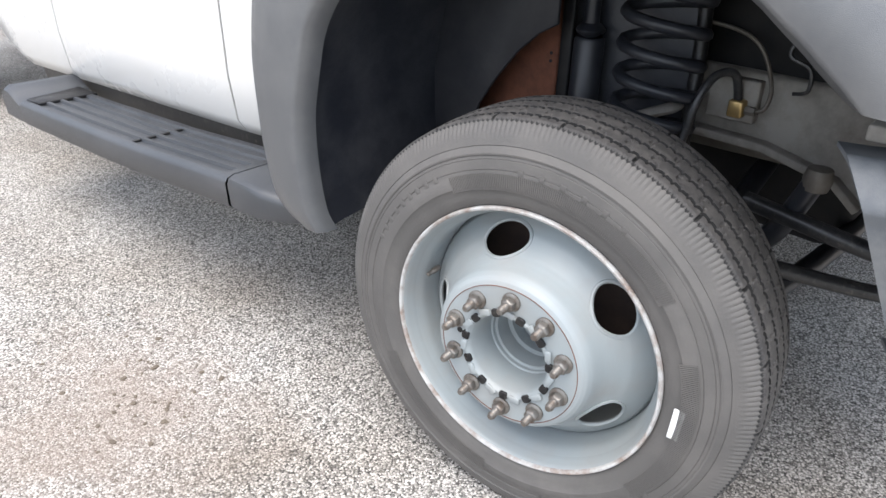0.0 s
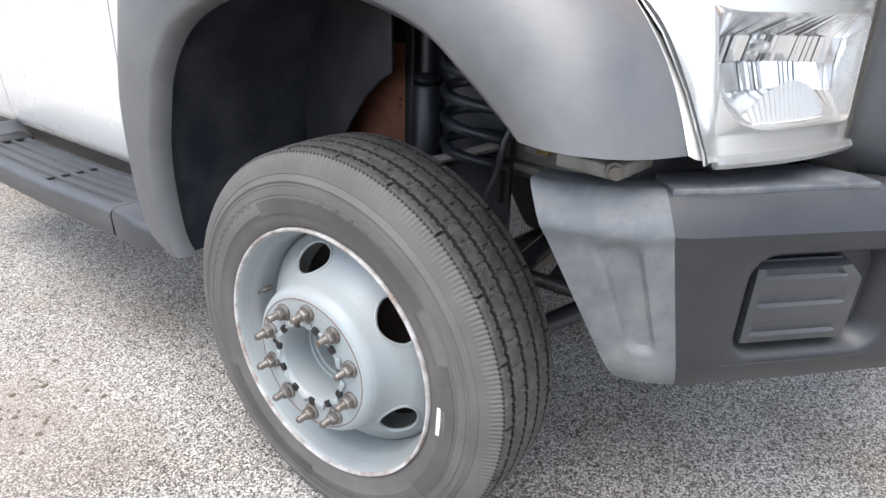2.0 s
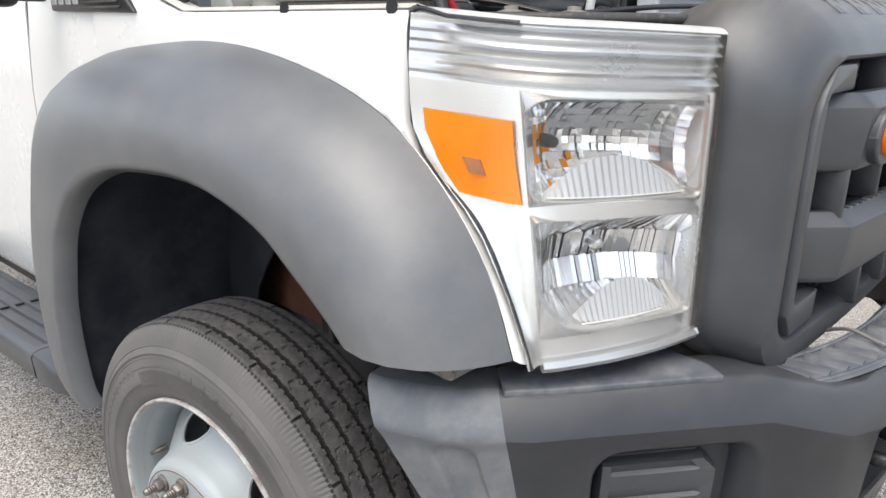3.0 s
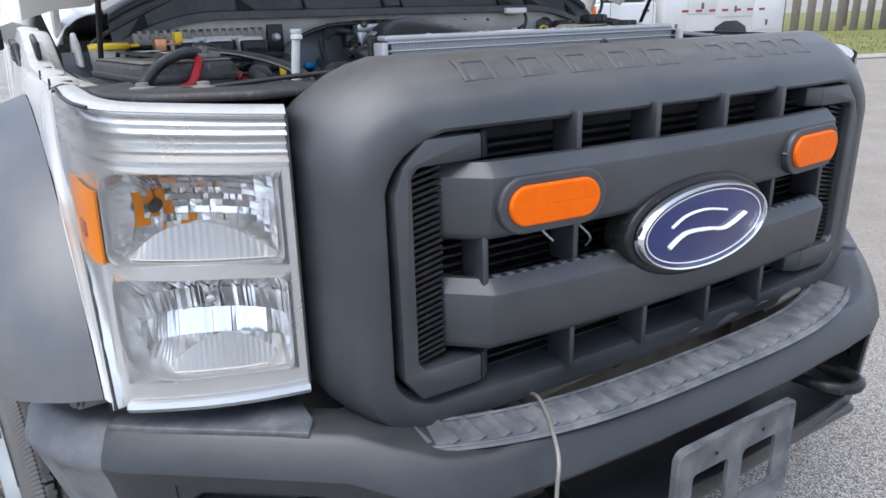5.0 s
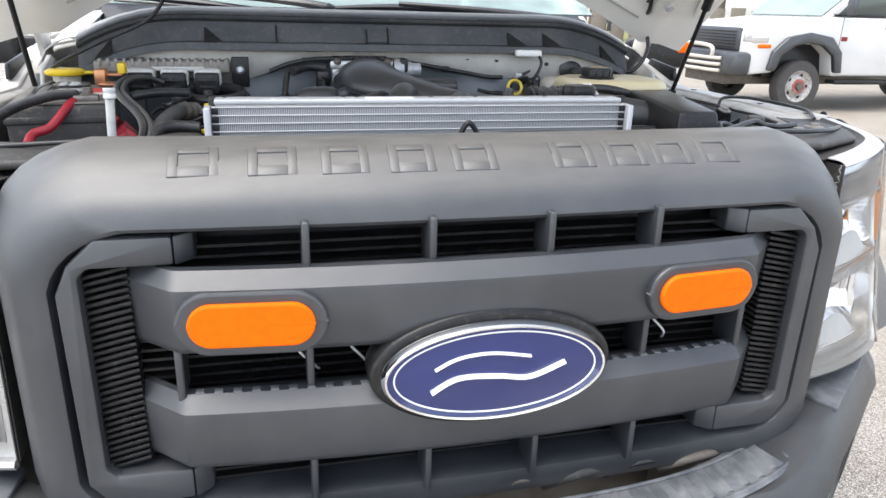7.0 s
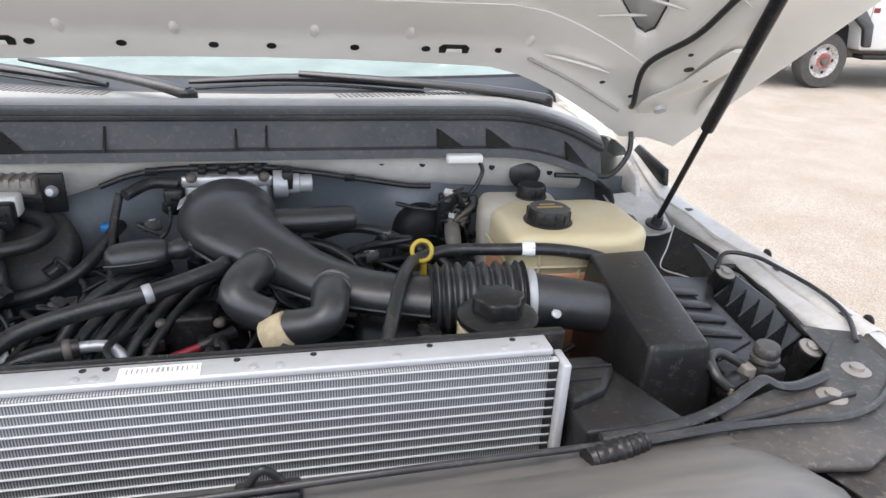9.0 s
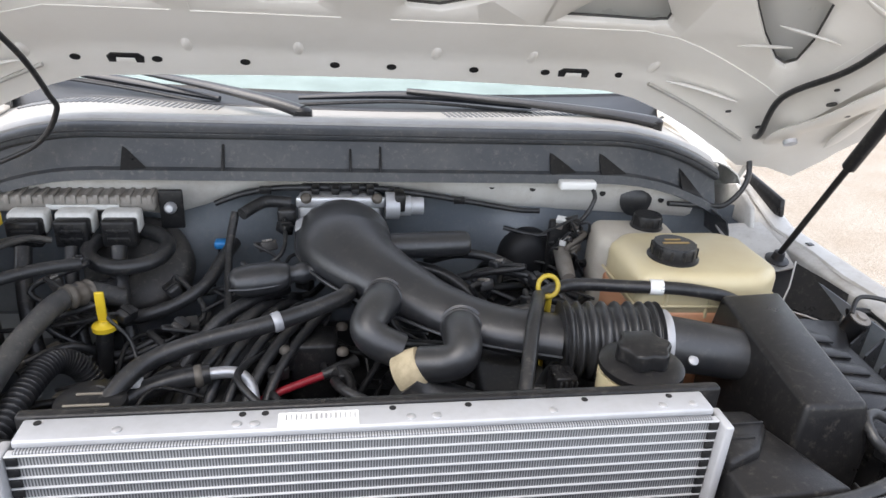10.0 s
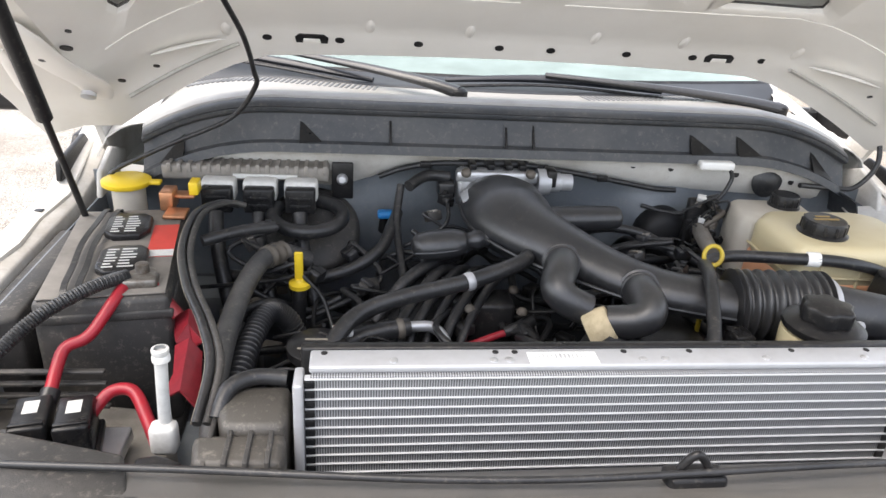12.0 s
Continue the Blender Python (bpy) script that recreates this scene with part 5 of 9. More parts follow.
rows = [[hood_at(x, d - (0.10 * x * x if k == 0 else 0.0), hood_drop(x, d)) for x in HX] for k, (d, h) in enumerate(HOOD)]
hood_in = part("hood_frame", sheet(rows, thick=0.002, skip=hood_open), hood_paint, hood, "pressed inner hood panel with openings", 40)
for (x0, x1), line in OPENINGS:
    c = (sum(p[0] for p in line) / len(line), sum(p[1] for p in line) / len(line))
    frame_ = [(x0 - 0.003, OPEN_D[0] - 0.003), (x1 + 0.003, OPEN_D[0] - 0.003), (x1 + 0.003, OPEN_D[1] + 0.003), (x0 - 0.003, OPEN_D[1] + 0.003)]
    angles = sorted([2 * math.pi * k / 56 - math.pi for k in range(56)] + [math.atan2(y - c[1], x - c[0]) for x, y in frame_ + line])
    wide, mouth = [cut(frame_, c, a) for a in angles], [cut(line, c, a) for a in angles]
    near_ = [(lerp(p[0], c[0], -0.05), lerp(p[1], c[1], -0.05)) for p in mouth]
    lift = (0.0, 0.0, -0.003, -0.016)
    part("opening_flange", ring_patch(lambda p, k: hood_at(p[0], p[1], hood_drop(p[0], p[1]) + lift[k]), (wide, near_, mouth, mouth)), hood_paint, hood_in, "rolled edge of a hood opening", 50)
    part("opening_seal", tube([hood_at(x, d, hood_drop(x, d) - 0.015) for x, d in mouth], 0.0028, 6, closed=True, smooth=False), dusty_black, hood_in, "thin dark sealer line")
for x in (-0.60, -0.325, -0.127, 0.132, 0.322, 0.575):
    m = Matrix.Translation(hood_at(x, 0.058, -0.0150)) @ Matrix.Rotation(radians(180 - HOOD_ANGLE), 4, "X")
    part("dimple", lathe([(0.0150, -0.001), (0.012, 0.0025), (0.007, 0.0045), (0.0, 0.0052)], m @ Matrix.Diagonal((0.72, 1.75, 1.2, 1.0)), 18, cap=False), hood_paint, hood_in)
for s in (-1, 1):
    part("bead", tube([hood_at(s * 0.58, 0.02, 0.002), hood_at(s * 0.68, 0.01, 0.004), hood_at(s * 0.78, 0.005, 0.006)], 0.008, 8, flat=0.5), paint_in, hood_in)
    part("hinge_pad", tube([hood_at(s * 0.855, 0.33, 0.004), hood_at(s * 0.85, 0.29, 0.008), hood_at(s * 0.83, 0.20, 0.010), hood_at(s * 0.81, 0.12, 0.010), hood_at(s * 0.815, 0.06, 0.006)], [0.020, 0.034, 0.032, 0.034, 0.022], 14, flat=0.22), hood_paint, hood_in, "pressed hinge reinforcement", 60)
    for x, d, r in ((0.80, 0.25, 0.010), (0.84, 0.235, 0.006), (0.785, 0.285, 0.005), (0.77, 0.085, 0.007), (0.715, 0.075, 0.006), (0.80, 0.14, 0.005)):
        part("hole", lathe([(r, -0.001), (r, 0.0012), (0.0, 0.0012)], Matrix.Translation(hood_at(s * x, d, 0.016)) @ Matrix.Rotation(radians(180 - HOOD_ANGLE), 4, "X") @ Matrix.Diagonal((1.0, 0.8, 1.0, 1.0)), 14), black_plastic, hood_in)
    for a, b, r in (((0.60, 0.055), (0.72, 0.10), 0.011), ((0.64, 0.24), (0.70, 0.30), 0.009), ((0.66, 0.33), (0.74, 0.36), 0.008), ((0.83, 0.42), (0.90, 0.30), 0.010), ((0.90, 0.24), (0.93, 0.06), 0.012), ((0.70, 0.46), (0.80, 0.44), 0.010)):
        p = [hood_at(s * lerp(a[0], b[0], t / 4), lerp(a[1], b[1], t / 4), 0.004) for t in range(5)]
        part("bead", tube(p, [r * 0.3, r, r, r, r * 0.3], 10, flat=0.35), hood_paint, hood_in, "", 60)
    part("hinge_bolt", lathe([(0.013, 0.0), (0.013, -0.008), (0.0, -0.010)], Matrix.Translation(hood_at(s * 0.815, 0.11, 0.020)) @ Matrix.Rotation(radians(-HOOD_ANGLE), 4, "X"), 10, cap=False), alu, hood_in)
part("bonnet_cable", tube([hood_at(-0.05, 0.27, -0.03), hood_at(0.15, 0.26, -0.026), hood_at(0.30, 0.265, -0.028), hood_at(0.36, 0.26, -0.04)], 0.006, 6), rubber, hood_in)


for x, w in ((-0.527, 1), (-0.44, 2), (-0.385, 1), (-0.227, 1), (-0.06, 1), (0.049, 1), (0.213, 1), (0.36, 1), (0.42, 2), (0.518, 1)):
    m = Matrix.Translation(hood_at(x, 0.017, -0.0061)) @ Matrix.Rotation(radians(124.3), 4, "X")
    if w == 1:
        part("hole", lathe([(0.0095, -0.001), (0.0095, 0.0008), (0.0, 0.0008)], m @ Matrix.Translation((0, 0, 0.0035)) @ Matrix.Diagonal((1.0, 0.72, 1.0, 1.0)), 18), black_plastic, hood_in)
    else:
        bm = prism([(-0.031, -0.010), (-0.033, 0.004), (-0.024, 0.012), (0.024, 0.012), (0.033, 0.004), (0.031, -0.010)], 0.001, 0.0045, "z", 0.001)
        bm.transform(m)
        slot = part("clip_slot", bm, black_plastic, hood_in, "dark rounded slot")
        bm = prism([(-0.018, -0.010), (-0.016, 0.002), (0.016, 0.002), (0.018, -0.010)], 0.002, 0.0058, "z", 0.001)
        bm.transform(m)
        part("slot_tongue", bm, hood_paint, slot)
for s in (-1, 1):
    part("gas_strut", tube([(s * 0.840, 0.278, 1.366), (s * 0.829, 0.155, 1.588)], 0.0062, 8), black_plastic, truck, "black gas strut")
    part("strut_sleeve", tube([(s * 0.829, 0.155, 1.588), (s * 0.815, -0.02, 1.905)], 0.0125, 10), black_plastic, truck, "black gas strut cylinder")
    part("hinge", prism([(0.66, 1.40), (0.58, 1.40), (0.54, 1.47), (0.47, 1.60), (0.41, 1.65), (0.44, 1.69), (0.53, 1.62), (0.60, 1.54)], s * 0.885, s * 0.90, "x", 0.003), paint_in, truck, "white hood hinge")

# ---- cowl, windscreen, firewall ----
def cowl_drop(x):
    """The trough's ends bend down towards the hinges."""
    return 0.075 * max(0.0, (abs(x) - 0.50) / 0.285) ** 2.2


rows = []
for k in range(41):
    x = lerp(-0.785, 0.785, k / 40)
    d, b = cowl_drop(x), 0.0
    rows.append([(x, 0.445, 1.452 - d), (x, 0.45, 1.470 - d), (x, 0.462, 1.474 - d), (x, 0.483, 1.516 - d), (x, 0.486, 1.524 - d), (x, 0.478, 1.527 - d), (x, 0.472, 1.531 - d), (x, 0.470, 1.537 - d), (x, 0.474, 1.544 - d), (x, 0.483, 1.550 - d), (x, 0.496, 1.553 - d), (x, 0.506, 1.552 - d)])
cowl = part("cowl", sheet(rows, thick=0.003), cowl_plastic, truck, "dusty black plastic cowl trough with ribs", 30)
part("cowl_lip_line", tube([(x, 0.4715, 1.5405 - cowl_drop(x)) for x in [lerp(-0.78, 0.78, k / 30) for k in range(31)]], 0.0016, 6, steps=2), rubber, cowl)
for x in (-0.278, -0.03, 0.03):
    d = cowl_drop(x)
    part("rib", prism([(0.446, 1.472 - d), (0.463, 1.474 - d), (0.484, 1.514 - d), (0.480, 1.516 - d)], x - 0.0025, x + 0.0025, "x", 0.0008), black_plastic, cowl)
for x, w in ((-0.70, -0.050), (-0.466, 0.046), (0.389, 0.058), (0.500, 0.060), (0.690, 0.060)):
    # three-cornered gussets between the floor and the back of the trough, their shade put into a blacker colour
    d, e = cowl_drop(x), cowl_drop(x + w)
    bm = bmesh.new()
    top, foot, toe, heel = [bm.verts.new(p) for p in ((x, 0.482, 1.512 - d), (x, 0.447, 1.471 - d), (x + w, 0.456, 1.473 - e), (x, 0.466, 1.473 - d))]
    for f in ((top, foot, toe), (top, heel, foot), (top, toe, heel), (foot, heel, toe)):
        bm.faces.new(f)
    bmesh.ops.recalc_face_normals(bm, faces=bm.faces)
    part("gusset", bm, black_plastic, cowl, "", 5)
for x0, x1 in ((-0.035, 0.028),):
    part("joint_plate", sheet([[(x, 0.4605, 1.476), (x, 0.4815, 1.517)] for x in (x0, x1)], thick=0.002), cowl_plastic, cowl)


def vent_y(x):
    return 0.634 + 0.252 * x * x


def panel_z(x, y):
    """Height of the cowl panel: a rim behind the trough, then a fall towards the glass."""
    d = cowl_drop(x)
    return 1.561 - 0.9 * d - (0.017 - 0.25 * d) * min(1.0, max(0.0, (y - 0.532) / 0.07))


# white cowl paint greyed down: the raised hood's shade is in its colour
cowl_paint = material("hood_shaded_paint", (0.34, 0.335, 0.325), 0.4, second=(0.23, 0.215, 0.195), amount=0.7, scale=8, dust=0.3)
apron_grey = material("windscreen_apron", (0.026, 0.029, 0.034), 0.42, spec=0.5, second=(0.05, 0.052, 0.055), amount=0.5, scale=6)
cowl_xs = [lerp(-0.79, 0.79, k / 30) for k in range(31)]
part("cowl_apron", sheet([[(x, vent_y(x) + 0.026, panel_z(x, vent_y(x) + 0.026) + 0.001), (x, vent_y(x) + 0.030, panel_z(x, vent_y(x)) + 0.004), (x, lerp(vent_y(x) + 0.03, 0.768 + 0.13 * (x / 0.86) ** 2, 0.5), 1.543), (x, 0.772 + 0.13 * (x / 0.86) ** 2, 1.557)] for x in cowl_xs], thick=0.003), apron_grey, truck, "dark grey strip below the windscreen")
cowl_panel = part("cowl_grille", sheet([[(x, 0.500, 1.549 - cowl_drop(x)), (x, 0.503, 1.557 - cowl_drop(x)), (x, 0.512, 1.5605 - cowl_drop(x)), (x, 0.532, panel_z(x, 0.532)), (x, 0.56, panel_z(x, 0.56)), (x, 0.60, panel_z(x, 0.60)), (x, vent_y(x), panel_z(x, vent_y(x))), (x, vent_y(x) + 0.027, panel_z(x, vent_y(x)))] for x in cowl_xs], thick=0.003), cowl_paint, truck, "white cowl top panel with vent slots", 40)
for s in (-1, 1):
    for k in range(36 if s < 0 else 28):
        x = (-0.745 if s < 0 else 0.19) + k * 0.0125
        y, z = vent_y(x), panel_z(x, vent_y(x))
        m = Matrix.Translation((x, y, z + 0.0005)) @ Matrix.Rotation(radians(14 * s), 4, "Z")
        part("vent_slot", box(-0.0032, 0.0032, -0.023, 0.023, -0.002, 0.0012, 0.0008, m), faded_plastic, cowl_panel)
rows = []
for k in range(13):
    x = lerp(-0.86, 0.86, k / 12)
    rows.append([(x * (1 - 0.12 * j / 6), 0.768 + 0.13 * (x / 0.86) ** 2 + 0.98 * j / 6, 1.556 + 0.57 * j / 6) for j in range(7)])
screen = part("windscreen", sheet(rows), wind_glass, truck, "greenish windscreen glass")
screen.visible_shadow = False
band = sheet([[(x * (1 - 0.12 * j / 6), 0.765 + 0.13 * (x / 0.86) ** 2 + 0.98 * j / 6, 1.555 + 0.57 * j / 6) for j in (0, 0.03, 0.06)] for x in [lerp(-0.86, 0.86, k / 12) for k in range(13)]])
part("screen_band", band, black_plastic, truck, "black band at the foot of the windscreen")
part("roof", box(-0.80, 0.80, 1.70, 3.2, 2.08, 2.13, 0.02), paint, truck, "white cab roof")
part("dashboard", box(-0.85, 0.85, 0.92, 1.35, 1.40, 1.50, 0.03), black_plastic, truck, "black dashboard")
for s in (-1, 1):
    side_glass = part("side_window", sheet([[(s * lerp(0.965, 0.80, k / 4), lerp(1.30, 1.80, k / 4) if front else 2.88, lerp(1.44, 2.08, k / 4)) for k in range(5)] for front in (True, False)]), wind_glass, truck, "greenish side window")
    side_glass.visible_shadow = False
part("rear_body", prism([(-0.97, 0.86), (0.97, 0.86), (0.97, 1.45), (-0.97, 1.45)], 3.06, 5.3, "y", 0.01), paint, truck, "plain white rear body")
part("cab_back", box(-0.90, 0.90, 2.9, 2.94, 0.6, 2.08, 0.01), dusty_black, truck, "dark cab interior")
part("cab_floor", box(-0.90, 0.90, 1.16, 3.0, 0.56, 0.60, 0.01), dusty_black, truck, "dark cab floor")
def wall_y(x, z):
    """Pressed relief of the firewall: a hollow behind the engine, bulges at its sides."""
    y = 0.505 + 0.02 * math.exp(-((x + 0.05) / 0.30) ** 2) * (1 if z < 1.40 else 0.4)
    y -= 0.045 * math.exp(-((x - 0.36) / 0.09) ** 2 - ((z - 1.28) / 0.07) ** 2)
    y -= 0.030 * math.exp(-((x + 0.40) / 0.10) ** 2 - ((z - 1.27) / 0.08) ** 2)
    return y - 0.006 * math.sin(22 * x) * math.exp(-((z - 1.34) / 0.05) ** 2)


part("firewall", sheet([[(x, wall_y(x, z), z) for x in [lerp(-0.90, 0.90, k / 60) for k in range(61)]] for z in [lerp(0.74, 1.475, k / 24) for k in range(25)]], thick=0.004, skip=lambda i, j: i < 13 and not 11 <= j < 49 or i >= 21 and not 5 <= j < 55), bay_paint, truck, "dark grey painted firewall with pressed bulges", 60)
for s in (-1, 1):
    # painted corner between cowl, windscreen pillar and fender
    grid = []
    for y in (0.545, 0.57, 0.62, 0.70, 0.80, 0.90):
        k = (y - 0.50) / 0.40
        grid.append([(s * x, y, 1.552 - cowl_drop(min(x, 0.80)) * (1 - 0.6 * k) - fall * (1 - 0.25 * k) + 0.02 * k) for x, fall in ((0.783, -0.001), (0.80, 0.0), (0.825, 0.004), (0.85, 0.014), (0.88, 0.035), (0.905, 0.08))])
    part("cowl_corner", sheet(grid, thick=0.003), paint, truck, "white painted cowl corner", 60)
    part("cowl_end", sheet([[(s * x, y, z) for x, z in ((0.77, 1.395), (0.785, 1.385), (0.795, 1.36), (0.80, 1.33))] for y in (0.40, 0.46, 0.50, 0.54)], thick=0.003), cowl_plastic, truck, "dusty black end of the cowl trough")
    part("corner_pad", prism([(0.42, 1.35), (0.60, 1.35), (0.60, 1.40), (0.52, 1.43), (0.44, 1.40)], min(s * 0.86, s * 0.872), max(s * 0.86, s * 0.872), "x", 0.004), paint_in, truck, "dusty white hinge base")
    part("black_plate", prism([(0.45, 1.372), (0.46, 1.412), (0.61, 1.430), (0.67, 1.362)], min(s * 0.945, s * 0.957), max(s * 0.945, s * 0.957), "x", 0.004), black_plastic, truck, "black plastic corner plate by the hinge")
    part("hood_bumper", lathe([(0.010, 0.0), (0.008, 0.010), (0.0065, 0.022), (0.014, 0.030), (0.012, 0.036), (0.0, 0.038)], Matrix.Translation((s * 0.845, 0.735, 1.512)), 14, cap=False), rubber, truck, "rubber hood bumper")
for arm, blade_line in (([(-0.126, 0.560, 1.564), (-0.20, 0.605, 1.576), (-0.33, 0.685, 1.586), (-0.505, 0.795, 1.592)], [(-0.312, 0.706, 1.548), (-0.53, 0.785, 1.566), (-0.750, 0.862, 1.576)]),
                        ([(0.70, 0.655, 1.536), (0.58, 0.662, 1.552), (0.36, 0.678, 1.570), (0.105, 0.709, 1.582)], [(0.40, 0.692, 1.552), (0.12, 0.714, 1.566), (-0.140, 0.706, 1.556)])):
    wiper = part("wiper", tube(arm, [0.020, 0.017, 0.013, 0.009], 10, flat=0.7), satin_black, truck, "black wiper arm and blade")
    part("blade", tube([(x, y, z + 0.005) for x, y, z in blade_line], [0.008, 0.013, 0.007], 8, flat=0.8), spring_black, wiper)
    part("blade_edge", tube([(x, y - 0.012, z - 0.008) for x, y, z in blade_line], 0.004, 6), rubber, wiper)
    part("pivot", lathe([(0.020, -0.03), (0.020, 0.008), (0.013, 0.014), (0.0, 0.015)], Matrix.Translation((arm[0][0], arm[0][1], arm[0][2] - 0.004)), 16, cap=False), black_plastic, wiper)
for s in (-1, 1):
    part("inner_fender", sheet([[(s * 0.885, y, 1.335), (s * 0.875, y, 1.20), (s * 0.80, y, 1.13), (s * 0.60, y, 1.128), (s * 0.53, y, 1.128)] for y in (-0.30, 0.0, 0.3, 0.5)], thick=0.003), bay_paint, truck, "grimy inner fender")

# ---- wheel wells ----
for s in (-1, 1):
    rows = []
    for y, z, x, _, _, _ in FLARE:
        dy, dz = y - 0.30, z - 0.45
        rows.append([(s * px, 0.30 + dy * k, 0.45 + dz * k if z > 0.46 else z) for px, k in ((x - 0.040, 1.02), (x - 0.09, 1.05), (0.95, 1.10), (0.60, 1.10))])
    part("wheel_liner", sheet(rows, thick=0.004), liner_mat, truck, "black plastic wheel-arch liner", 60)
    part("well_wall", box(s * 0.60 - 0.01, s * 0.60 + 0.01, 0.16, 1.05, 0.40, 1.15, 0.004), liner_mat, truck, "dark inner wall of the wheel well")
    part("chassis_plate", box(s * 0.64 - 0.006, s * 0.64 + 0.006, 0.472, 0.78, 0.56, 0.93, 0.01), rust, truck, "rust-brown chassis plate")
    part("liner_wall", prism([(1.0, 0.42), (1.0, 1.12), (0.42, 1.12), (0.418, 0.875), (0.463, 0.850), (0.516, 0.803), (0.572, 0.735), (0.62, 0.662), (0.645, 0.58), (0.66, 0.42)], s * 0.735, s * 0.745, "x", 0.003), liner_dark, truck, "black inner liner wall")
    part("well_roof", box(min(s * 0.60, s * 0.95), max(s * 0.60, s * 0.95), -0.22, 1.0, 1.115, 1.125, 0.002), liner_mat, truck, "dark roof of the wheel well")
    part("well_back", box(min(s * 0.60, s * 0.95), max(s * 0.60, s * 0.95), 1.0, 1.02, 0.40, 1.10, 0.002), liner_mat, truck, "dark back of the wheel well")
    line = []
    for k in range(7 * 16):
        a = 2 * math.pi * k / 16
        line.append((s * (0.675 + 0.055 * math.cos(a)), 0.213 + 0.085 * math.sin(a), 0.655 + 0.062 * k / 16))
    part("coil_spring", tube(line, 0.0125, 8, smooth=False), spring_black, truck, "black coil spring")
    shock = part("shock", lathe([(0.034, 0.55), (0.034, 0.836), (0.030, 0.842), (0.0, 0.842)], Matrix.Translation((s * 0.65, 0.393, 0.0)), 20, cap=False), spring_black, truck, "black shock absorber")
    part("collar", lathe([(0.012, 0.84), (0.030, 0.852), (0.033, 0.858), (0.024, 0.868), (0.017, 0.872), (0.017, 1.10)], Matrix.Translation((s * 0.65, 0.393, 0.0)), 18, cap=False), spring_black, shock)
    part("shock_bracket", prism([(0.462, 0.55), (0.462, 1.11), (0.432, 1.11), (0.432, 0.55)], min(s * 0.642, s * 0.66), max(s * 0.642, s * 0.66), "x", 0.004), deep_black, truck, "black bracket behind the shock absorber")
    for z in (0.772, 0.790):
        part("plate_hole", lathe([(0.004, 0.0), (0.004, 0.002), (0.0, 0.002)], frame_z((s, 0, 0), (s * 0.6455, 0.49, z)), 10), deep_black, truck)
    part("link_end", tube([(s * 0.74, 0.30, 0.685), (s * 0.68, 0.225, 0.712), (s * 0.65, 0.182, 0.728), (s * 0.634, 0.165, 0.734)], [0.015, 0.015, 0.017, 0.008], 10, flat=0.7), frame_grime, truck, "dusty suspension link end")
    part("axle_end", lathe([(0.05, -0.30), (0.055, 0.0), (0.09, 0.1), (0.09, 0.25)], frame_z((s, 0, 0), (s * 0.62, 0.178, 0.405)), 24), steel, truck, "grimy axle end")
part("axle", tube([(-0.9, 0.178, 0.40), (0.9, 0.178, 0.40)], 0.05, 14), steel, truck, "grimy front axle")
part("tie_rod", tube([(-0.95, -0.06, 0.42), (-0.3, -0.16, 0.44), (0.9, -0.10, 0.43)], 0.022, 10), spring_black, truck, "black steering link")
part("track_bar", tube([(-0.75, 0.02, 0.50), (0.5, 0.10, 0.72)], 0.024, 10), spring_black, truck, "black track bar")
part("sway_bar", tube([(-0.80, 0.02, 0.52), (-0.62, -0.30, 0.46), (-0.50, -0.42, 0.47), (0.50, -0.42, 0.47), (0.62, -0.30, 0.46)], 0.016, 10), rubber, truck, "black anti-roll bar")
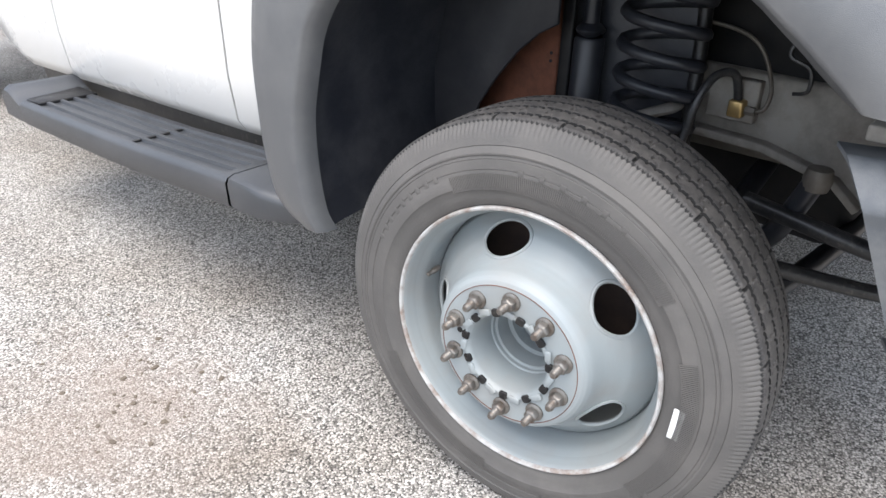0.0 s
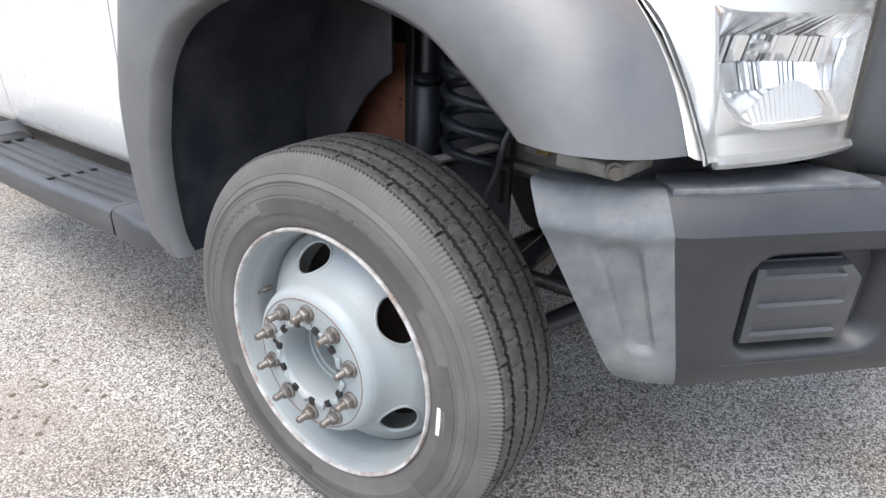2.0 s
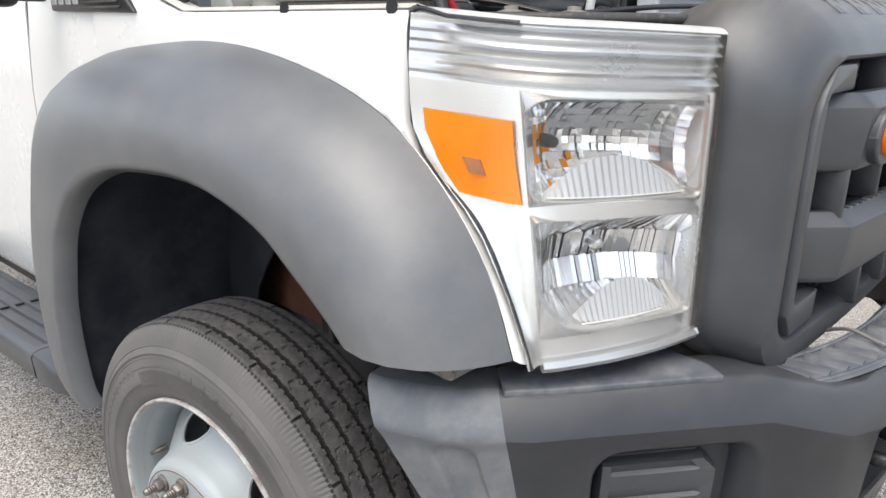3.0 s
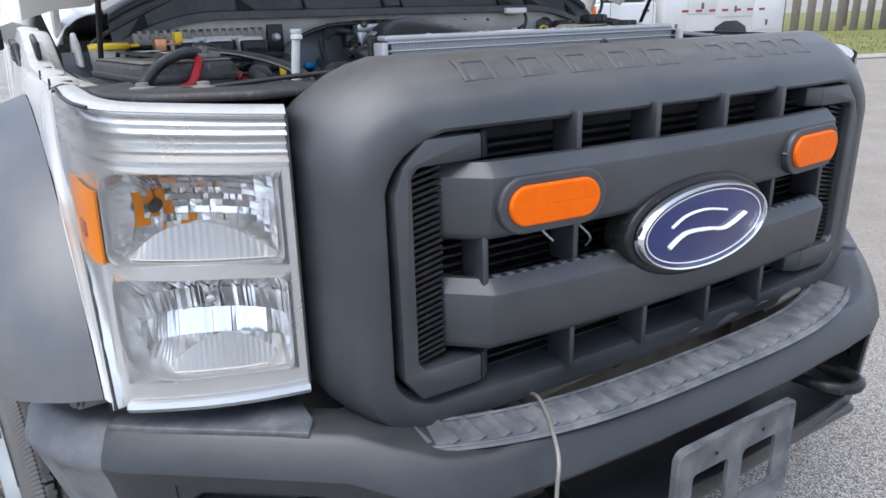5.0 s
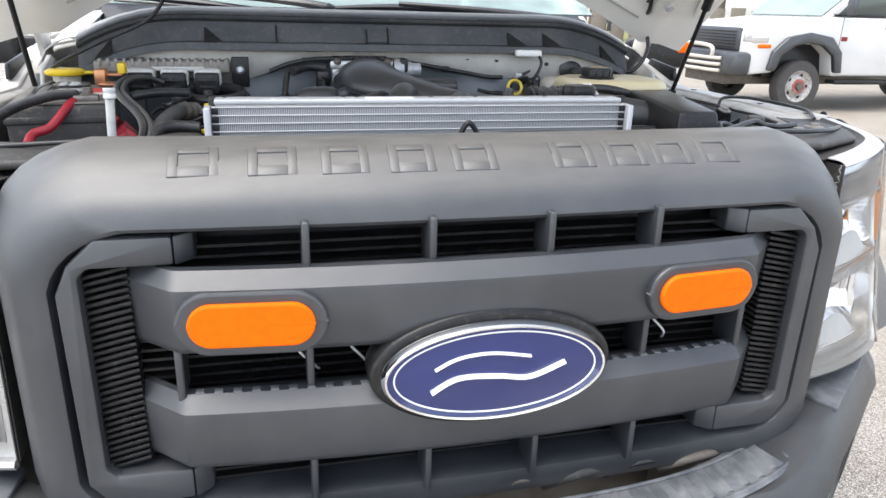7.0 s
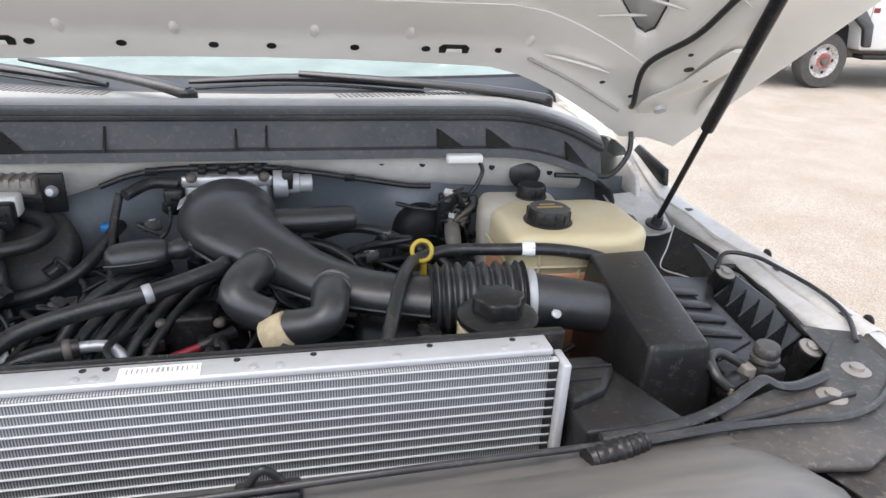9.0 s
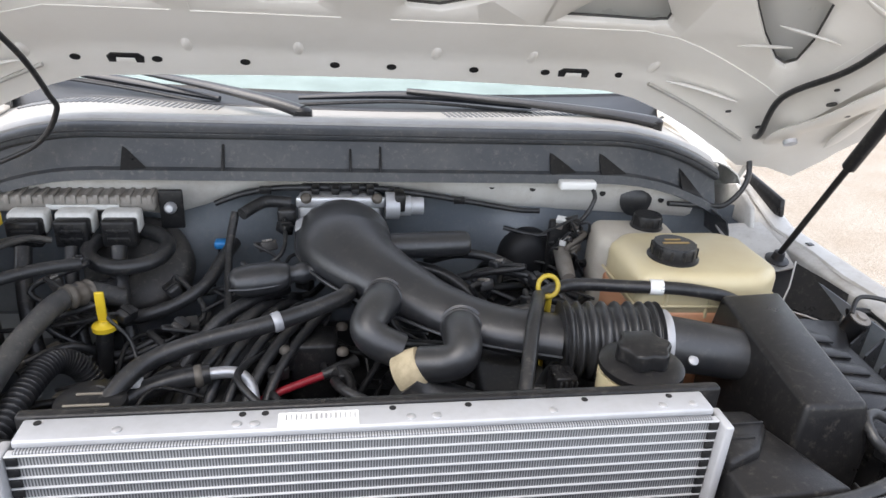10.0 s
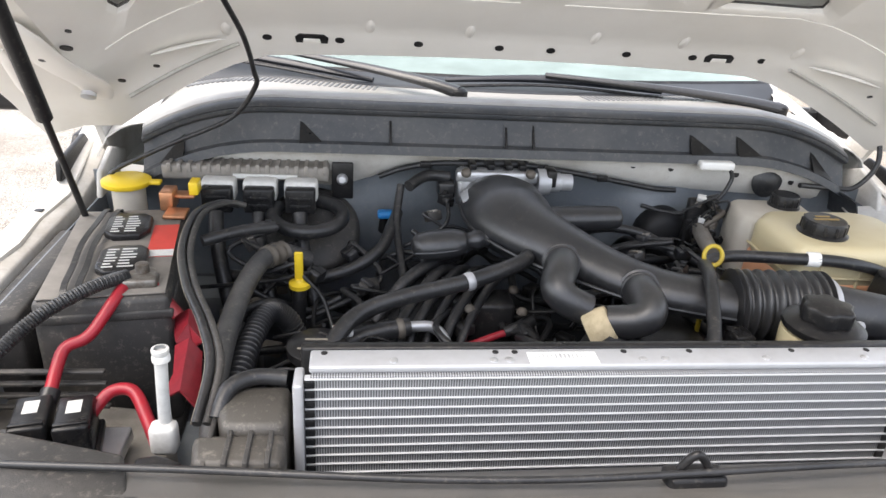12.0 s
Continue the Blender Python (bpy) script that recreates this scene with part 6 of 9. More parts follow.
for s in (-1, 1):
    rail = part("frame_rail", prism([(0.30, 0.68), (0.30, 0.815), (0.06, 0.812), (-0.50, 0.80), (-0.50, 0.60), (-0.235, 0.565), (-0.19, 0.595), (-0.145, 0.632), (-0.08, 0.655), (0.0, 0.672), (0.11, 0.68)], min(s * 0.50, s * 0.575), max(s * 0.50, s * 0.575), "x", 0.012), frame_grime, truck, "dusty tan-grey chassis rail")
    part("rail_flange", prism([(0.20, 0.672), (0.20, 0.69), (0.0, 0.682), (-0.145, 0.645), (-0.20, 0.60), (-0.19, 0.588), (-0.14, 0.630), (0.0, 0.665)], min(s * 0.56, s * 0.605), max(s * 0.56, s * 0.605), "x", 0.003), frame_grime, rail)
    # added near-black sheet stands for the dark above the rail
    part("splash_wall", box(min(s * 0.53, s * 0.545), max(s * 0.53, s * 0.545), -0.45, 0.20, 0.79, 1.14, 0.004), deep_black, truck, "near-black sheet for the dark above the chassis rail")
    part("well_front", box(min(s * 0.55, s * 0.95), max(s * 0.55, s * 0.95), -0.335, -0.320, 0.70, 1.10, 0.003), liner_mat, truck, "black front wall of the wheel well")
    block = part("brake_fitting", box(min(s * 0.59, s * 0.625), max(s * 0.59, s * 0.625), 0.048, 0.078, 0.728, 0.762, 0.004), brass, truck, "brass brake line fitting on a bracket")
    part("bracket", box(min(s * 0.572, s * 0.60), max(s * 0.572, s * 0.60), 0.03, 0.13, 0.715, 0.80, 0.004), frame_grime, block)
    part("nut", lathe([(0.009, 0), (0.009, 0.022)], frame_z((0, -1, 0), (s * 0.606, 0.050, 0.743)), 6), steel, block)
    part("brake_hose", tube([(s * 0.76, 0.14, 0.58), (s * 0.71, 0.125, 0.68), (s * 0.69, 0.116, 0.763), (s * 0.66, 0.100, 0.812), (s * 0.625, 0.075, 0.812), (s * 0.608, 0.064, 0.755)], 0.0085, 10), rubber, truck, "black brake hose")
    part("brake_line", tube([(s * 0.605, 0.040, 0.743), (s * 0.60, 0.015, 0.750), (s * 0.595, 0.012, 0.794), (s * 0.595, 0.045, 0.862), (s * 0.59, 0.10, 0.890), (s * 0.585, 0.20, 0.900)], 0.0042, 8), steel, truck, "thin bent steel brake line")
    part("clip_wire", tube([(s * 0.595, -0.02, 0.90), (s * 0.60, -0.01, 0.86), (s * 0.60, -0.05, 0.84), (s * 0.60, -0.055, 0.80), (s * 0.60, -0.03, 0.79)], 0.004, 6), rubber, truck, "thin black sensor wire")
    part("sensor_pipe", tube([(s * 0.60, 0.17, 0.95), (s * 0.61, 0.16, 0.86), (s * 0.63, 0.15, 0.72), (s * 0.64, 0.15, 0.60)], 0.015, 10), black_plastic, truck, "black pipe beside the coil spring")
    link = part("steering_link", tube([(s * 0.70, -0.02, 0.600), (s * 0.71, -0.14, 0.588), (s * 0.70, -0.27, 0.569), (s * 0.66, -0.42, 0.55)], 0.017, 12), rubber, truck, "black steering link")
    part("radius_arm", tube([(s * 0.70, -0.13, 0.665), (s * 0.68, -0.09, 0.56), (s * 0.66, -0.03, 0.46)], [0.020, 0.022, 0.022], 10), spring_black, truck, "black suspension arm")
    part("ball_joint", lathe([(0.0, -0.02), (0.022, -0.02), (0.026, 0.0), (0.022, 0.02), (0.0, 0.022)], Matrix.Translation((s * 0.70, -0.135, 0.675)), 14, cap=False), steel, truck, "worn ball joint")
# added dark blocks fill the underside, standing for the shade there
part("oil_pan", prism([(-0.12, 0.38), (0.30, 0.40), (0.45, 0.62), (-0.22, 0.62)], -0.34, 0.40, "x", 0.03), deep_black, truck, "black block added under the engine")
part("cross_member", prism([(-0.46, 0.50), (-0.28, 0.46), (-0.22, 0.60), (-0.46, 0.62)], -0.50, 0.50, "x", 0.015), dusty_black, truck, "dark block added ahead of the axle")
part("underbody", box(-0.36, 0.36, -0.35, 4.0, 0.62, 0.66, 0.01), deep_black, truck, "dark underbody")


# ---- fender vent emblem, far mirror, cord over the bumper, parts behind the step pad ----
for s in (-1, 1):
    vent = part("fender_vent", prism([(0.60, 1.352), (0.67, 1.408), (1.07, 1.412), (1.07, 1.358)], min(s * 0.980, s * 0.998), max(s * 0.980, s * 0.998), "x", 0.006), black_plastic, truck, "black fender vent with silver marks")
    for k in range(4):
        part("vent_bar", box(min(s * 0.996, s * 1.001), max(s * 0.996, s * 1.001), 0.66 + 0.01 * k, 0.86, 1.362 + 0.012 * k, 1.367 + 0.012 * k, 0.001), dusty_black, vent)
    for k in range(4):
        part("mark_bar", box(min(s * 0.996, s * 1.002), max(s * 0.996, s * 1.002), 0.885 + 0.045 * k, 0.915 + 0.045 * k, 1.372, 1.400, 0.002), alu, vent)
    mirror = part("door_mirror", prism(round_rect(-0.13, 0.13, -0.055, 0.055, 0.03), -0.05, 0.03, "y", 0.02, 3), black_plastic, truck, "black door mirror with amber marker")
    mirror.location = (s * 1.21, 1.05, 1.42)
    part("marker", box(min(s * 0.075, s * 0.125), max(s * 0.075, s * 0.125), -0.058, -0.045, 0.005, 0.045, 0.004), amber, mirror, "amber marker")
    part("mirror_arm", box(min(s * -0.20, s * -0.12), max(s * -0.20, s * -0.12), -0.01, 0.03, -0.04, 0.03, 0.01), black_plastic, mirror)
part("bumper_cord", tube([(-0.335, -0.62, 0.79), (-0.358, -0.675, 0.822), (-0.376, -0.722, 0.8225), (-0.405, -0.775, 0.819), (-0.428, -0.815, 0.806), (-0.440, -0.828, 0.775), (-0.452, -0.832, 0.70), (-0.468, -0.80, 0.60)], 0.0034, 8), dusty_alu, truck, "grey cord hanging over the bumper")
part("horn_bracket", box(-0.515, -0.455, -0.63, -0.58, 0.76, 0.800, 0.006), paint_in, truck, "white bracket behind the bumper")
part("horn", lathe([(0.02, -0.02), (0.045, 0.0), (0.05, 0.02), (0.03, 0.03)], frame_z((0.2, -1, 0.2), (-0.40, -0.58, 0.765)), 18), black_plastic, truck, "black horn")
part("air_dam", prism([(-0.34, 0.765), (-0.10, 0.78), (-0.10, 0.806), (-0.34, 0.790)], -0.62, -0.57, "y", 0.005), tan_plastic, truck, "tan plastic deflector")
for k, x in enumerate((-0.06, 0.08, 0.19, 0.31, 0.42)):
    part("wire", tube([(x - 0.06, -0.62, 0.78), (x - 0.02, -0.645, 0.812 + 0.006 * (k % 2)), (x + 0.03, -0.64, 0.815), (x + 0.07, -0.61, 0.79)], 0.006 + 0.003 * (k % 3), 8), (rubber, steel, dusty_black)[k % 3], truck, "dark wiring behind the bumper")
for x in (-0.30, -0.22, 0.30):
    part("grille_wire", tube([(x, -0.56, 1.13), (x + 0.01, -0.60, 1.09), (x + 0.035, -0.61, 1.06), (x + 0.05, -0.58, 1.03)], 0.0022, 6), white_plain, truck, "thin white wire behind the grille")

# dirt clods dropped on the asphalt behind the wheel
clods = bmesh.new()
litter = random.Random(23)
for k in range(40):
    r = litter.uniform(0.002, 0.008)
    x, y = litter.gauss(-1.52, 0.09), litter.gauss(1.05, 0.16)
    m = Matrix.Translation((x, y, r * 0.25)) @ Matrix.Rotation(litter.uniform(0, 3), 4, "Z") @ Matrix.Diagonal((r * litter.uniform(0.8, 1.8), r, r * 0.6, 1.0))
    bmesh.ops.create_icosphere(clods, subdivisions=1, radius=1.0, matrix=m)
tagged(part("dirt_clods", clods, material("dirt", (0.13, 0.105, 0.08), 0.9, second=(0.22, 0.18, 0.14), amount=0.6, scale=60)), "small brown dirt clods on the asphalt", "dirt", kind="stuff")


# ---- engine bay: radiator and front panel ----
def fin_material():
    """Aluminium cooling fins: fine upright folds."""
    m = bpy.data.materials.new("radiator_fins")
    m.use_nodes = True
    t, n = m.node_tree, m.node_tree.nodes
    b = n["Principled BSDF"]
    b.inputs["Metallic"].default_value, b.inputs["Roughness"].default_value = 0.5, 0.5
    place, wave, ramp = n.new("ShaderNodeTexCoord"), n.new("ShaderNodeTexWave"), n.new("ShaderNodeValToRGB")
    wave.wave_type, wave.bands_direction = "BANDS", "X"
    wave.inputs["Scale"].default_value = 96
    wave.inputs["Distortion"].default_value = 0.6
    wave.inputs["Detail Scale"].default_value = 3.0
    ramp.color_ramp.elements[0].color, ramp.color_ramp.elements[1].color = (0.10, 0.103, 0.108, 1), (0.36, 0.367, 0.377, 1)
    ramp.color_ramp.elements[0].position, ramp.color_ramp.elements[1].position = 0.25, 0.7
    t.links.new(place.outputs["Object"], wave.inputs["Vector"])
    t.links.new(wave.outputs["Color"], ramp.inputs["Fac"])
    t.links.new(ramp.outputs["Color"], b.inputs["Base Color"])
    bump = n.new("ShaderNodeBump")
    bump.inputs["Strength"].default_value, bump.inputs["Distance"].default_value = 0.3, 0.002
    t.links.new(wave.outputs["Color"], bump.inputs["Height"])
    t.links.new(bump.outputs["Normal"], b.inputs["Normal"])
    return m


radiator_tube = material("bare_aluminium_tube", (0.52, 0.53, 0.54), 0.4, 0.3)
rad = part("radiator", box(-0.400, 0.390, -0.270, -0.235, 0.84, 1.4025, 0.002), fin_material(), truck, "aluminium radiator with bright header and horizontal tubes")
part("header", box(-0.402, 0.392, -0.264, -0.226, 1.402, 1.412, 0.003), alu_light, rad, "bright aluminium header")
for k in range(36):
    z = 1.3990 - k * 0.0145
    part("tube", box(-0.407, 0.397, -0.2728, -0.262, z - 0.0009, z + 0.0009, 0.0005), radiator_tube, rad)
for x in (-0.414, 0.404):
    part("end_plate", box(x - 0.006, x + 0.006, -0.286, -0.245, 0.84, 1.40, 0.003), alu_light, rad, "pale end plate")
    d = 0.013 if x < 0 else -0.013
    for k in range(32):
        z = 1.3918 - k * 0.0145
        part("gap", box(x + d - 0.006, x + d + 0.006, -0.2727, -0.268, z - 0.0050, z + 0.0050, 0.001), deep_black, rad)
label = part("label", box(-0.13, -0.04, -0.2615, -0.236, 1.4115, 1.4128, 0), white_plain, rad, "pale printed label")
random.seed(4)
for k in range(15):
    x = -0.122 + k * 0.0055
    part("print_bar", box(x, x + 0.0012 + 0.002 * random.random(), -0.250, -0.240, 1.4127, 1.4134, 0), alu, label)
for x in (-0.30, -0.175, -0.155, 0.02, 0.05, 0.19, 0.33, 0.37):
    part("rivet", lathe([(0.0055, 0.0), (0.0055, 0.0012), (0.003, 0.0022), (0.0, 0.0024)], Matrix.Translation((x, -0.252, 1.412)), 12, cap=False), alu, rad)
for x in (-0.385, -0.17, -0.145, 0.0, 0.09, 0.235, 0.345):
    part("header_hole", lathe([(0.0042, 0.0), (0.0042, 0.0008), (0.0, 0.0009)], Matrix.Translation((x, -0.2345, 1.4118)), 12, cap=False), deep_black, rad)
part("shroud", box(-0.415, 0.425, -0.222, -0.206, 1.22, 1.411, 0.004), black_plastic, truck, "black radiator shroud edge")
tank = part("side_tank", prism([(-0.428, -0.342), (-0.530, -0.340), (-0.538, -0.288), (-0.428, -0.285)], 0.9, 1.335, "z", 0.010), tan_dust_plastic, truck, "dust-covered black plastic side tank")
part("tank_top", prism([(-0.428, -0.292), (-0.505, -0.290), (-0.522, -0.232), (-0.500, -0.205), (-0.428, -0.205)], 0.95, 1.346, "z", 0.012), tan_dust_plastic, tank)
for k in range(4):
    x = -0.445 - 0.024 * k
    part("tank_rib", box(x - 0.003, x + 0.003, -0.345, -0.24, 1.30, 1.3395 if k < 3 else 1.334, 0.0015), dusty_black, tank)
for z in (1.285, 1.318):
    part("tank_ledge", box(-0.540, -0.428, -0.349, -0.335, z - 0.004, z + 0.004, 0.002), dusty_black, tank)
part("tank_bracket", prism([(-0.60, -0.335), (-0.545, -0.345), (-0.543, -0.315), (-0.575, -0.300), (-0.60, -0.305)], 1.22, 1.318, "z", 0.006), black_plastic, tank)
part("tank_neck", tube([(-0.515, -0.255, 1.33), (-0.505, -0.225, 1.352), (-0.475, -0.205, 1.356), (-0.435, -0.203, 1.352)], 0.011, 12), rubber, tank)
duct = part("side_duct", prism([(0.42, -0.175), (0.510, -0.178), (0.566, -0.325), (0.42, -0.330)], 1.15, 1.328, "z", 0.006), black_plastic, truck, "black plastic air duct")
part("duct_box", prism([(0.418, -0.178), (0.500, -0.182), (0.512, -0.214), (0.474, -0.262), (0.418, -0.285)], 1.32, 1.343, "z", 0.008), black_plastic, duct)
for y in (-0.212, -0.240):
    part("duct_rib", box(0.42, 0.508 + (y + 0.21), y - 0.002, y + 0.002, 1.340, 1.3455, 0.001), black_plastic, duct)
xs2 = [lerp(-0.90, 0.90, k / 36) for k in range(37)]


def seal_y(x):
    return -0.409 + 0.055 * (abs(x) / 0.7) ** 2


# black plastic lightened: the pale sheen on the cover is put into its colour
cover_plastic = material("sheen_pale_plastic", (0.085, 0.082, 0.078), 0.34, spec=0.9, second=(0.14, 0.13, 0.118), amount=0.6, scale=7, grain=0.2, grain_scale=700)
part("front_cover", sheet([[(x, -0.325, 1.27), (x, -0.345, 1.318), (x, seal_y(x) + 0.02, 1.345 - 0.02 * (abs(x) / 0.9) ** 3), (x, seal_y(x) - 0.03, 1.356 - 0.03 * (abs(x) / 0.9) ** 4)] for x in xs2], thick=0.003), cover_plastic, truck, "dark plastic cover behind the grille")
part("hood_seal", tube([(x, seal_y(x), 1.366 - 0.02 * (abs(x) / 0.9) ** 2 + 0.004 * math.sin(9 * x)) for x in xs2[2:-2]], 0.0042, 8, steps=3), rubber, truck, "black rubber hood seal")
latch = part("hood_latch", box(0.0, 0.07, -0.415, -0.385, 1.32, 1.362, 0.006), black_plastic, truck, "dark steel hood latch")
part("striker", tube([(0.015, -0.40, 1.365), (0.025, -0.402, 1.384), (0.035, -0.402, 1.386), (0.05, -0.40, 1.366)], 0.005, 8), black_plastic, latch)
boot = part("cable_boot", tube([(0.385, -0.404, 1.352), (0.43, -0.396, 1.354), (0.468, -0.387, 1.357)], [0.013, 0.014, 0.010], 14, steps=12, ripple=(9, 0.0014)), black_plastic, truck, "black ridged cable boot")
part("side_seal", tube([(0.42, -0.368, 1.350), (0.50, -0.366, 1.354), (0.56, -0.355, 1.356), (0.61, -0.338, 1.360), (0.655, -0.318, 1.366), (0.679, -0.310, 1.368), (0.697, -0.318, 1.362), (0.73, -0.316, 1.358), (0.784, -0.300, 1.358)], 0.0085, 8, flat=0.7), rubber, truck, "wavy black rubber seal over the corner")
part("cover_cable", tube([(0.46, -0.389, 1.356), (0.559, -0.383, 1.358), (0.656, -0.384, 1.360), (0.741, -0.388, 1.360), (0.82, -0.36, 1.357), (0.90, -0.30, 1.352)], 0.005, 6), rubber, truck, "thin black cable")
for s in (-1, 1):
    part("lamp_shelf", prism([(s * 0.56, -0.44), (s * 0.72, -0.46), (s * 0.86, -0.395), (s * 0.915, -0.31), (s * 0.93, -0.20), (s * 0.88, -0.20), (s * 0.80, -0.275), (s * 0.60, -0.335)], 1.335, 1.350, "z", 0.006), dusty_black, truck, "dusty black shelf over the headlamp")
    for x, y in ((0.767, -0.336), (0.850, -0.285)):
        part("lamp_bolt", lathe([(0.020, 0.0), (0.020, 0.002), (0.010, 0.004), (0.010, 0.009), (0.0, 0.010)], Matrix.Translation((s * x, y, 1.3495)), 18, cap=False), dusty_alu, truck, "zinc bolt with washer")

# engine mass: near-black blocks hold the bay's shade; covers and manifold runners under the hoses
engine = part("engine_block", box(-0.33, 0.30, -0.10, 0.40, 0.75, 1.17, 0.03), deep_black, truck, "near-black engine block")
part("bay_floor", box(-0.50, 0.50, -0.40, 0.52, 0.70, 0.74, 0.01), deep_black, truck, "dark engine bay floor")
part("valve_cover", prism([(-0.33, -0.02), (-0.20, -0.02), (-0.12, 0.40), (-0.30, 0.42)], 1.12, 1.235, "z", 0.02), black_plastic, engine, "black ribbed valve cover")
part("valve_cover", prism([(0.16, -0.04), (0.30, -0.02), (0.34, 0.40), (0.20, 0.40)], 1.12, 1.235, "z", 0.02), black_plastic, engine)
for k in range(5):
    x = -0.235 + 0.030 * k
    part("runner", tube([(x + 0.075, 0.235, 1.29), (x + 0.045, 0.185, 1.312), (x + 0.0, 0.125, 1.295), (x - 0.045, 0.055, 1.255), (x - 0.07, -0.01, 1.20)], 0.0098 - 0.0012 * (k % 3), 12), rubber, engine, "black rubber runner hose")
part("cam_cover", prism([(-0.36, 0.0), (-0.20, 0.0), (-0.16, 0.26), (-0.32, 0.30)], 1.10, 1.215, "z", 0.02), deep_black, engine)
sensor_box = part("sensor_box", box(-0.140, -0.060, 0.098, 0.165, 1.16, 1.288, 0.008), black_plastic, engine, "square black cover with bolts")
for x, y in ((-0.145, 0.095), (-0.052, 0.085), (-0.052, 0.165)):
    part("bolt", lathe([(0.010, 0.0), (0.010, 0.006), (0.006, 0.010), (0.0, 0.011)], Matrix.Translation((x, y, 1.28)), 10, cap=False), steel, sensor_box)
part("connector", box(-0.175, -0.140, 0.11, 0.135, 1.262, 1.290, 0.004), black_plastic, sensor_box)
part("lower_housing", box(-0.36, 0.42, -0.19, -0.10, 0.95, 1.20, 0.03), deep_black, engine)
part("pulley", lathe([(0.06, 0.0), (0.07, 0.01), (0.06, 0.02), (0.07, 0.03), (0.02, 0.032)], frame_z((0, -1, 0), (-0.10, -0.10, 1.16)), 24), steel, engine, "belt pulley")
random.seed(11)
for k in range(90):
    # tangle of small harness runs low in the bay
    x, y = random.uniform(-0.58, 0.46), random.uniform(-0.02, 0.40)
    z = random.uniform(1.16, 1.275)
    p = [(x, y, z)]
    a = random.uniform(0, 6.28)
    for j in range(3):
        a += random.uniform(-0.9, 0.9)
        x, y = x + 0.07 * math.cos(a), y + 0.06 * math.sin(a)
        p.append((x, min(max(y, -0.06), 0.46), z + random.uniform(-0.03, 0.035)))
    part("harness_run", tube(p, random.choice((0.003, 0.004, 0.006, 0.008)), 8, steps=5), random.choice((rubber, deep_black, black_plastic)), engine)
for k in range(44):
    x, y = random.uniform(-0.58, 0.44), random.uniform(0.0, 0.42)
    m = Matrix.Translation((x, y, random.uniform(1.17, 1.27))) @ Matrix.Rotation(random.uniform(0, 3), 4, "Z")
    part("plug", box(-0.017, 0.017, -0.011, 0.011, -0.011, 0.011, 0.003, m), random.choice((black_plastic, black_plastic, dusty_black, rubber, steel)), engine)

# intake: throttle body, plenum tube, bellows, resonators
throttle = part("throttle_body", box(-0.135, 0.035, 0.425, 0.475, 1.345, 1.425, 0.012), alu, truck, "cast aluminium throttle body")
part("flange", box(-0.138, 0.040, 0.418, 0.430, 1.405, 1.428, 0.005), alu, throttle)
for x in (-0.118, 0.022):
    part("bolt", lathe([(0.011, 0.0), (0.011, 0.006), (0.007, 0.010), (0.0, 0.011)], frame_z((0, -0.6, 0.8), (x, 0.420, 1.424)), 10, cap=False), steel, throttle)
part("gasket", box(-0.13, 0.03, 0.468, 0.49, 1.40, 1.438, 0.006), black_plastic, throttle)
for x in (-0.10, -0.06, -0.02, 0.01):
    part("lug", box(x - 0.008, x + 0.008, 0.44, 0.475, 1.425, 1.438, 0.003), black_plastic, throttle)
part("actuator", lathe([(0.028, 0.0), (0.028, 0.028), (0.021, 0.030), (0.021, 0.052), (0.018, 0.054), (0.018, 0.078), (0.0, 0.080)], frame_z((1, 0, 0), (0.040, 0.435, 1.405)), 20, cap=False), alu_light, throttle, "silver throttle actuator")
part("actuator_cap", box(0.058, 0.080, 0.412, 0.455, 1.398, 1.436, 0.005), black_plastic, throttle)
part("connector", box(-0.175, -0.138, 0.42, 0.46, 1.365, 1.40, 0.006), rubber, throttle)
intake = part("intake_tube", tube([(-0.047, 0.440, 1.366), (-0.047, 0.415, 1.368), (-0.046, 0.36, 1.374), (-0.043, 0.29, 1.378), (-0.020, 0.235, 1.374), (0.030, 0.172, 1.368), (0.092, 0.107, 1.360), (0.140, 0.068, 1.354), (0.186, 0.042, 1.350), (0.235, 0.026, 1.347), (0.290, 0.012, 1.345)], [0.072, 0.078, 0.090, 0.089, 0.078, 0.062, 0.050, 0.047, 0.0455, 0.0455, 0.047], 32, flat=0.72), satin_black, truck, "black moulded plastic intake tube", 60)
part("seam", tube([(-0.137, 0.36, 1.376), (-0.130, 0.27, 1.372), (-0.096, 0.20, 1.366), (-0.030, 0.125, 1.358), (0.050, 0.065, 1.350), (0.120, 0.020, 1.344), (0.20, -0.009, 1.340), (0.28, -0.034, 1.338)], 0.0028, 6), satin_black, intake)
part("tape", box(-0.016, 0.016, -0.024, 0.024, 0.0, 0.003, 0.001, Matrix.Translation((-0.122, 0.345, 1.405)) @ Matrix.Rotation(radians(-35), 4, "Y")), alu_light, intake, "torn silver tape")
part("resonator", tube([(-0.243, 0.203, 1.352), (-0.232, 0.205, 1.353), (-0.205, 0.209, 1.354), (-0.168, 0.215, 1.356), (-0.148, 0.219, 1.358), (-0.142, 0.220, 1.358)], [0.012, 0.027, 0.033, 0.032, 0.026, 0.018], 24, flat=0.85), satin_black, intake, "rounded black resonator", 60)
part("seam", tube([(-0.240, 0.176, 1.352), (-0.205, 0.176, 1.353), (-0.165, 0.184, 1.355), (-0.146, 0.195, 1.357)], 0.002, 6), satin_black, intake)
part("neck", tube([(-0.146, 0.219, 1.358), (-0.10, 0.228, 1.361)], 0.0175, 16, steps=12, ripple=(2, 0.002)), satin_black, intake)
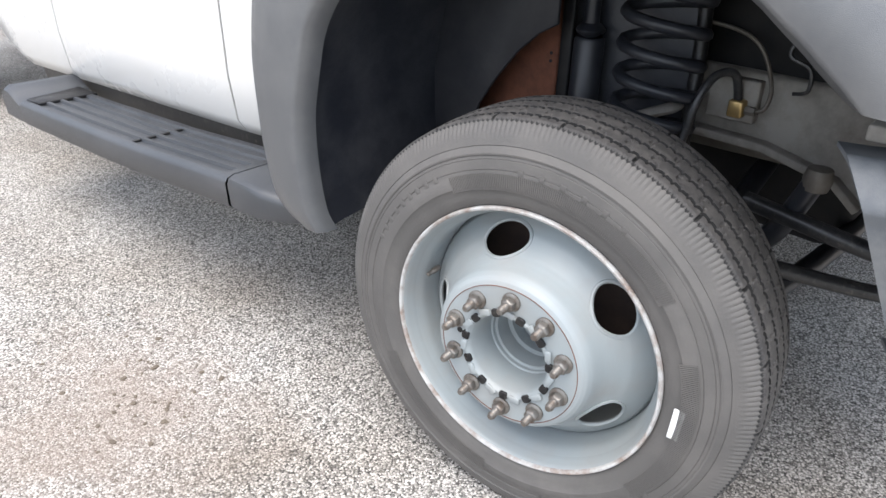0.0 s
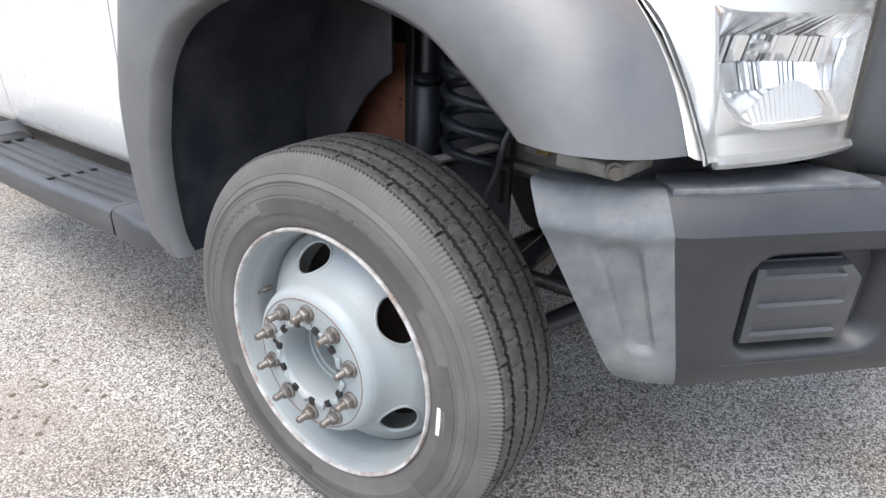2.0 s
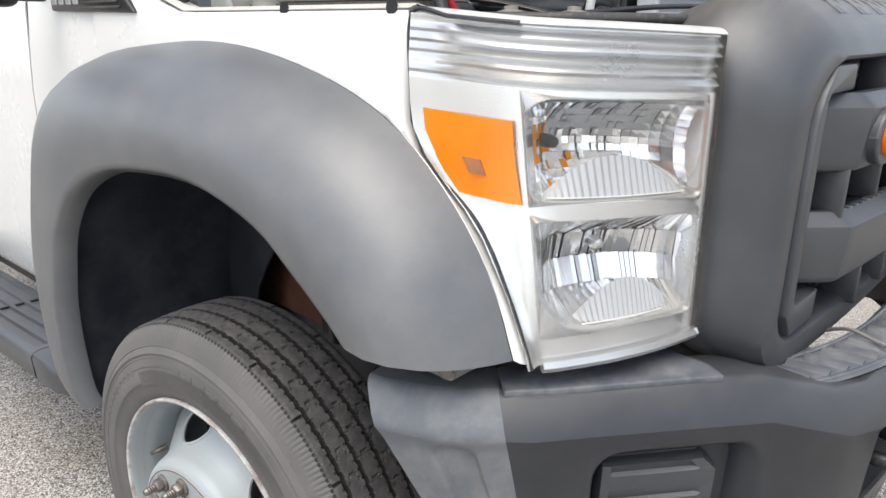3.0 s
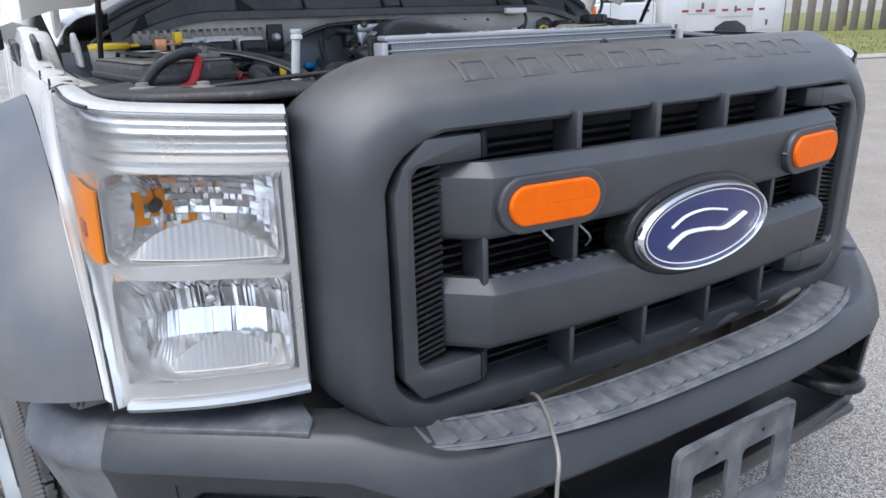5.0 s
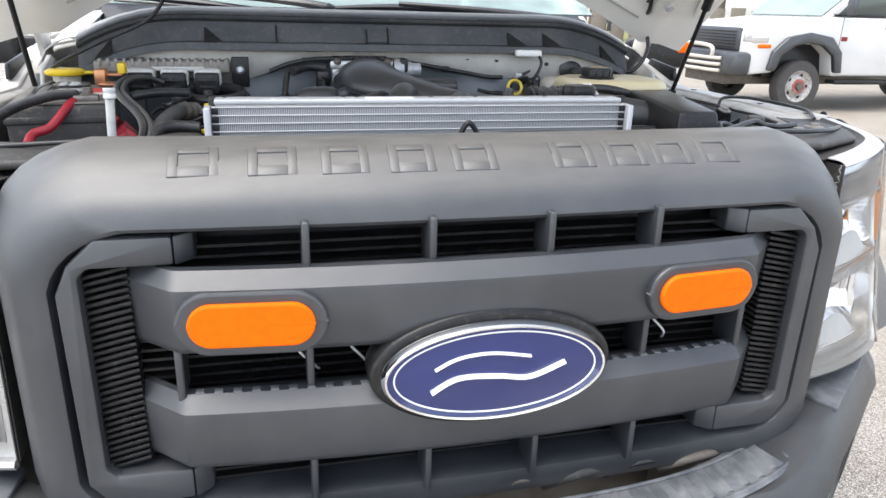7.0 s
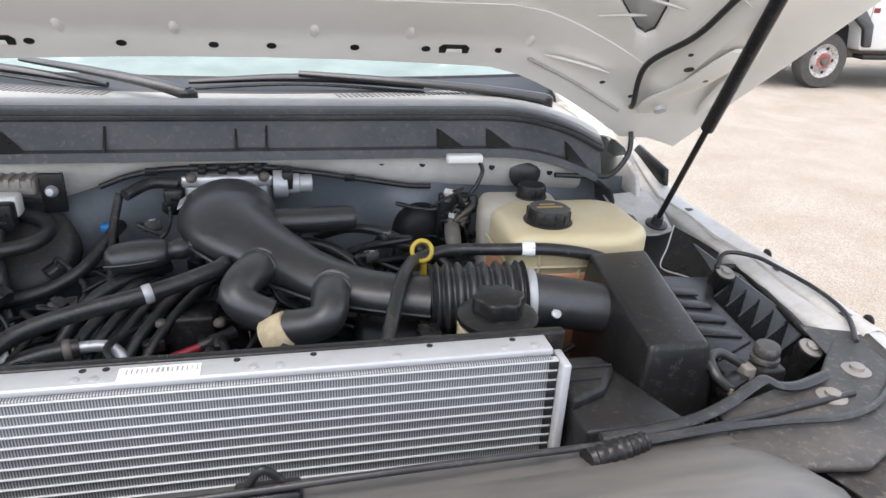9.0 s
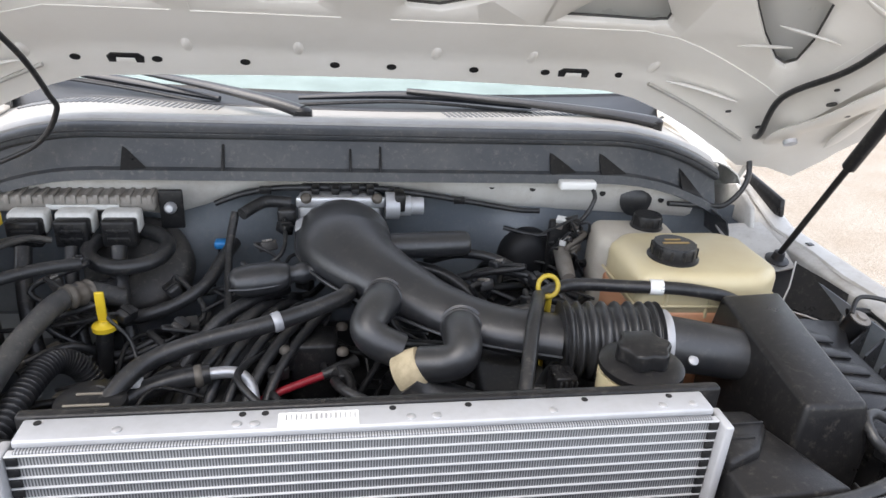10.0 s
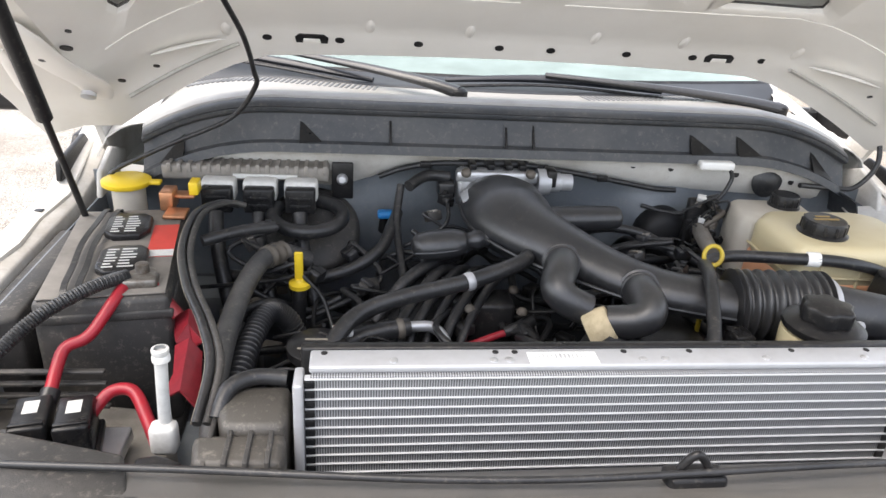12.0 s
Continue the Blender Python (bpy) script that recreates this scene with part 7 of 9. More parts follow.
part("resonator", tube([(0.020, 0.313, 1.368), (0.040, 0.315, 1.368), (0.124, 0.322, 1.368), (0.188, 0.329, 1.368), (0.198, 0.330, 1.368)], [0.024, 0.027, 0.028, 0.026, 0.016], 24, flat=0.9), satin_black, intake, "long black side resonator", 60)
for pts in (([(0.020, 0.125, 1.364), (0.008, 0.082, 1.376), (-0.008, 0.043, 1.377), (-0.015, 0.020, 1.366), (-0.001, 0.006, 1.352), (0.033, -0.002, 1.338)]), ([(0.136, 0.048, 1.354), (0.126, 0.004, 1.365), (0.123, -0.034, 1.365), (0.115, -0.051, 1.356), (0.095, -0.049, 1.345), (0.060, -0.036, 1.336)])):
    part("elbow", tube(pts, [0.032, 0.030, 0.0285, 0.028, 0.0275, 0.027][:len(pts)], 22), satin_black, intake, "black elbow outlet", 60)
    d = (Vector(pts[-1]) - Vector(pts[-2])).normalized()
    part("mouth", lathe([(0.022, -0.002), (0.0255, 0.0), (0.0265, -0.004)], frame_z(d, Vector(pts[-1]) + d * 0.001), 22, cap=False), rubber, intake)
    for k in range(2):
        c = Vector(pts[0]).lerp(Vector(pts[1]), 0.30 + 0.32 * k)
        d = Vector(pts[1]) - Vector(pts[0])
        part("collar", lathe([(0.031, -0.005), (0.0355 - 0.002 * k, -0.002), (0.0355 - 0.002 * k, 0.002), (0.030, 0.005)], frame_z(d, c), 26, cap=False), satin_black, intake)
part("cream_collar", lathe([(0.027, 0.0), (0.031, 0.002), (0.0335, 0.018), (0.034, 0.038), (0.031, 0.042)], frame_z((-0.70, 0.1, -0.45), (0.066, -0.036, 1.334)), 22), torn_paper, truck, "cream taped hose collar")
part("lower_hose", tube([(0.042, -0.038, 1.310), (0.060, -0.045, 1.292), (0.10, -0.06, 1.275), (0.20, -0.08, 1.255), (0.30, -0.06, 1.22)], 0.036, 16), rubber, truck, "black rubber hose")
part("bellows", tube([(0.288, 0.010, 1.343), (0.44, -0.010, 1.350)], [0.057, 0.057], 30, steps=120, ripple=(9, 0.0048)), satin_black, truck, "ribbed rubber intake bellows")
part("clamp_block", box(0.255, 0.290, -0.085, -0.045, 1.285, 1.335, 0.004), black_plastic, intake)
for k in range(4):
    part("clamp_rib", box(0.262 + 0.008 * k, 0.265 + 0.008 * k, -0.090, -0.080, 1.290, 1.330, 0.001), rubber, intake)
part("tube_screw", lathe([(0.008, 0.0), (0.008, 0.004), (0.004, 0.006), (0.0, 0.006)], frame_z((0, -0.6, 0.8), (0.478, -0.065, 1.345)), 12, cap=False), alu_light, truck)
part("hose_clamp", lathe([(0.046, 0.0), (0.0485, 0.003), (0.0485, 0.013), (0.046, 0.016)], frame_z((1, -0.16, 0.03), (0.441, -0.011, 1.351)), 28), alu_light, truck, "bright metal hose clamp")
part("air_tube", tube([(0.43, -0.009, 1.350), (0.50, -0.024, 1.343), (0.61, -0.047, 1.332)], [0.044, 0.043, 0.040], 24), satin_black, truck, "black air tube")

# air box and its tray
LID = [(0.582, 0.058), (0.694, 0.066), (0.648, -0.225), (0.556, -0.222)]
air = bmesh.new()
low = [(0.572, 0.065), (0.706, 0.076), (0.662, -0.236), (0.545, -0.234)]
a = [air.verts.new((x, y, 1.392 if i < 2 else 1.376)) for i, (x, y) in enumerate(LID)]
b = [air.verts.new((x, y, 1.300)) for x, y in low]
c = [air.verts.new((x, y, 1.05)) for x, y in low]
air.faces.new(a)
for p, q in ((a, b), (b, c)):
    for i in range(4):
        j = (i + 1) % 4
        air.faces.new((p[i], p[j], q[j], q[i]))
bmesh.ops.recalc_face_normals(air, faces=air.faces)
rounded(air, 0.008, 3)
airbox = part("air_box", air, black_plastic, truck, "angular black plastic air filter box")
tray = part("air_tray", prism([(0.70, 0.125), (0.868, 0.095), (0.818, 0.010), (0.800, -0.165), (0.690, -0.245)], 1.06, 1.312, "z", 0.006), black_plastic, airbox, "black lid with raised ribs")
part("tray_step", prism([(0.715, 0.085), (0.776, 0.055), (0.790, -0.140), (0.700, -0.185)], 1.311, 1.317, "z", 0.003), black_plastic, tray)
for k in range(4):
    m = Matrix.Translation((0.752 - 0.002 * k, 0.032 - k * 0.048, 1.3165)) @ Matrix.Rotation(radians(-14), 4, "Z")
    part("raised_rib", box(-0.036, 0.036, -0.013, 0.013, 0, 0.005, 0.003, m), black_plastic, tray)
# open ribbed pocket between the lid and the fender
part("pocket_floor", prism([(0.80, -0.19), (0.88, -0.18), (0.915, 0.085), (0.82, 0.02)], 1.235, 1.242, "z", 0.002), black_plastic, tray)
part("pocket_rim", tube([(0.868, 0.095, 1.330), (0.905, 0.082, 1.334), (0.902, 0.02, 1.334), (0.888, -0.075, 1.333), (0.876, -0.165, 1.330)], 0.0075, 8), black_plastic, tray)
part("pocket_wall", sheet([[(x + 0.006, y, 1.33), (x + 0.004, y, 1.235)] for x, y in ((0.905, 0.085), (0.902, 0.02), (0.888, -0.075), (0.876, -0.165), (0.862, -0.215))], thick=0.003), black_plastic, tray)
for k in range(6):
    t = k / 5
    a, b = Vector((0.818, lerp(0.012, -0.172, t), 1.24)), Vector((lerp(0.903, 0.878, t), lerp(0.064, -0.146, t), 1.24))
    d = (b - a).normalized() * 0.0016
    n = Vector((-d.y, d.x, 0))
    bm = bmesh.new()
    lo = [bm.verts.new(p) for p in (a - n, b - n, b + n, a + n)]
    hi = [bm.verts.new(p + Vector((0, 0, 0.075 + (0.012 if i in (1, 2) else 0)))) for i, p in enumerate((a - n, b - n, b + n, a + n))]
    bm.faces.new(hi)
    for i in range(4):
        bm.faces.new((lo[i], lo[(i + 1) % 4], hi[(i + 1) % 4], hi[i]))
    part("grid_rib", bm, black_plastic, tray)
for x, y in ((0.864, 0.058), (0.842, -0.205)):
    part("rail_bolt", lathe([(0.018, 0.0), (0.018, 0.002), (0.009, 0.003), (0.009, 0.008), (0.0, 0.009)], frame_z((0.1, -0.35, 1), (x, y, 1.338)), 22, cap=False), dusty_alu, truck, "zinc bolt with washer")
    part("bolt_tower", lathe([(0.021, -0.08), (0.020, -0.001), (0.0, -0.001)], frame_z((0.1, -0.35, 1), (x, y, 1.338)), 16, cap=False), black_plastic, truck, "black bolt tower")
sensor = part("front_sensor", box(0.725, 0.768, -0.252, -0.212, 1.22, 1.338, 0.007), black_plastic, truck, "black valve with a clear ribbed cap and wiring plug")
part("cap", lathe([(0.017, 0.0), (0.021, 0.002), (0.021, 0.008), (0.017, 0.010), (0.019, 0.013), (0.019, 0.024), (0.016, 0.028), (0.0, 0.030)], Matrix.Translation((0.745, -0.226, 1.338)), 20, cap=False), dusty_black, sensor)
part("yoke", box(0.708, 0.726, -0.240, -0.218, 1.300, 1.335, 0.003), dusty_alu, sensor)
plug = part("sensor_plug", box(-0.024, 0.018, -0.013, 0.013, -0.012, 0.012, 0.003, Matrix.Translation((0.688, -0.245, 1.315)) @ Matrix.Rotation(radians(28), 4, "Z")), black_plastic, truck, "grey wiring plug with a looped wire")
for k in range(2):
    part("plug_eye", box(0.668 + 0.014 * k, 0.676 + 0.014 * k, -0.266 + 0.006 * k, -0.258 + 0.006 * k, 1.310, 1.322, 0.001), dusty_alu, plug)
part("wire", tube([(0.672, -0.258, 1.318), (0.656, -0.246, 1.332), (0.658, -0.220, 1.345), (0.682, -0.208, 1.345), (0.705, -0.216, 1.335), (0.728, -0.226, 1.322)], 0.0075, 8), rubber, plug)
for k in range(7):
    x = 0.57 + 0.025 * k
    part("grille_fin", box(x - 0.002, x + 0.002, -0.315, -0.272, 1.18, 1.285, 0.001), black_plastic, airbox)
part("fin_rail", box(0.55, 0.735, -0.325, -0.312, 1.275, 1.290, 0.003), black_plastic, airbox)
part("corner_panel", sheet([[(0.876, 0.270, 1.345), (0.850, 0.235, 1.32), (0.812, 0.190, 1.292)], [(0.892, 0.205, 1.343), (0.868, 0.180, 1.32), (0.838, 0.150, 1.292)], [(0.902, 0.142, 1.341), (0.888, 0.125, 1.32), (0.868, 0.108, 1.296)]], thick=0.003), black_plastic, truck, "smooth black splash panel")
part("panel_edge", tube([(0.876, 0.272, 1.347), (0.840, 0.225, 1.318), (0.810, 0.188, 1.291), (0.838, 0.146, 1.290), (0.868, 0.105, 1.295), (0.888, 0.122, 1.322)], 0.0017, 6), paint_in, truck, "pale edge of the splash panel")
# plate that carries the strut's foot, with an open corner behind the tank
foot = part("strut_plate", sheet([[(0.780, 0.30, 1.315), (0.81, 0.29, 1.318), (0.845, 0.275, 1.325), (0.872, 0.265, 1.338)], [(0.785, 0.36, 1.335), (0.82, 0.36, 1.342), (0.85, 0.355, 1.350), (0.885, 0.34, 1.356)], [(0.79, 0.45, 1.355), (0.83, 0.45, 1.358), (0.86, 0.45, 1.360), (0.90, 0.45, 1.362)]], thick=0.003), paint_in, truck, "dusty white plate under the strut foot")
part("plate_hole", prism([(0.782, 0.300), (0.806, 0.305), (0.812, 0.335), (0.800, 0.352), (0.790, 0.338)], 1.331, 1.348, "z", 0.002), liner_dark, foot)
part("strut_foot", lathe([(0.024, 0.0), (0.024, 0.003), (0.013, 0.005), (0.011, 0.020), (0.0, 0.022)], frame_z((0, -0.2, 1), (0.841, 0.285, 1.345)), 20, cap=False), rubber, foot)

# reservoirs
res = part("coolant_reservoir", prism([(0.455, 0.10), (0.68, 0.09), (0.735, 0.13), (0.735, 0.27), (0.69, 0.30), (0.50, 0.30), (0.455, 0.26)], 1.322, 1.408, "z", 0.022, 4), tank_cream, truck, "cream plastic coolant reservoir, half full of orange coolant")
part("coolant_part", prism([(0.455, 0.10), (0.68, 0.09), (0.735, 0.13), (0.735, 0.27), (0.69, 0.30), (0.50, 0.30), (0.455, 0.26)], 1.12, 1.336, "z", 0.006, 2), coolant, res, "orange coolant showing through the tank")


for x in (0.505, 0.585, 0.655):
    part("tank_crease", tube([(x, 0.0965, 1.325), (x, 0.0960, 1.36), (x, 0.0990, 1.392)], 0.0035, 8), tank_cream, res)
part("tank_seam", tube([(0.452, 0.26, 1.350), (0.452, 0.105, 1.350), (0.47, 0.0965, 1.350), (0.675, 0.0865, 1.350), (0.735, 0.127, 1.350), (0.738, 0.26, 1.350)], 0.0026, 6, smooth=False), tank_cream, res)


def cap_at(x, y, z, r, parent, mat=black_plastic, knobs=12):
    cap = part("cap", lathe([(r * 1.16, 0.0), (r * 1.16, 0.006), (r * 1.0, 0.010), (r, 0.026), (r * 0.93, 0.031), (0.0, 0.031)], Matrix.Translation((x, y, z)), 28, cap=False), mat, parent, "black screw cap")
    for k in range(knobs):
        m = Matrix.Translation((x, y, z)) @ Matrix.Rotation(2 * math.pi * k / knobs, 4, "Z")
        part("grip", box(r * 0.97, r * 1.05, -0.003, 0.003, 0.009, 0.028, 0.001, m), mat, cap)
    return cap


c = cap_at(0.545, 0.175, 1.405, 0.040, res)
part("print_bar", box(0.52, 0.57, 0.17, 0.176, 1.4355, 1.4372, 0), brass, c)
part("print_bar", box(0.53, 0.56, 0.185, 0.190, 1.4355, 1.4372, 0), brass, c)
milk = part("degas_bottle", prism([(0.450, 0.30), (0.47, 0.285), (0.53, 0.27), (0.63, 0.30), (0.64, 0.40), (0.47, 0.41)], 1.17, 1.392, "z", 0.026, 4), tank_white, truck, "milky plastic fluid bottle")
cap_at(0.575, 0.355, 1.388, 0.029, milk)
ps = part("steering_reservoir", lathe([(0.054, -0.10), (0.057, -0.02), (0.058, 0.0), (0.058, 0.014), (0.0, 0.015)], Matrix.Translation((0.358, -0.130, 1.362)), 30, cap=False), tank_cream, truck, "cream power-steering reservoir with black lid")
lid = part("lid", lathe([(0.055, 0.0), (0.059, 0.004), (0.059, 0.012), (0.050, 0.017), (0.03, 0.019), (0.0, 0.019)], Matrix.Translation((0.358, -0.130, 1.378)), 32, cap=False), black_plastic, ps, "black ridged lid")
part("knob", prism([(0.036 * (1.0 + 0.10 * math.cos(6 * t)) * math.cos(t) + 0.358, 0.036 * (1.0 + 0.10 * math.cos(6 * t)) * math.sin(t) - 0.128) for t in [2 * math.pi * k / 36 for k in range(36)]], 1.395, 1.422, "z", 0.004), black_plastic, lid)

# vacuum hose, dipsticks, oil cap
part("breather_hose", tube([(0.185, -0.165, 1.31), (0.205, -0.10, 1.355), (0.235, -0.01, 1.388), (0.262, 0.06, 1.385), (0.285, 0.11, 1.372), (0.35, 0.14, 1.372), (0.44, 0.105, 1.385), (0.52, 0.085, 1.39), (0.60, 0.085, 1.375), (0.66, 0.09, 1.35), (0.72, 0.12, 1.33)], 0.0112, 12), rubber, truck, "black rubber breather hose")
part("hose_mark", tube([(0.47, 0.0975, 1.388), (0.492, 0.0925, 1.389)], 0.0138, 14), white_plain, truck, "white band on a hose")
ring = part("dipstick", tube([(0.289 + 0.0175 * math.cos(t), 0.098 + 0.006 * math.sin(t), 1.392 + 0.017 * math.sin(t)) for t in [2 * math.pi * k / 20 for k in range(20)]], 0.0042, 8, closed=True, smooth=False), old_yellow, truck, "yellow ring-handled dipstick")
part("stem", tube([(0.290, 0.096, 1.375), (0.293, 0.098, 1.352), (0.295, 0.10, 1.22)], [0.007, 0.006, 0.004], 8), old_yellow, ring)
stick = part("dipstick", lathe([(0.006, 0.0), (0.020, 0.002), (0.020, 0.010), (0.010, 0.014), (0.008, 0.018)], Matrix.Translation((-0.450, 0.192, 1.272)), 18), yellow, truck, "yellow paddle-handled dipstick")
part("paddle", box(-0.459, -0.443, 0.189, 0.195, 1.288, 1.345, 0.003), yellow, stick)
part("stick_tube", tube([(-0.450, 0.192, 1.275), (-0.452, 0.175, 1.22), (-0.452, 0.15, 1.10)], 0.014, 10), black_plastic, stick)
oil = part("oil_cap", lathe([(0.046, 0.0), (0.048, 0.004), (0.048, 0.016), (0.043, 0.020), (0.0, 0.021)], Matrix.Translation((-0.405, -0.035, 1.278)), 28), black_plastic, truck, "black oil filler cap")
for dx, w in ((-0.014, 0.03), (0.012, 0.02)):
    part("print_bar", box(-0.405 - w, -0.405 + w, -0.04 + dx - 0.002, -0.04 + dx + 0.002, 1.2988, 1.3002, 0), tan_plastic, oil)
part("filler_neck", tube([(-0.405, -0.035, 1.28), (-0.38, 0.02, 1.20)], 0.034, 14), black_plastic, oil)

# large coolant hoses on the passenger side and mid-bay hoses
part("vent_hose", tube([(-0.040, 0.140, 1.366), (-0.060, 0.118, 1.363), (-0.15, 0.076, 1.350), (-0.27, 0.052, 1.330), (-0.335, 0.030, 1.315), (-0.370, -0.005, 1.300), (-0.41, -0.07, 1.26)], 0.0143, 16), rubber, truck, "black rubber hose with a bright clamp")
part("hose_clamp", lathe([(0.0148, 0.0), (0.0162, 0.002), (0.0162, 0.012), (0.0148, 0.014)], frame_z((-0.93, -0.35, -0.14), (-0.148, 0.0768, 1.3503)), 20), alu_light, truck, "bright hose clamp")
part("heater_hose", tube([(-0.385, -0.012, 1.262), (-0.345, 0.018, 1.270), (-0.30, 0.032, 1.277), (-0.255, 0.040, 1.280)], 0.0155, 14), rubber, truck, "black rubber heater hose")
part("hose_clamp", lathe([(0.016, 0.0), (0.0178, 0.002), (0.0178, 0.010), (0.016, 0.012)], frame_z((0.9, 0.2, 0.05), (-0.278, 0.036, 1.278)), 20), steel, truck, "worm-drive hose clamp")
part("heater_pipe", tube([(-0.262, 0.039, 1.280), (-0.220, 0.045, 1.277), (-0.198, 0.038, 1.262), (-0.190, 0.021, 1.242), (-0.190, -0.01, 1.20)], 0.0095, 12), alu, truck, "bent steel pipe")
tag = part("hose_tag", box(-0.385, -0.350, 0.005, 0.032, 1.278, 1.292, 0.005, None), white_plain, truck, "white and pink paper tag")
part("pink_band", box(-0.382, -0.356, 0.018, 0.026, 1.2915, 1.2932, 0), red_cable, tag)
part("starter_cable", tube([(-0.070, 0.072, 1.252), (-0.12, 0.058, 1.242), (-0.163, 0.046, 1.231), (-0.21, 0.03, 1.215)], 0.0068, 10), red_cable, truck, "red starter cable")
part("cable_boot", tube([(-0.085, 0.068, 1.250), (-0.055, 0.078, 1.256), (-0.030, 0.093, 1.260)], [0.009, 0.012, 0.012], 12), rubber, truck, "black cable boot")
big = part("radiator_hose", tube([(-0.44, 0.27, 1.29), (-0.485, 0.245, 1.318), (-0.515, 0.20, 1.325), (-0.535, 0.12, 1.318), (-0.545, 0.0, 1.305), (-0.545, -0.12, 1.285), (-0.535, -0.21, 1.25)], 0.0178, 18), dusty_rubber, truck, "thick black radiator hose")
part("sleeve", tube([(-0.485, 0.245, 1.318), (-0.512, 0.207, 1.325)], 0.0205, 18, steps=14, ripple=(3, 0.002)), steel, big)
part("corrugated_hose", tube([(-0.44, 0.10, 1.20), (-0.465, 0.105, 1.255), (-0.495, 0.085, 1.28), (-0.512, 0.02, 1.275), (-0.522, -0.08, 1.262), (-0.525, -0.18, 1.24)], 0.0170, 16, steps=110, ripple=(46, 0.0034)), satin_black, truck, "black corrugated hose")
part("coolant_hose", tube([(-0.60, 0.30, 1.24), (-0.46, 0.26, 1.25), (-0.36, 0.27, 1.27), (-0.30, 0.30, 1.30), (-0.275, 0.36, 1.325), (-0.26, 0.42, 1.33)], 0.0125, 12), rubber, truck, "black rubber coolant hose")
part("coolant_hose", tube([(-0.31, 0.12, 1.24), (-0.26, 0.16, 1.30), (-0.20, 0.215, 1.315), (-0.15, 0.26, 1.31)], 0.012, 12), rubber, truck, "black rubber coolant hose")
part("loom", tube([(-0.24, 0.40, 1.40), (-0.20, 0.44, 1.41), (-0.15, 0.45, 1.405)], 0.012, 12), rubber, truck, "wrapped wiring loom")
part("loom", tube([(-0.255, 0.42, 1.395), (-0.265, 0.36, 1.33), (-0.255, 0.25, 1.27), (-0.26, 0.12, 1.23)], 0.0085, 12), rubber, truck, "wrapped wiring loom")
conn = part("quick_connector", tube([(-0.288, 0.455, 1.275), (-0.285, 0.44, 1.315)], 0.012, 10), black_plastic, truck, "black hose connector with blue clip")
part("clip", box(-0.302, -0.268, 0.425, 0.452, 1.312, 1.328, 0.005), blue_clip, conn, "blue clip")
part("loop_hose", tube([(-0.445 + 0.070 * math.cos(t), 0.365 + 0.062 * math.sin(t), 1.345 + 0.01 * math.sin(t)) for t in [radians(150 + 290 * k / 12) for k in range(13)]], 0.0145, 14), rubber, truck, "looped black hose")
part("heater_box", lathe([(0.095, 0.0), (0.10, 0.01), (0.10, 0.05), (0.09, 0.06), (0.04, 0.062), (0.0, 0.062)], frame_z((0, -0.65, 0.76), (-0.44, 0.43, 1.262)), 32, cap=False), dusty_black, truck, "round black heater housing")

# engine computer and connectors on the firewall
ecu = part("engine_computer", box(-0.742, -0.405, 0.428, 0.485, 1.392, 1.424, 0.006), dusty_alu, truck, "finned aluminium engine computer")
for k in range(17):
    x = -0.725 + k * 0.0195
    part("fin", box(x - 0.004, x + 0.004, 0.424, 0.470, 1.410, 1.4285, 0.001), dusty_alu, ecu)
part("label", box(-0.60, -0.47, 0.4235, 0.4275, 1.400, 1.409, 0), label_grey, ecu)
for k in range(3):
    x = -0.625 + k * 0.082
    shell = part("plug_shell", box(x - 0.034, x + 0.034, 0.388, 0.428, 1.362, 1.406, 0.008), label_grey, ecu, "pale connector shell")
    part("plug", box(x - 0.030, x + 0.030, 0.366, 0.400, 1.345, 1.398, 0.005), black_plastic, shell, "black connector")
    for j in range(2):
        part("key", box(x - 0.020, x + 0.020, 0.3635, 0.367, 1.358 + 0.016 * j, 1.366 + 0.016 * j, 0.001), black_plastic, shell)
    part("plug_loom", tube([(x, 0.36, 1.35), (x + 0.005, 0.325, 1.305), (x + 0.02, 0.28, 1.25), (x + 0.04, 0.24, 1.19)], 0.015 if k != 1 else 0.012, 12), rubber, ecu)
part("bracket_plate", box(-0.40, -0.355, 0.435, 0.445, 1.355, 1.435, 0.003), black_plastic, ecu)
part("bolt", lathe([(0.012, 0.0), (0.012, 0.006), (0.007, 0.016), (0.0, 0.017)], frame_z((0, -1, 0.2), (-0.378, 0.434, 1.40)), 12, cap=False), alu_light, ecu)

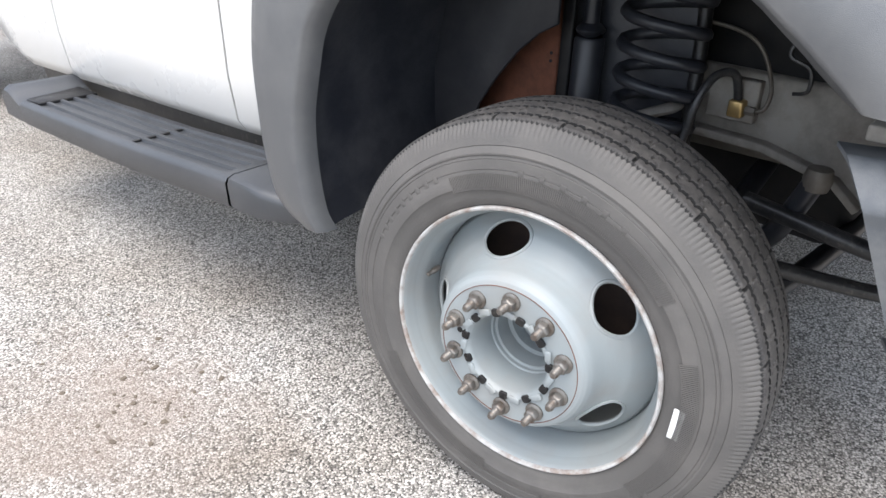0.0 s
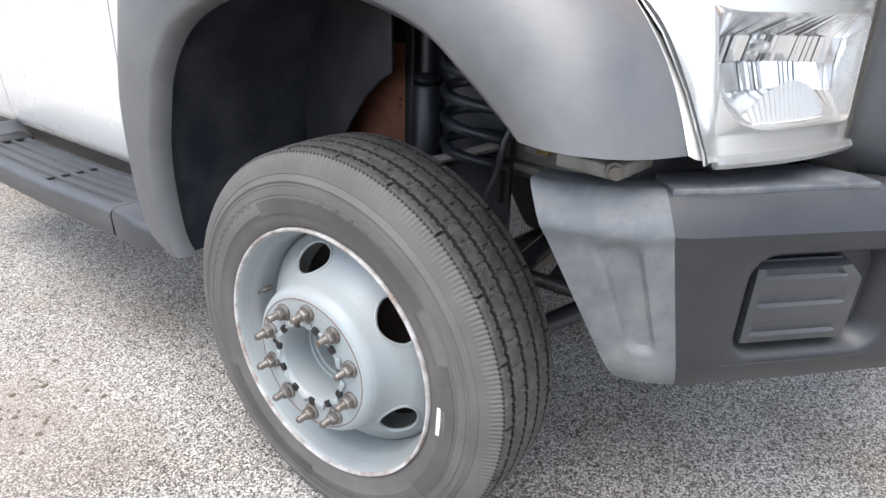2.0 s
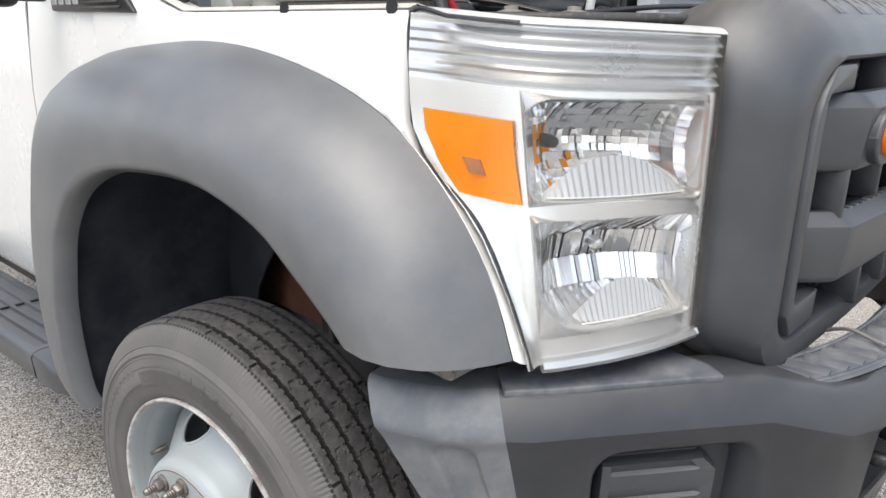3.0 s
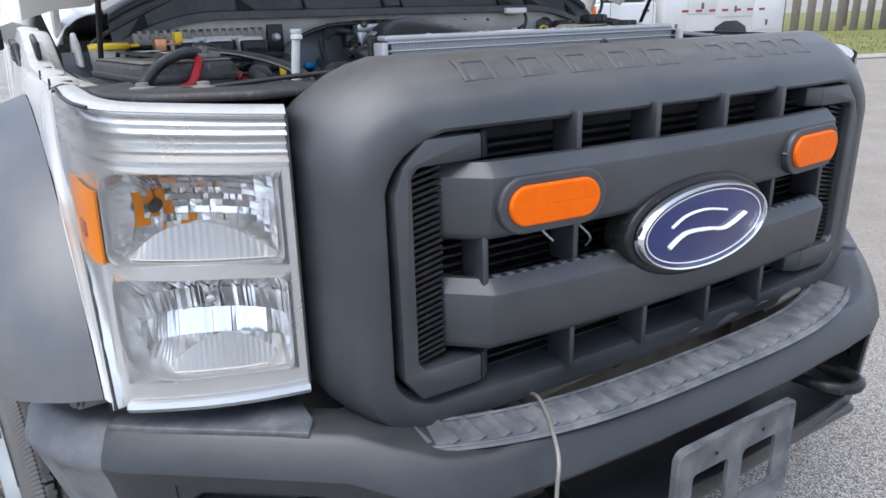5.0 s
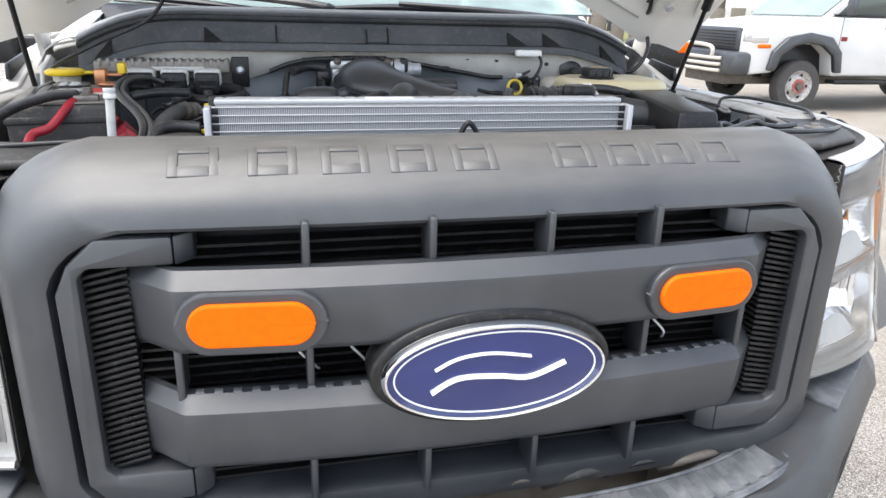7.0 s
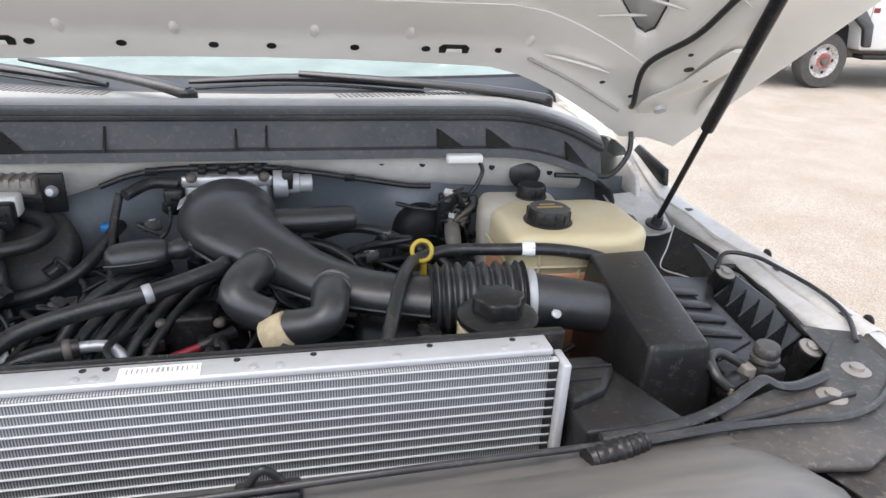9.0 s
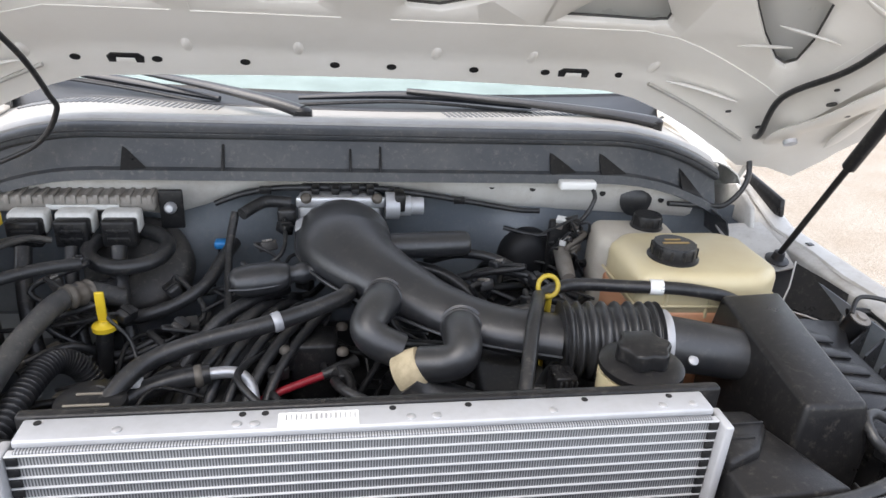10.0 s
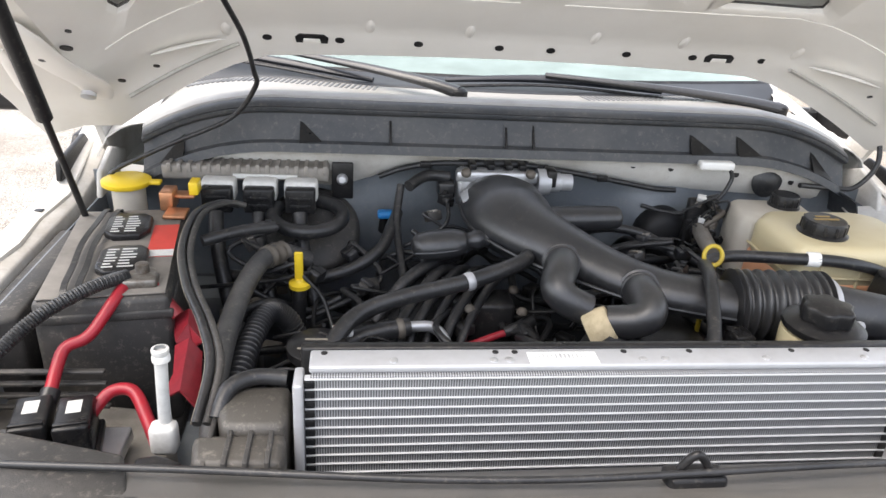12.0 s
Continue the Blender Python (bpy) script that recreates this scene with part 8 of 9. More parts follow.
# battery with strap, caps, labels and cables
bat = part("battery", box(-0.835, -0.645, -0.035, 0.31, 1.14, 1.372, 0.010), dusty_black, truck, "dusty black car battery with red and white label")
part("top_rim", box(-0.838, -0.642, -0.038, 0.313, 1.335, 1.350, 0.003), dusty_black, bat)
part("top_dust", box(-0.828, -0.652, -0.028, 0.303, 1.3725, 1.3755, 0.001), material("battery_dust", (0.20, 0.185, 0.165), 0.75, second=(0.11, 0.10, 0.09), amount=0.8, scale=12), bat, "dust-covered battery top")
for y, x in ((0.212, -0.733), (0.075, -0.724)):
    lid = part("vent_cap", prism([(x - 0.038, y - 0.030), (x - 0.022, y - 0.048), (x + 0.022, y - 0.048), (x + 0.036, y - 0.02), (x + 0.036, y + 0.03), (x + 0.022, y + 0.048), (x - 0.022, y + 0.048), (x - 0.038, y + 0.030)], 1.374, 1.388, "z", 0.004), black_plastic, bat, "black vent cap with pale print")
    for k in range(7):
        for q, w in ((-0.026, 0.010 + 0.008 * random.random()), (-0.004, 0.014 + 0.012 * random.random())):
            part("print_bar", box(x + q, x + q + w, y - 0.036 + 0.0105 * k, y - 0.0325 + 0.0105 * k, 1.3878, 1.3886, 0), label_grey, lid)
lab = part("label", box(-0.694, -0.652, 0.095, 0.225, 1.3752, 1.3766, 0), material("battery_red", (0.62, 0.045, 0.03), 0.5, second=(0.45, 0.06, 0.045), amount=0.5, scale=20), bat, "red printed label")
part("label_foot", box(-0.694, -0.652, 0.095, 0.118, 1.3766, 1.3778, 0), label_grey, lab)
part("terminal", lathe([(0.020, 0.0), (0.020, 0.012), (0.011, 0.014), (0.010, 0.026), (0.0, 0.027)], Matrix.Translation((-0.688, 0.022, 1.374)), 14, cap=False), stud_metal, bat, "corroded terminal clamp")
part("clamp", box(-0.715, -0.665, -0.012, 0.02, 1.372, 1.388, 0.004), stud_metal, bat)
# the battery stands slightly turned in its tray
turn = Matrix.Translation((-0.735, 0.135, 0)) @ Matrix.Rotation(radians(8), 4, "Z") @ Matrix.Translation((0.735, -0.135, 0))
for ob in [bat] + list(bat.children_recursive):
    ob.data.transform(turn)
for w in (-0.014, 0.006):
    part("strap", sheet([[(x + w + d, y, z) for d in (0.0, 0.0045, 0.009)] for x, y, z in smooth_line([(-0.795, 0.300, 1.345), (-0.792, 0.285, 1.384), (-0.790, 0.21, 1.387), (-0.786, 0.13, 1.387), (-0.772, 0.05, 1.386), (-0.762, -0.02, 1.383), (-0.760, -0.034, 1.35), (-0.760, -0.034, 1.24)], 5)], thick=0.002), rubber, bat, "narrow black hold-down strap")
part("battery_tray", box(-0.85, -0.62, -0.08, 0.33, 1.08, 1.145, 0.01), black_plastic, truck, "black battery tray")
part("positive_cable", tube([(-0.692, 0.005, 1.378), (-0.70, -0.03, 1.368), (-0.725, -0.07, 1.335), (-0.752, -0.085, 1.325), (-0.758, -0.105, 1.312), (-0.758, -0.15, 1.285)], 0.0088, 12), red_cable, truck, "thick red battery cable")
part("boot", tube([(-0.758, -0.14, 1.29), (-0.760, -0.175, 1.272)], 0.013, 10), rubber, truck, "black cable boot")
part("negative_cable", tube([(-0.690, 0.012, 1.388), (-0.728, -0.030, 1.390), (-0.785, -0.085, 1.372), (-0.835, -0.145, 1.335), (-0.90, -0.215, 1.30)], 0.0098, 12, steps=70, ripple=(80, 0.0009)), rubber, truck, "black corrugated battery cable")
part("relay_cable", tube([(-0.70, -0.175, 1.272), (-0.68, -0.145, 1.29), (-0.65, -0.145, 1.292), (-0.625, -0.18, 1.278), (-0.60, -0.225, 1.262)], 0.0088, 12), red_cable, truck, "thick red relay cable")
part("red_lead", tube([(-0.665, 0.02, 1.378), (-0.64, 0.0, 1.36), (-0.615, -0.015, 1.335)], 0.010, 10), red_plastic, truck, "short red lead")
crumpled_red = material("crumpled_red_plastic", (0.26, 0.018, 0.028), 0.38, second=(0.13, 0.012, 0.018), amount=0.7, scale=30)
cover = part("fuse_cover", sheet([[(-0.628, 0.012, 1.318), (-0.603, 0.004, 1.336), (-0.583, 0.010, 1.312)], [(-0.622, -0.022, 1.306), (-0.598, -0.030, 1.330), (-0.576, -0.028, 1.300)], [(-0.612, -0.055, 1.312), (-0.590, -0.050, 1.300), (-0.570, -0.058, 1.318)]], thick=0.004), crumpled_red, truck, "folded red plastic fuse cover", 10)
part("flap", sheet([[(-0.612, -0.060, 1.310), (-0.590, -0.062, 1.325), (-0.572, -0.066, 1.302)], [(-0.606, -0.105, 1.292), (-0.588, -0.110, 1.310), (-0.566, -0.112, 1.284)], [(-0.612, -0.150, 1.282), (-0.586, -0.150, 1.296), (-0.562, -0.158, 1.270)]], thick=0.004), crumpled_red, cover, "", 10)
for x in (-0.761, -0.708):
    m = Matrix.Translation((x, -0.197, 0)) @ Matrix.Rotation(radians(12), 4, "Z")
    relay = part("relay", box(-0.022, 0.022, -0.036, 0.036, 1.240, 1.300, 0.005, m), black_plastic, truck, "square black relay with white label")
    part("label", box(-0.009, 0.009, -0.004, 0.022, 1.2995, 1.3008, 0, m), label_grey, relay)
    part("relay_ridge", box(-0.020, 0.020, -0.030, -0.024, 1.299, 1.303, 0.001, m), black_plastic, relay)
    part("foot", box(-0.027, 0.027, -0.044, 0.044, 1.236, 1.250, 0.003, m), black_plastic, relay)
part("relay_plate", box(-0.83, -0.655, -0.29, -0.15, 1.215, 1.236, 0.004), alu, truck, "bare metal relay plate")
part("fuse_box", prism([(-0.90, -0.02), (-0.66, -0.06), (-0.60, -0.14), (-0.64, -0.28), (-0.90, -0.26)], 1.02, 1.20, "z", 0.015), frame_grime, truck, "dusty grey panel below the relays")
filler = part("filler_tube", tube([(-0.582, -0.240, 1.28), (-0.580, -0.243, 1.345), (-0.574, -0.250, 1.425)], [0.0090, 0.0076, 0.0076], 16), label_grey, truck, "white plastic filler tube")
part("lip", lathe([(0.0084, 0.0), (0.0106, 0.002), (0.0106, 0.008), (0.0086, 0.010), (0.0102, 0.013), (0.0102, 0.018), (0.007, 0.019)], Matrix.Translation((-0.574, -0.250, 1.412)), 18, cap=False), label_grey, filler)
part("sleeve", box(-0.600, -0.566, -0.260, -0.234, 1.275, 1.318, 0.008), label_grey, filler, "white bracket")
wash = part("washer_neck", tube([(-0.80, 0.40, 1.30), (-0.80, 0.40, 1.39)], 0.032, 18), tank_white, truck, "washer filler neck with yellow cap")
part("cap", lathe([(0.044, 0.0), (0.047, 0.003), (0.047, 0.010), (0.040, 0.014), (0.0, 0.015)], Matrix.Translation((-0.802, 0.40, 1.39)), 28, cap=False), yellow, wash, "yellow washer cap")
part("tab", box(-0.765, -0.735, 0.39, 0.41, 1.392, 1.40, 0.003), yellow, wash)
gold = part("fuse_link", box(-0.715, -0.690, 0.30, 0.345, 1.375, 1.412, 0.003), copper, truck, "copper and brass fuse link")
part("strap", box(-0.695, -0.655, 0.315, 0.345, 1.395, 1.401, 0.001), copper, gold)
part("strap", box(-0.70, -0.66, 0.255, 0.30, 1.377, 1.384, 0.002), copper, gold)
part("tab", box(-0.665, -0.648, 0.32, 0.355, 1.40, 1.425, 0.002), yellow, gold)
for dx, r, mt in ((0.0, 0.0068, rubber), (0.013, 0.0055, dusty_black), (-0.006, 0.0016, tan_plastic)):
    part("battery_loom", tube([(-0.575 + dx, 0.325, 1.38), (-0.605 + dx, 0.305, 1.392), (-0.638 + dx, 0.245, 1.394), (-0.634 + dx, 0.12, 1.386), (-0.602 + dx, 0.0, 1.38), (-0.562 + dx, -0.09, 1.365), (-0.54 + dx, -0.16, 1.345), (-0.545 + dx, -0.24, 1.31)], r, 10), mt, truck, "wiring loom beside the battery")
part("cross_loom", tube([(-0.62, 0.20, 1.36), (-0.56, 0.235, 1.365), (-0.50, 0.27, 1.36)], 0.011, 10), rubber, truck, "wiring loom")
for k in range(4):
    z = 1.23 + k * 0.02
    part("shield_rib", box(-0.90, -0.70, -0.105, -0.095, z, z + 0.006, 0.002), dusty_black, truck)
part("battery_shield", prism([(-0.90, 0.30), (-0.85, 0.30), (-0.842, -0.02), (-0.90, -0.06)], 1.18, 1.335, "z", 0.006), dusty_black, truck, "dusty black side shield")
part("washer_hose", tube([(-0.578, 0.15, 1.865), (-0.566, 0.22, 1.785), (-0.545, 0.30, 1.705), (-0.539, 0.365, 1.632), (-0.542, 0.395, 1.595), (-0.595, 0.42, 1.527), (-0.71, 0.42, 1.472), (-0.815, 0.42, 1.420), (-0.84, 0.42, 1.40)], 0.0050, 8), rubber, truck, "black washer hose hanging from the hood")
part("hood_wire", tube([hood_at(0.77, 0.60, 0.014), hood_at(0.77, 0.44, 0.014), hood_at(0.77, 0.33, 0.014), hood_at(0.75, 0.19, 0.014), hood_at(0.785, 0.06, 0.014), (0.83, 0.47, 1.56), (0.835, 0.44, 1.47), (0.80, 0.44, 1.41), (0.76, 0.455, 1.40), (0.66, 0.44, 1.41)], 0.006, 8), rubber, truck, "black wire clipped under the hood")
part("rail_wire", tube([(0.85, 0.065, 1.345), (0.875, 0.085, 1.366), (0.915, 0.055, 1.371), (0.930, 0.0, 1.371), (0.945, -0.084, 1.368), (0.935, -0.16, 1.366), (0.90, -0.225, 1.358)], 0.0042, 8), rubber, truck, "thin black wire over the fender")

# firewall dressing
fit_b = random.Random(47)
LIP = [(-0.84, 1.40), (-0.39, 1.362), (-0.31, 1.388), (-0.245, 1.415), (-0.17, 1.427), (0.0, 1.43), (0.136, 1.412), (0.256, 1.392), (0.33, 1.379), (0.42, 1.376), (0.74, 1.358)]


def lip_z(x):
    for (x0, z0), (x1, z1) in zip(LIP, LIP[1:]):
        if x <= x1:
            return lerp(z0, z1, (x - x0) / (x1 - x0))
    return LIP[-1][1]


part("firewall_lip", sheet([[(x, 0.470 + 0.004 * math.sin(40 * x), 1.453 - cowl_drop(x)), (x, 0.476, lerp(1.453 - cowl_drop(x), lip_z(x), 0.35)), (x, 0.482 + 0.003 * math.sin(13 * x), lerp(1.453 - cowl_drop(x), lip_z(x), 0.7)), (x, 0.500, lip_z(x))] for x in [lerp(-0.84, 0.74, k / 79) for k in range(80)]], thick=0.002), flange_paint, truck, "dusty white firewall lip", 60)
part("wall_conduit", tube([(lerp(-0.30, 0.38, k / 17), 0.472, lip_z(lerp(-0.30, 0.38, k / 17)) + 0.002) for k in range(18)], 0.0062, 8, steps=2), rubber, truck, "black conduit along the firewall")
for x in (-0.20, -0.06, 0.06, 0.20):
    part("conduit_clip", box(x - 0.012, x + 0.012, 0.462, 0.474, lip_z(x) - 0.004, lip_z(x) + 0.010, 0.002), black_plastic, truck)
part("foil_wrap", tube([(-0.392, 0.465, 1.375), (-0.388, 0.455, 1.33), (-0.392, 0.44, 1.29), (-0.388, 0.42, 1.25)], 0.011, 12, steps=9, ripple=(6, 0.0016)), alu, truck, "foil-wrapped pipe")
for x, z in ((0.36, 1.43), (0.52, 1.42), (0.66, 1.405), (0.27, 1.435)):
    part("lip_hole", lathe([(0.007, 0.0), (0.007, 0.002), (0.0, 0.002)], frame_z((0, -1, 0.1), (x, 0.4755, z)), 12), black_plastic, truck)
part("white_clip", box(0.405, 0.485, 0.425, 0.45, 1.443, 1.462, 0.005), white_plain, truck, "white plastic clip")
part("clip_lead", tube([(0.475, 0.43, 1.45), (0.485, 0.43, 1.42), (0.45, 0.42, 1.37), (0.38, 0.44, 1.335), (0.30, 0.46, 1.345)], 0.005, 8), rubber, truck, "thin black lead")
part("grommet", lathe([(0.036, 0.0), (0.038, 0.004), (0.028, 0.008), (0.018, 0.014), (0.0, 0.015)], frame_z((0, -1, 0.1), (0.60, 0.478, 1.405)), 22, cap=False), rubber, truck, "black firewall grommet")
# booster in near-black stands for the shaded hollow behind the wiring
part("brake_booster", lathe([(0.060, 0.0), (0.064, 0.01), (0.060, 0.05), (0.048, 0.065), (0.030, 0.070), (0.0, 0.070)], frame_z((0, -1, 0.15), (0.36, 0.49, 1.275)), 28, cap=False), deep_black, truck, "dark brake booster")
part("master_cylinder", tube([(0.415, 0.40, 1.32), (0.40, 0.32, 1.315), (0.395, 0.28, 1.31)], [0.017, 0.017, 0.014], 14), dusty_alu, truck, "dull aluminium brake cylinder")
for k in range(14):
    a = Vector((fit_b.uniform(0.385, 0.465), fit_b.uniform(0.36, 0.42), fit_b.uniform(1.30, 1.395)))
    m = Matrix.Translation(a) @ Matrix.Rotation(fit_b.uniform(0, 3), 4, "Z") @ Matrix.Rotation(fit_b.uniform(-0.8, 0.8), 4, "X")
    part("brake_plug", box(-0.010, 0.010, -0.007, 0.007, -0.006, 0.006, 0.002, m), fit_b.choice((black_plastic, black_plastic, dusty_alu, label_grey, steel)), truck, "small plug by the brake booster")
    part("brake_wire", tube([a, a + Vector((fit_b.uniform(-0.03, 0.03), -0.02, 0.015)), a + Vector((fit_b.uniform(-0.05, 0.05), 0.0, -0.03))], 0.0028, 6), rubber, truck)
part("brake_bracket", box(0.385, 0.455, 0.40, 0.42, 1.25, 1.385, 0.006), black_plastic, truck, "black bracket")
for k in range(9):
    part("booster_wire", tube([(0.40 + 0.006 * k, 0.40, 1.26 + 0.012 * k), (0.42 + 0.004 * k, 0.375, 1.30 + 0.008 * k), (0.44 - 0.003 * k, 0.37, 1.335), (0.455, 0.40, 1.37 - 0.006 * k)], 0.003 + 0.0015 * (k % 3), 8), (rubber, dusty_black, steel)[k % 3], truck, "tangled wiring by the brake booster")
for x, z in ((0.18, 1.41), (0.33, 1.415), (0.72, 1.43), (-0.20, 1.42), (-0.05, 1.418)):
    part("stud", lathe([(0.007, 0.0), (0.007, 0.01), (0.0, 0.011)], frame_z((0, -1, 0), (x, 0.499, z)), 10, cap=False), alu, truck)

# small fittings: zip ties, plugs, caps and a crumpled fuse cover
fit = random.Random(31)
for x, y, z in ((-0.52, 0.33, 1.335), (-0.55, 0.28, 1.32), (-0.50, 0.25, 1.30), (-0.47, 0.30, 1.30), (-0.42, 0.22, 1.285), (-0.36, 0.30, 1.29), (-0.33, 0.20, 1.27), (-0.21, 0.30, 1.32), (-0.19, 0.36, 1.35), (-0.16, 0.40, 1.37), (0.10, 0.24, 1.30), (0.16, 0.22, 1.29), (0.22, 0.26, 1.31), (0.30, 0.22, 1.30), (0.33, 0.28, 1.31), (0.26, 0.33, 1.32)):
    m = Matrix.Translation((x, y, z)) @ Matrix.Rotation(fit.uniform(0, 3), 4, "Z") @ Matrix.Rotation(fit.uniform(-0.5, 0.5), 4, "X")
    plug = part("plug", box(-0.016, 0.016, -0.011, 0.011, -0.010, 0.010, 0.003, m), fit.choice((black_plastic, satin_black, dusty_black)), truck, "small black wiring plug")
    part("plug_lock", box(-0.006, 0.006, -0.013, 0.013, 0.008, 0.013, 0.001, m), fit.choice((black_plastic, rubber, dusty_alu)), plug)
    a = Vector((x, y, z))
    part("lead", tube([a, a + Vector((fit.uniform(-0.05, 0.05), fit.uniform(-0.05, 0.03), 0.012)), a + Vector((fit.uniform(-0.09, 0.09), fit.uniform(-0.08, 0.0), -0.03)), a + Vector((fit.uniform(-0.12, 0.12), fit.uniform(-0.12, -0.03), -0.08))], fit.uniform(0.003, 0.006), 8), rubber, plug)
for x, y, z, w in ((0.10, 0.315, 1.31, 0.012), (0.22, 0.34, 1.325, 0.010), (0.285, 0.30, 1.305, 0.009), (0.33, 0.17, 1.29, 0.011), (0.20, 0.16, 1.27, 0.010)):
    part("rear_hose", tube([(x - 0.10, y + 0.04, z - 0.02), (x - 0.03, y + 0.02, z + 0.006), (x + 0.05, y - 0.01, z), (x + 0.12, y - 0.06, z - 0.04)], w, 12), rubber, truck, "black rubber hose")


# ---- beyond the truck ----
far = thing("service_truck", "white service truck with tool bins, parked on the lot", "truck")
far_paint = material("far_white_paint", (0.64, 0.64, 0.63), 0.35, second=(0.52, 0.51, 0.48), amount=0.4, scale=2, coat=0.3)
hub_red = material("worn_red_paint", (0.30, 0.06, 0.05), 0.6, second=(0.38, 0.30, 0.27), amount=0.8, scale=14)
far_glass = material("dark_window", (0.05, 0.065, 0.06), 0.12, coat=0.5)
Y0, Y1 = 8.72, 10.9


def side_shape(outline, y0, y1, r=0.04):
    return prism(outline, y0, y1, "y", r, 3)


part("cab_body", side_shape([(7.42, 0.62), (7.40, 1.30), (7.55, 1.42), (8.95, 1.56), (10.35, 1.56), (10.38, 0.60), (9.05, 0.60), (8.98, 0.95), (8.75, 1.12), (8.2, 1.12), (7.95, 0.95), (7.88, 0.66)], Y0, Y1, 0.05), far_paint, far, "white cab and front end")
part("cab_top", side_shape([(8.75, 1.54), (9.45, 2.08), (9.7, 2.14), (10.3, 2.12), (10.36, 1.54)], Y0 + 0.10, Y1 - 0.10, 0.05), far_paint, far, "white cab roof")
part("window", side_shape([(9.02, 1.60), (9.47, 2.02), (10.0, 2.05), (10.02, 1.60)], Y0 + 0.09, Y0 + 0.098, 0.01), far_glass, far, "dark side window")
part("windscreen", sheet([[(8.76, y, 1.585), (9.37, y, 2.055)] for y in (Y0 + 0.16, Y1 - 0.16)], thick=0.01), material("far_screen", (0.26, 0.33, 0.305), 0.15, second=(0.16, 0.20, 0.19), amount=0.6, scale=1.5, coat=0.5), far, "pale teal windscreen")
part("window_sill", box(8.95, 10.02, Y0 + 0.03, Y0 + 0.10, 1.575, 1.61, 0.01), black_plastic, far, "black window sill")
part("flare", side_shape([(7.72, 0.70), (7.78, 1.0), (8.03, 1.23), (8.46, 1.31), (8.90, 1.24), (9.13, 1.0), (9.19, 0.66), (9.05, 0.66), (8.98, 0.93), (8.74, 1.10), (8.46, 1.14), (8.2, 1.10), (7.95, 0.93), (7.87, 0.68)], Y0 - 0.07, Y0 + 0.04, 0.03), grey_plastic, far, "dark grey wheel flare")
part("wheel_well", side_shape([(7.88, 0.55), (7.95, 0.95), (8.2, 1.115), (8.75, 1.115), (8.98, 0.95), (9.06, 0.55)], Y0 + 0.28, Y1 - 0.28, 0.01), black_plastic, far, "dark wheel well")
for z in (0.66, 0.76, 0.86):
    part("guard_bar", tube([(7.10, Y0 + 0.35, z), (7.03, Y0 + 0.6, z), (7.03, Y1 - 0.6, z), (7.10, Y1 - 0.35, z)], 0.03, 8), tank_white, far, "pale guard bar")
part("bumper", box(7.12, 7.44, Y0 - 0.02, Y1 + 0.02, 0.60, 0.98, 0.08), grey_plastic, far, "dark grey bumper")
part("guard_rail", tube([(7.05, Y0 + 0.55, 0.86), (7.02, Y0 + 0.6, 1.05), (7.02, Y1 - 0.6, 1.05), (7.05, Y1 - 0.55, 0.86)], 0.035, 8), tank_white, far)
g = part("grille", box(7.36, 7.44, Y0 + 0.32, Y1 - 0.32, 0.98, 1.36, 0.04), grey_plastic, far, "dark slatted grille")
for k in range(6):
    part("slat", box(7.345, 7.365, Y0 + 0.40, Y1 - 0.40, 1.03 + 0.05 * k, 1.05 + 0.05 * k, 0.004), black_plastic, g)
part("headlamp", box(7.40, 7.72, Y0 - 0.01, Y0 + 0.30, 1.10, 1.32, 0.05), silver, far, "clear headlamp")
part("turn_lamp", box(7.50, 7.76, Y0 - 0.02, Y0 + 0.1, 1.05, 1.11, 0.02), amber, far, "amber lamp")
part("mirror", box(9.05, 9.13, Y0 - 0.22, Y0 - 0.02, 1.60, 1.86, 0.03), grey_plastic, far, "dark door mirror")
part("door_handle", box(9.95, 10.12, Y0 - 0.02, Y0, 1.38, 1.42, 0.01), black_plastic, far)
part("door_badge", box(9.10, 9.22, Y0 - 0.006, Y0, 1.18, 1.25, 0.003), red_plastic, far, "small badge")
part("door_gap", box(9.075, 9.083, Y0 - 0.003, Y0 + 0.005, 0.70, 1.55, 0), black_plastic, far)
part("door_gap", box(10.24, 10.248, Y0 - 0.003, Y0 + 0.005, 0.70, 1.55, 0), black_plastic, far)
part("step", box(9.1, 10.3, Y0 - 0.05, Y0 + 0.2, 0.47, 0.54, 0.02), black_plastic, far, "black step bar")
part("service_body", box(10.5, 14.5, Y0 - 0.06, Y1 + 0.06, 0.82, 2.15, 0.04), far_paint, far, "white tool-bin body")
for x0, x1, z0, z1 in ((10.56, 11.15, 0.9, 1.80), (11.2, 12.05, 1.30, 1.80), (12.1, 13.3, 1.22, 1.80), (13.35, 14.3, 0.92, 1.80), (10.56, 14.3, 1.84, 2.10)):
    d = part("bin_door", box(x0, x1, Y0 - 0.075, Y0 - 0.055, z0, z1, 0.012), far_paint, far, "white bin door")
    part("latch", box((x0 + x1) / 2 - 0.04, (x0 + x1) / 2 + 0.04, Y0 - 0.085, Y0 - 0.07, z0 + 0.10, z0 + 0.22, 0.01), steel, d)
for k in range(7):
    x = 11.0 + 0.42 * k
    part("stripe", box(x, x + 0.20, Y0 - 0.0785, Y0 - 0.0745, 1.34, 1.385, 0), red_cable, far, "red reflective stripe")
part("arch", side_shape([(12.0, 0.80), (12.1, 1.02), (12.4, 1.14), (12.8, 1.14), (13.1, 1.02), (13.2, 0.80)], Y0 - 0.08, Y0 - 0.05, 0.02), black_plastic, far, "black wheel opening")
part("rear_bumper", box(14.4, 14.9, Y0, Y1, 0.55, 0.75, 0.03), black_plastic, far, "black rear step")
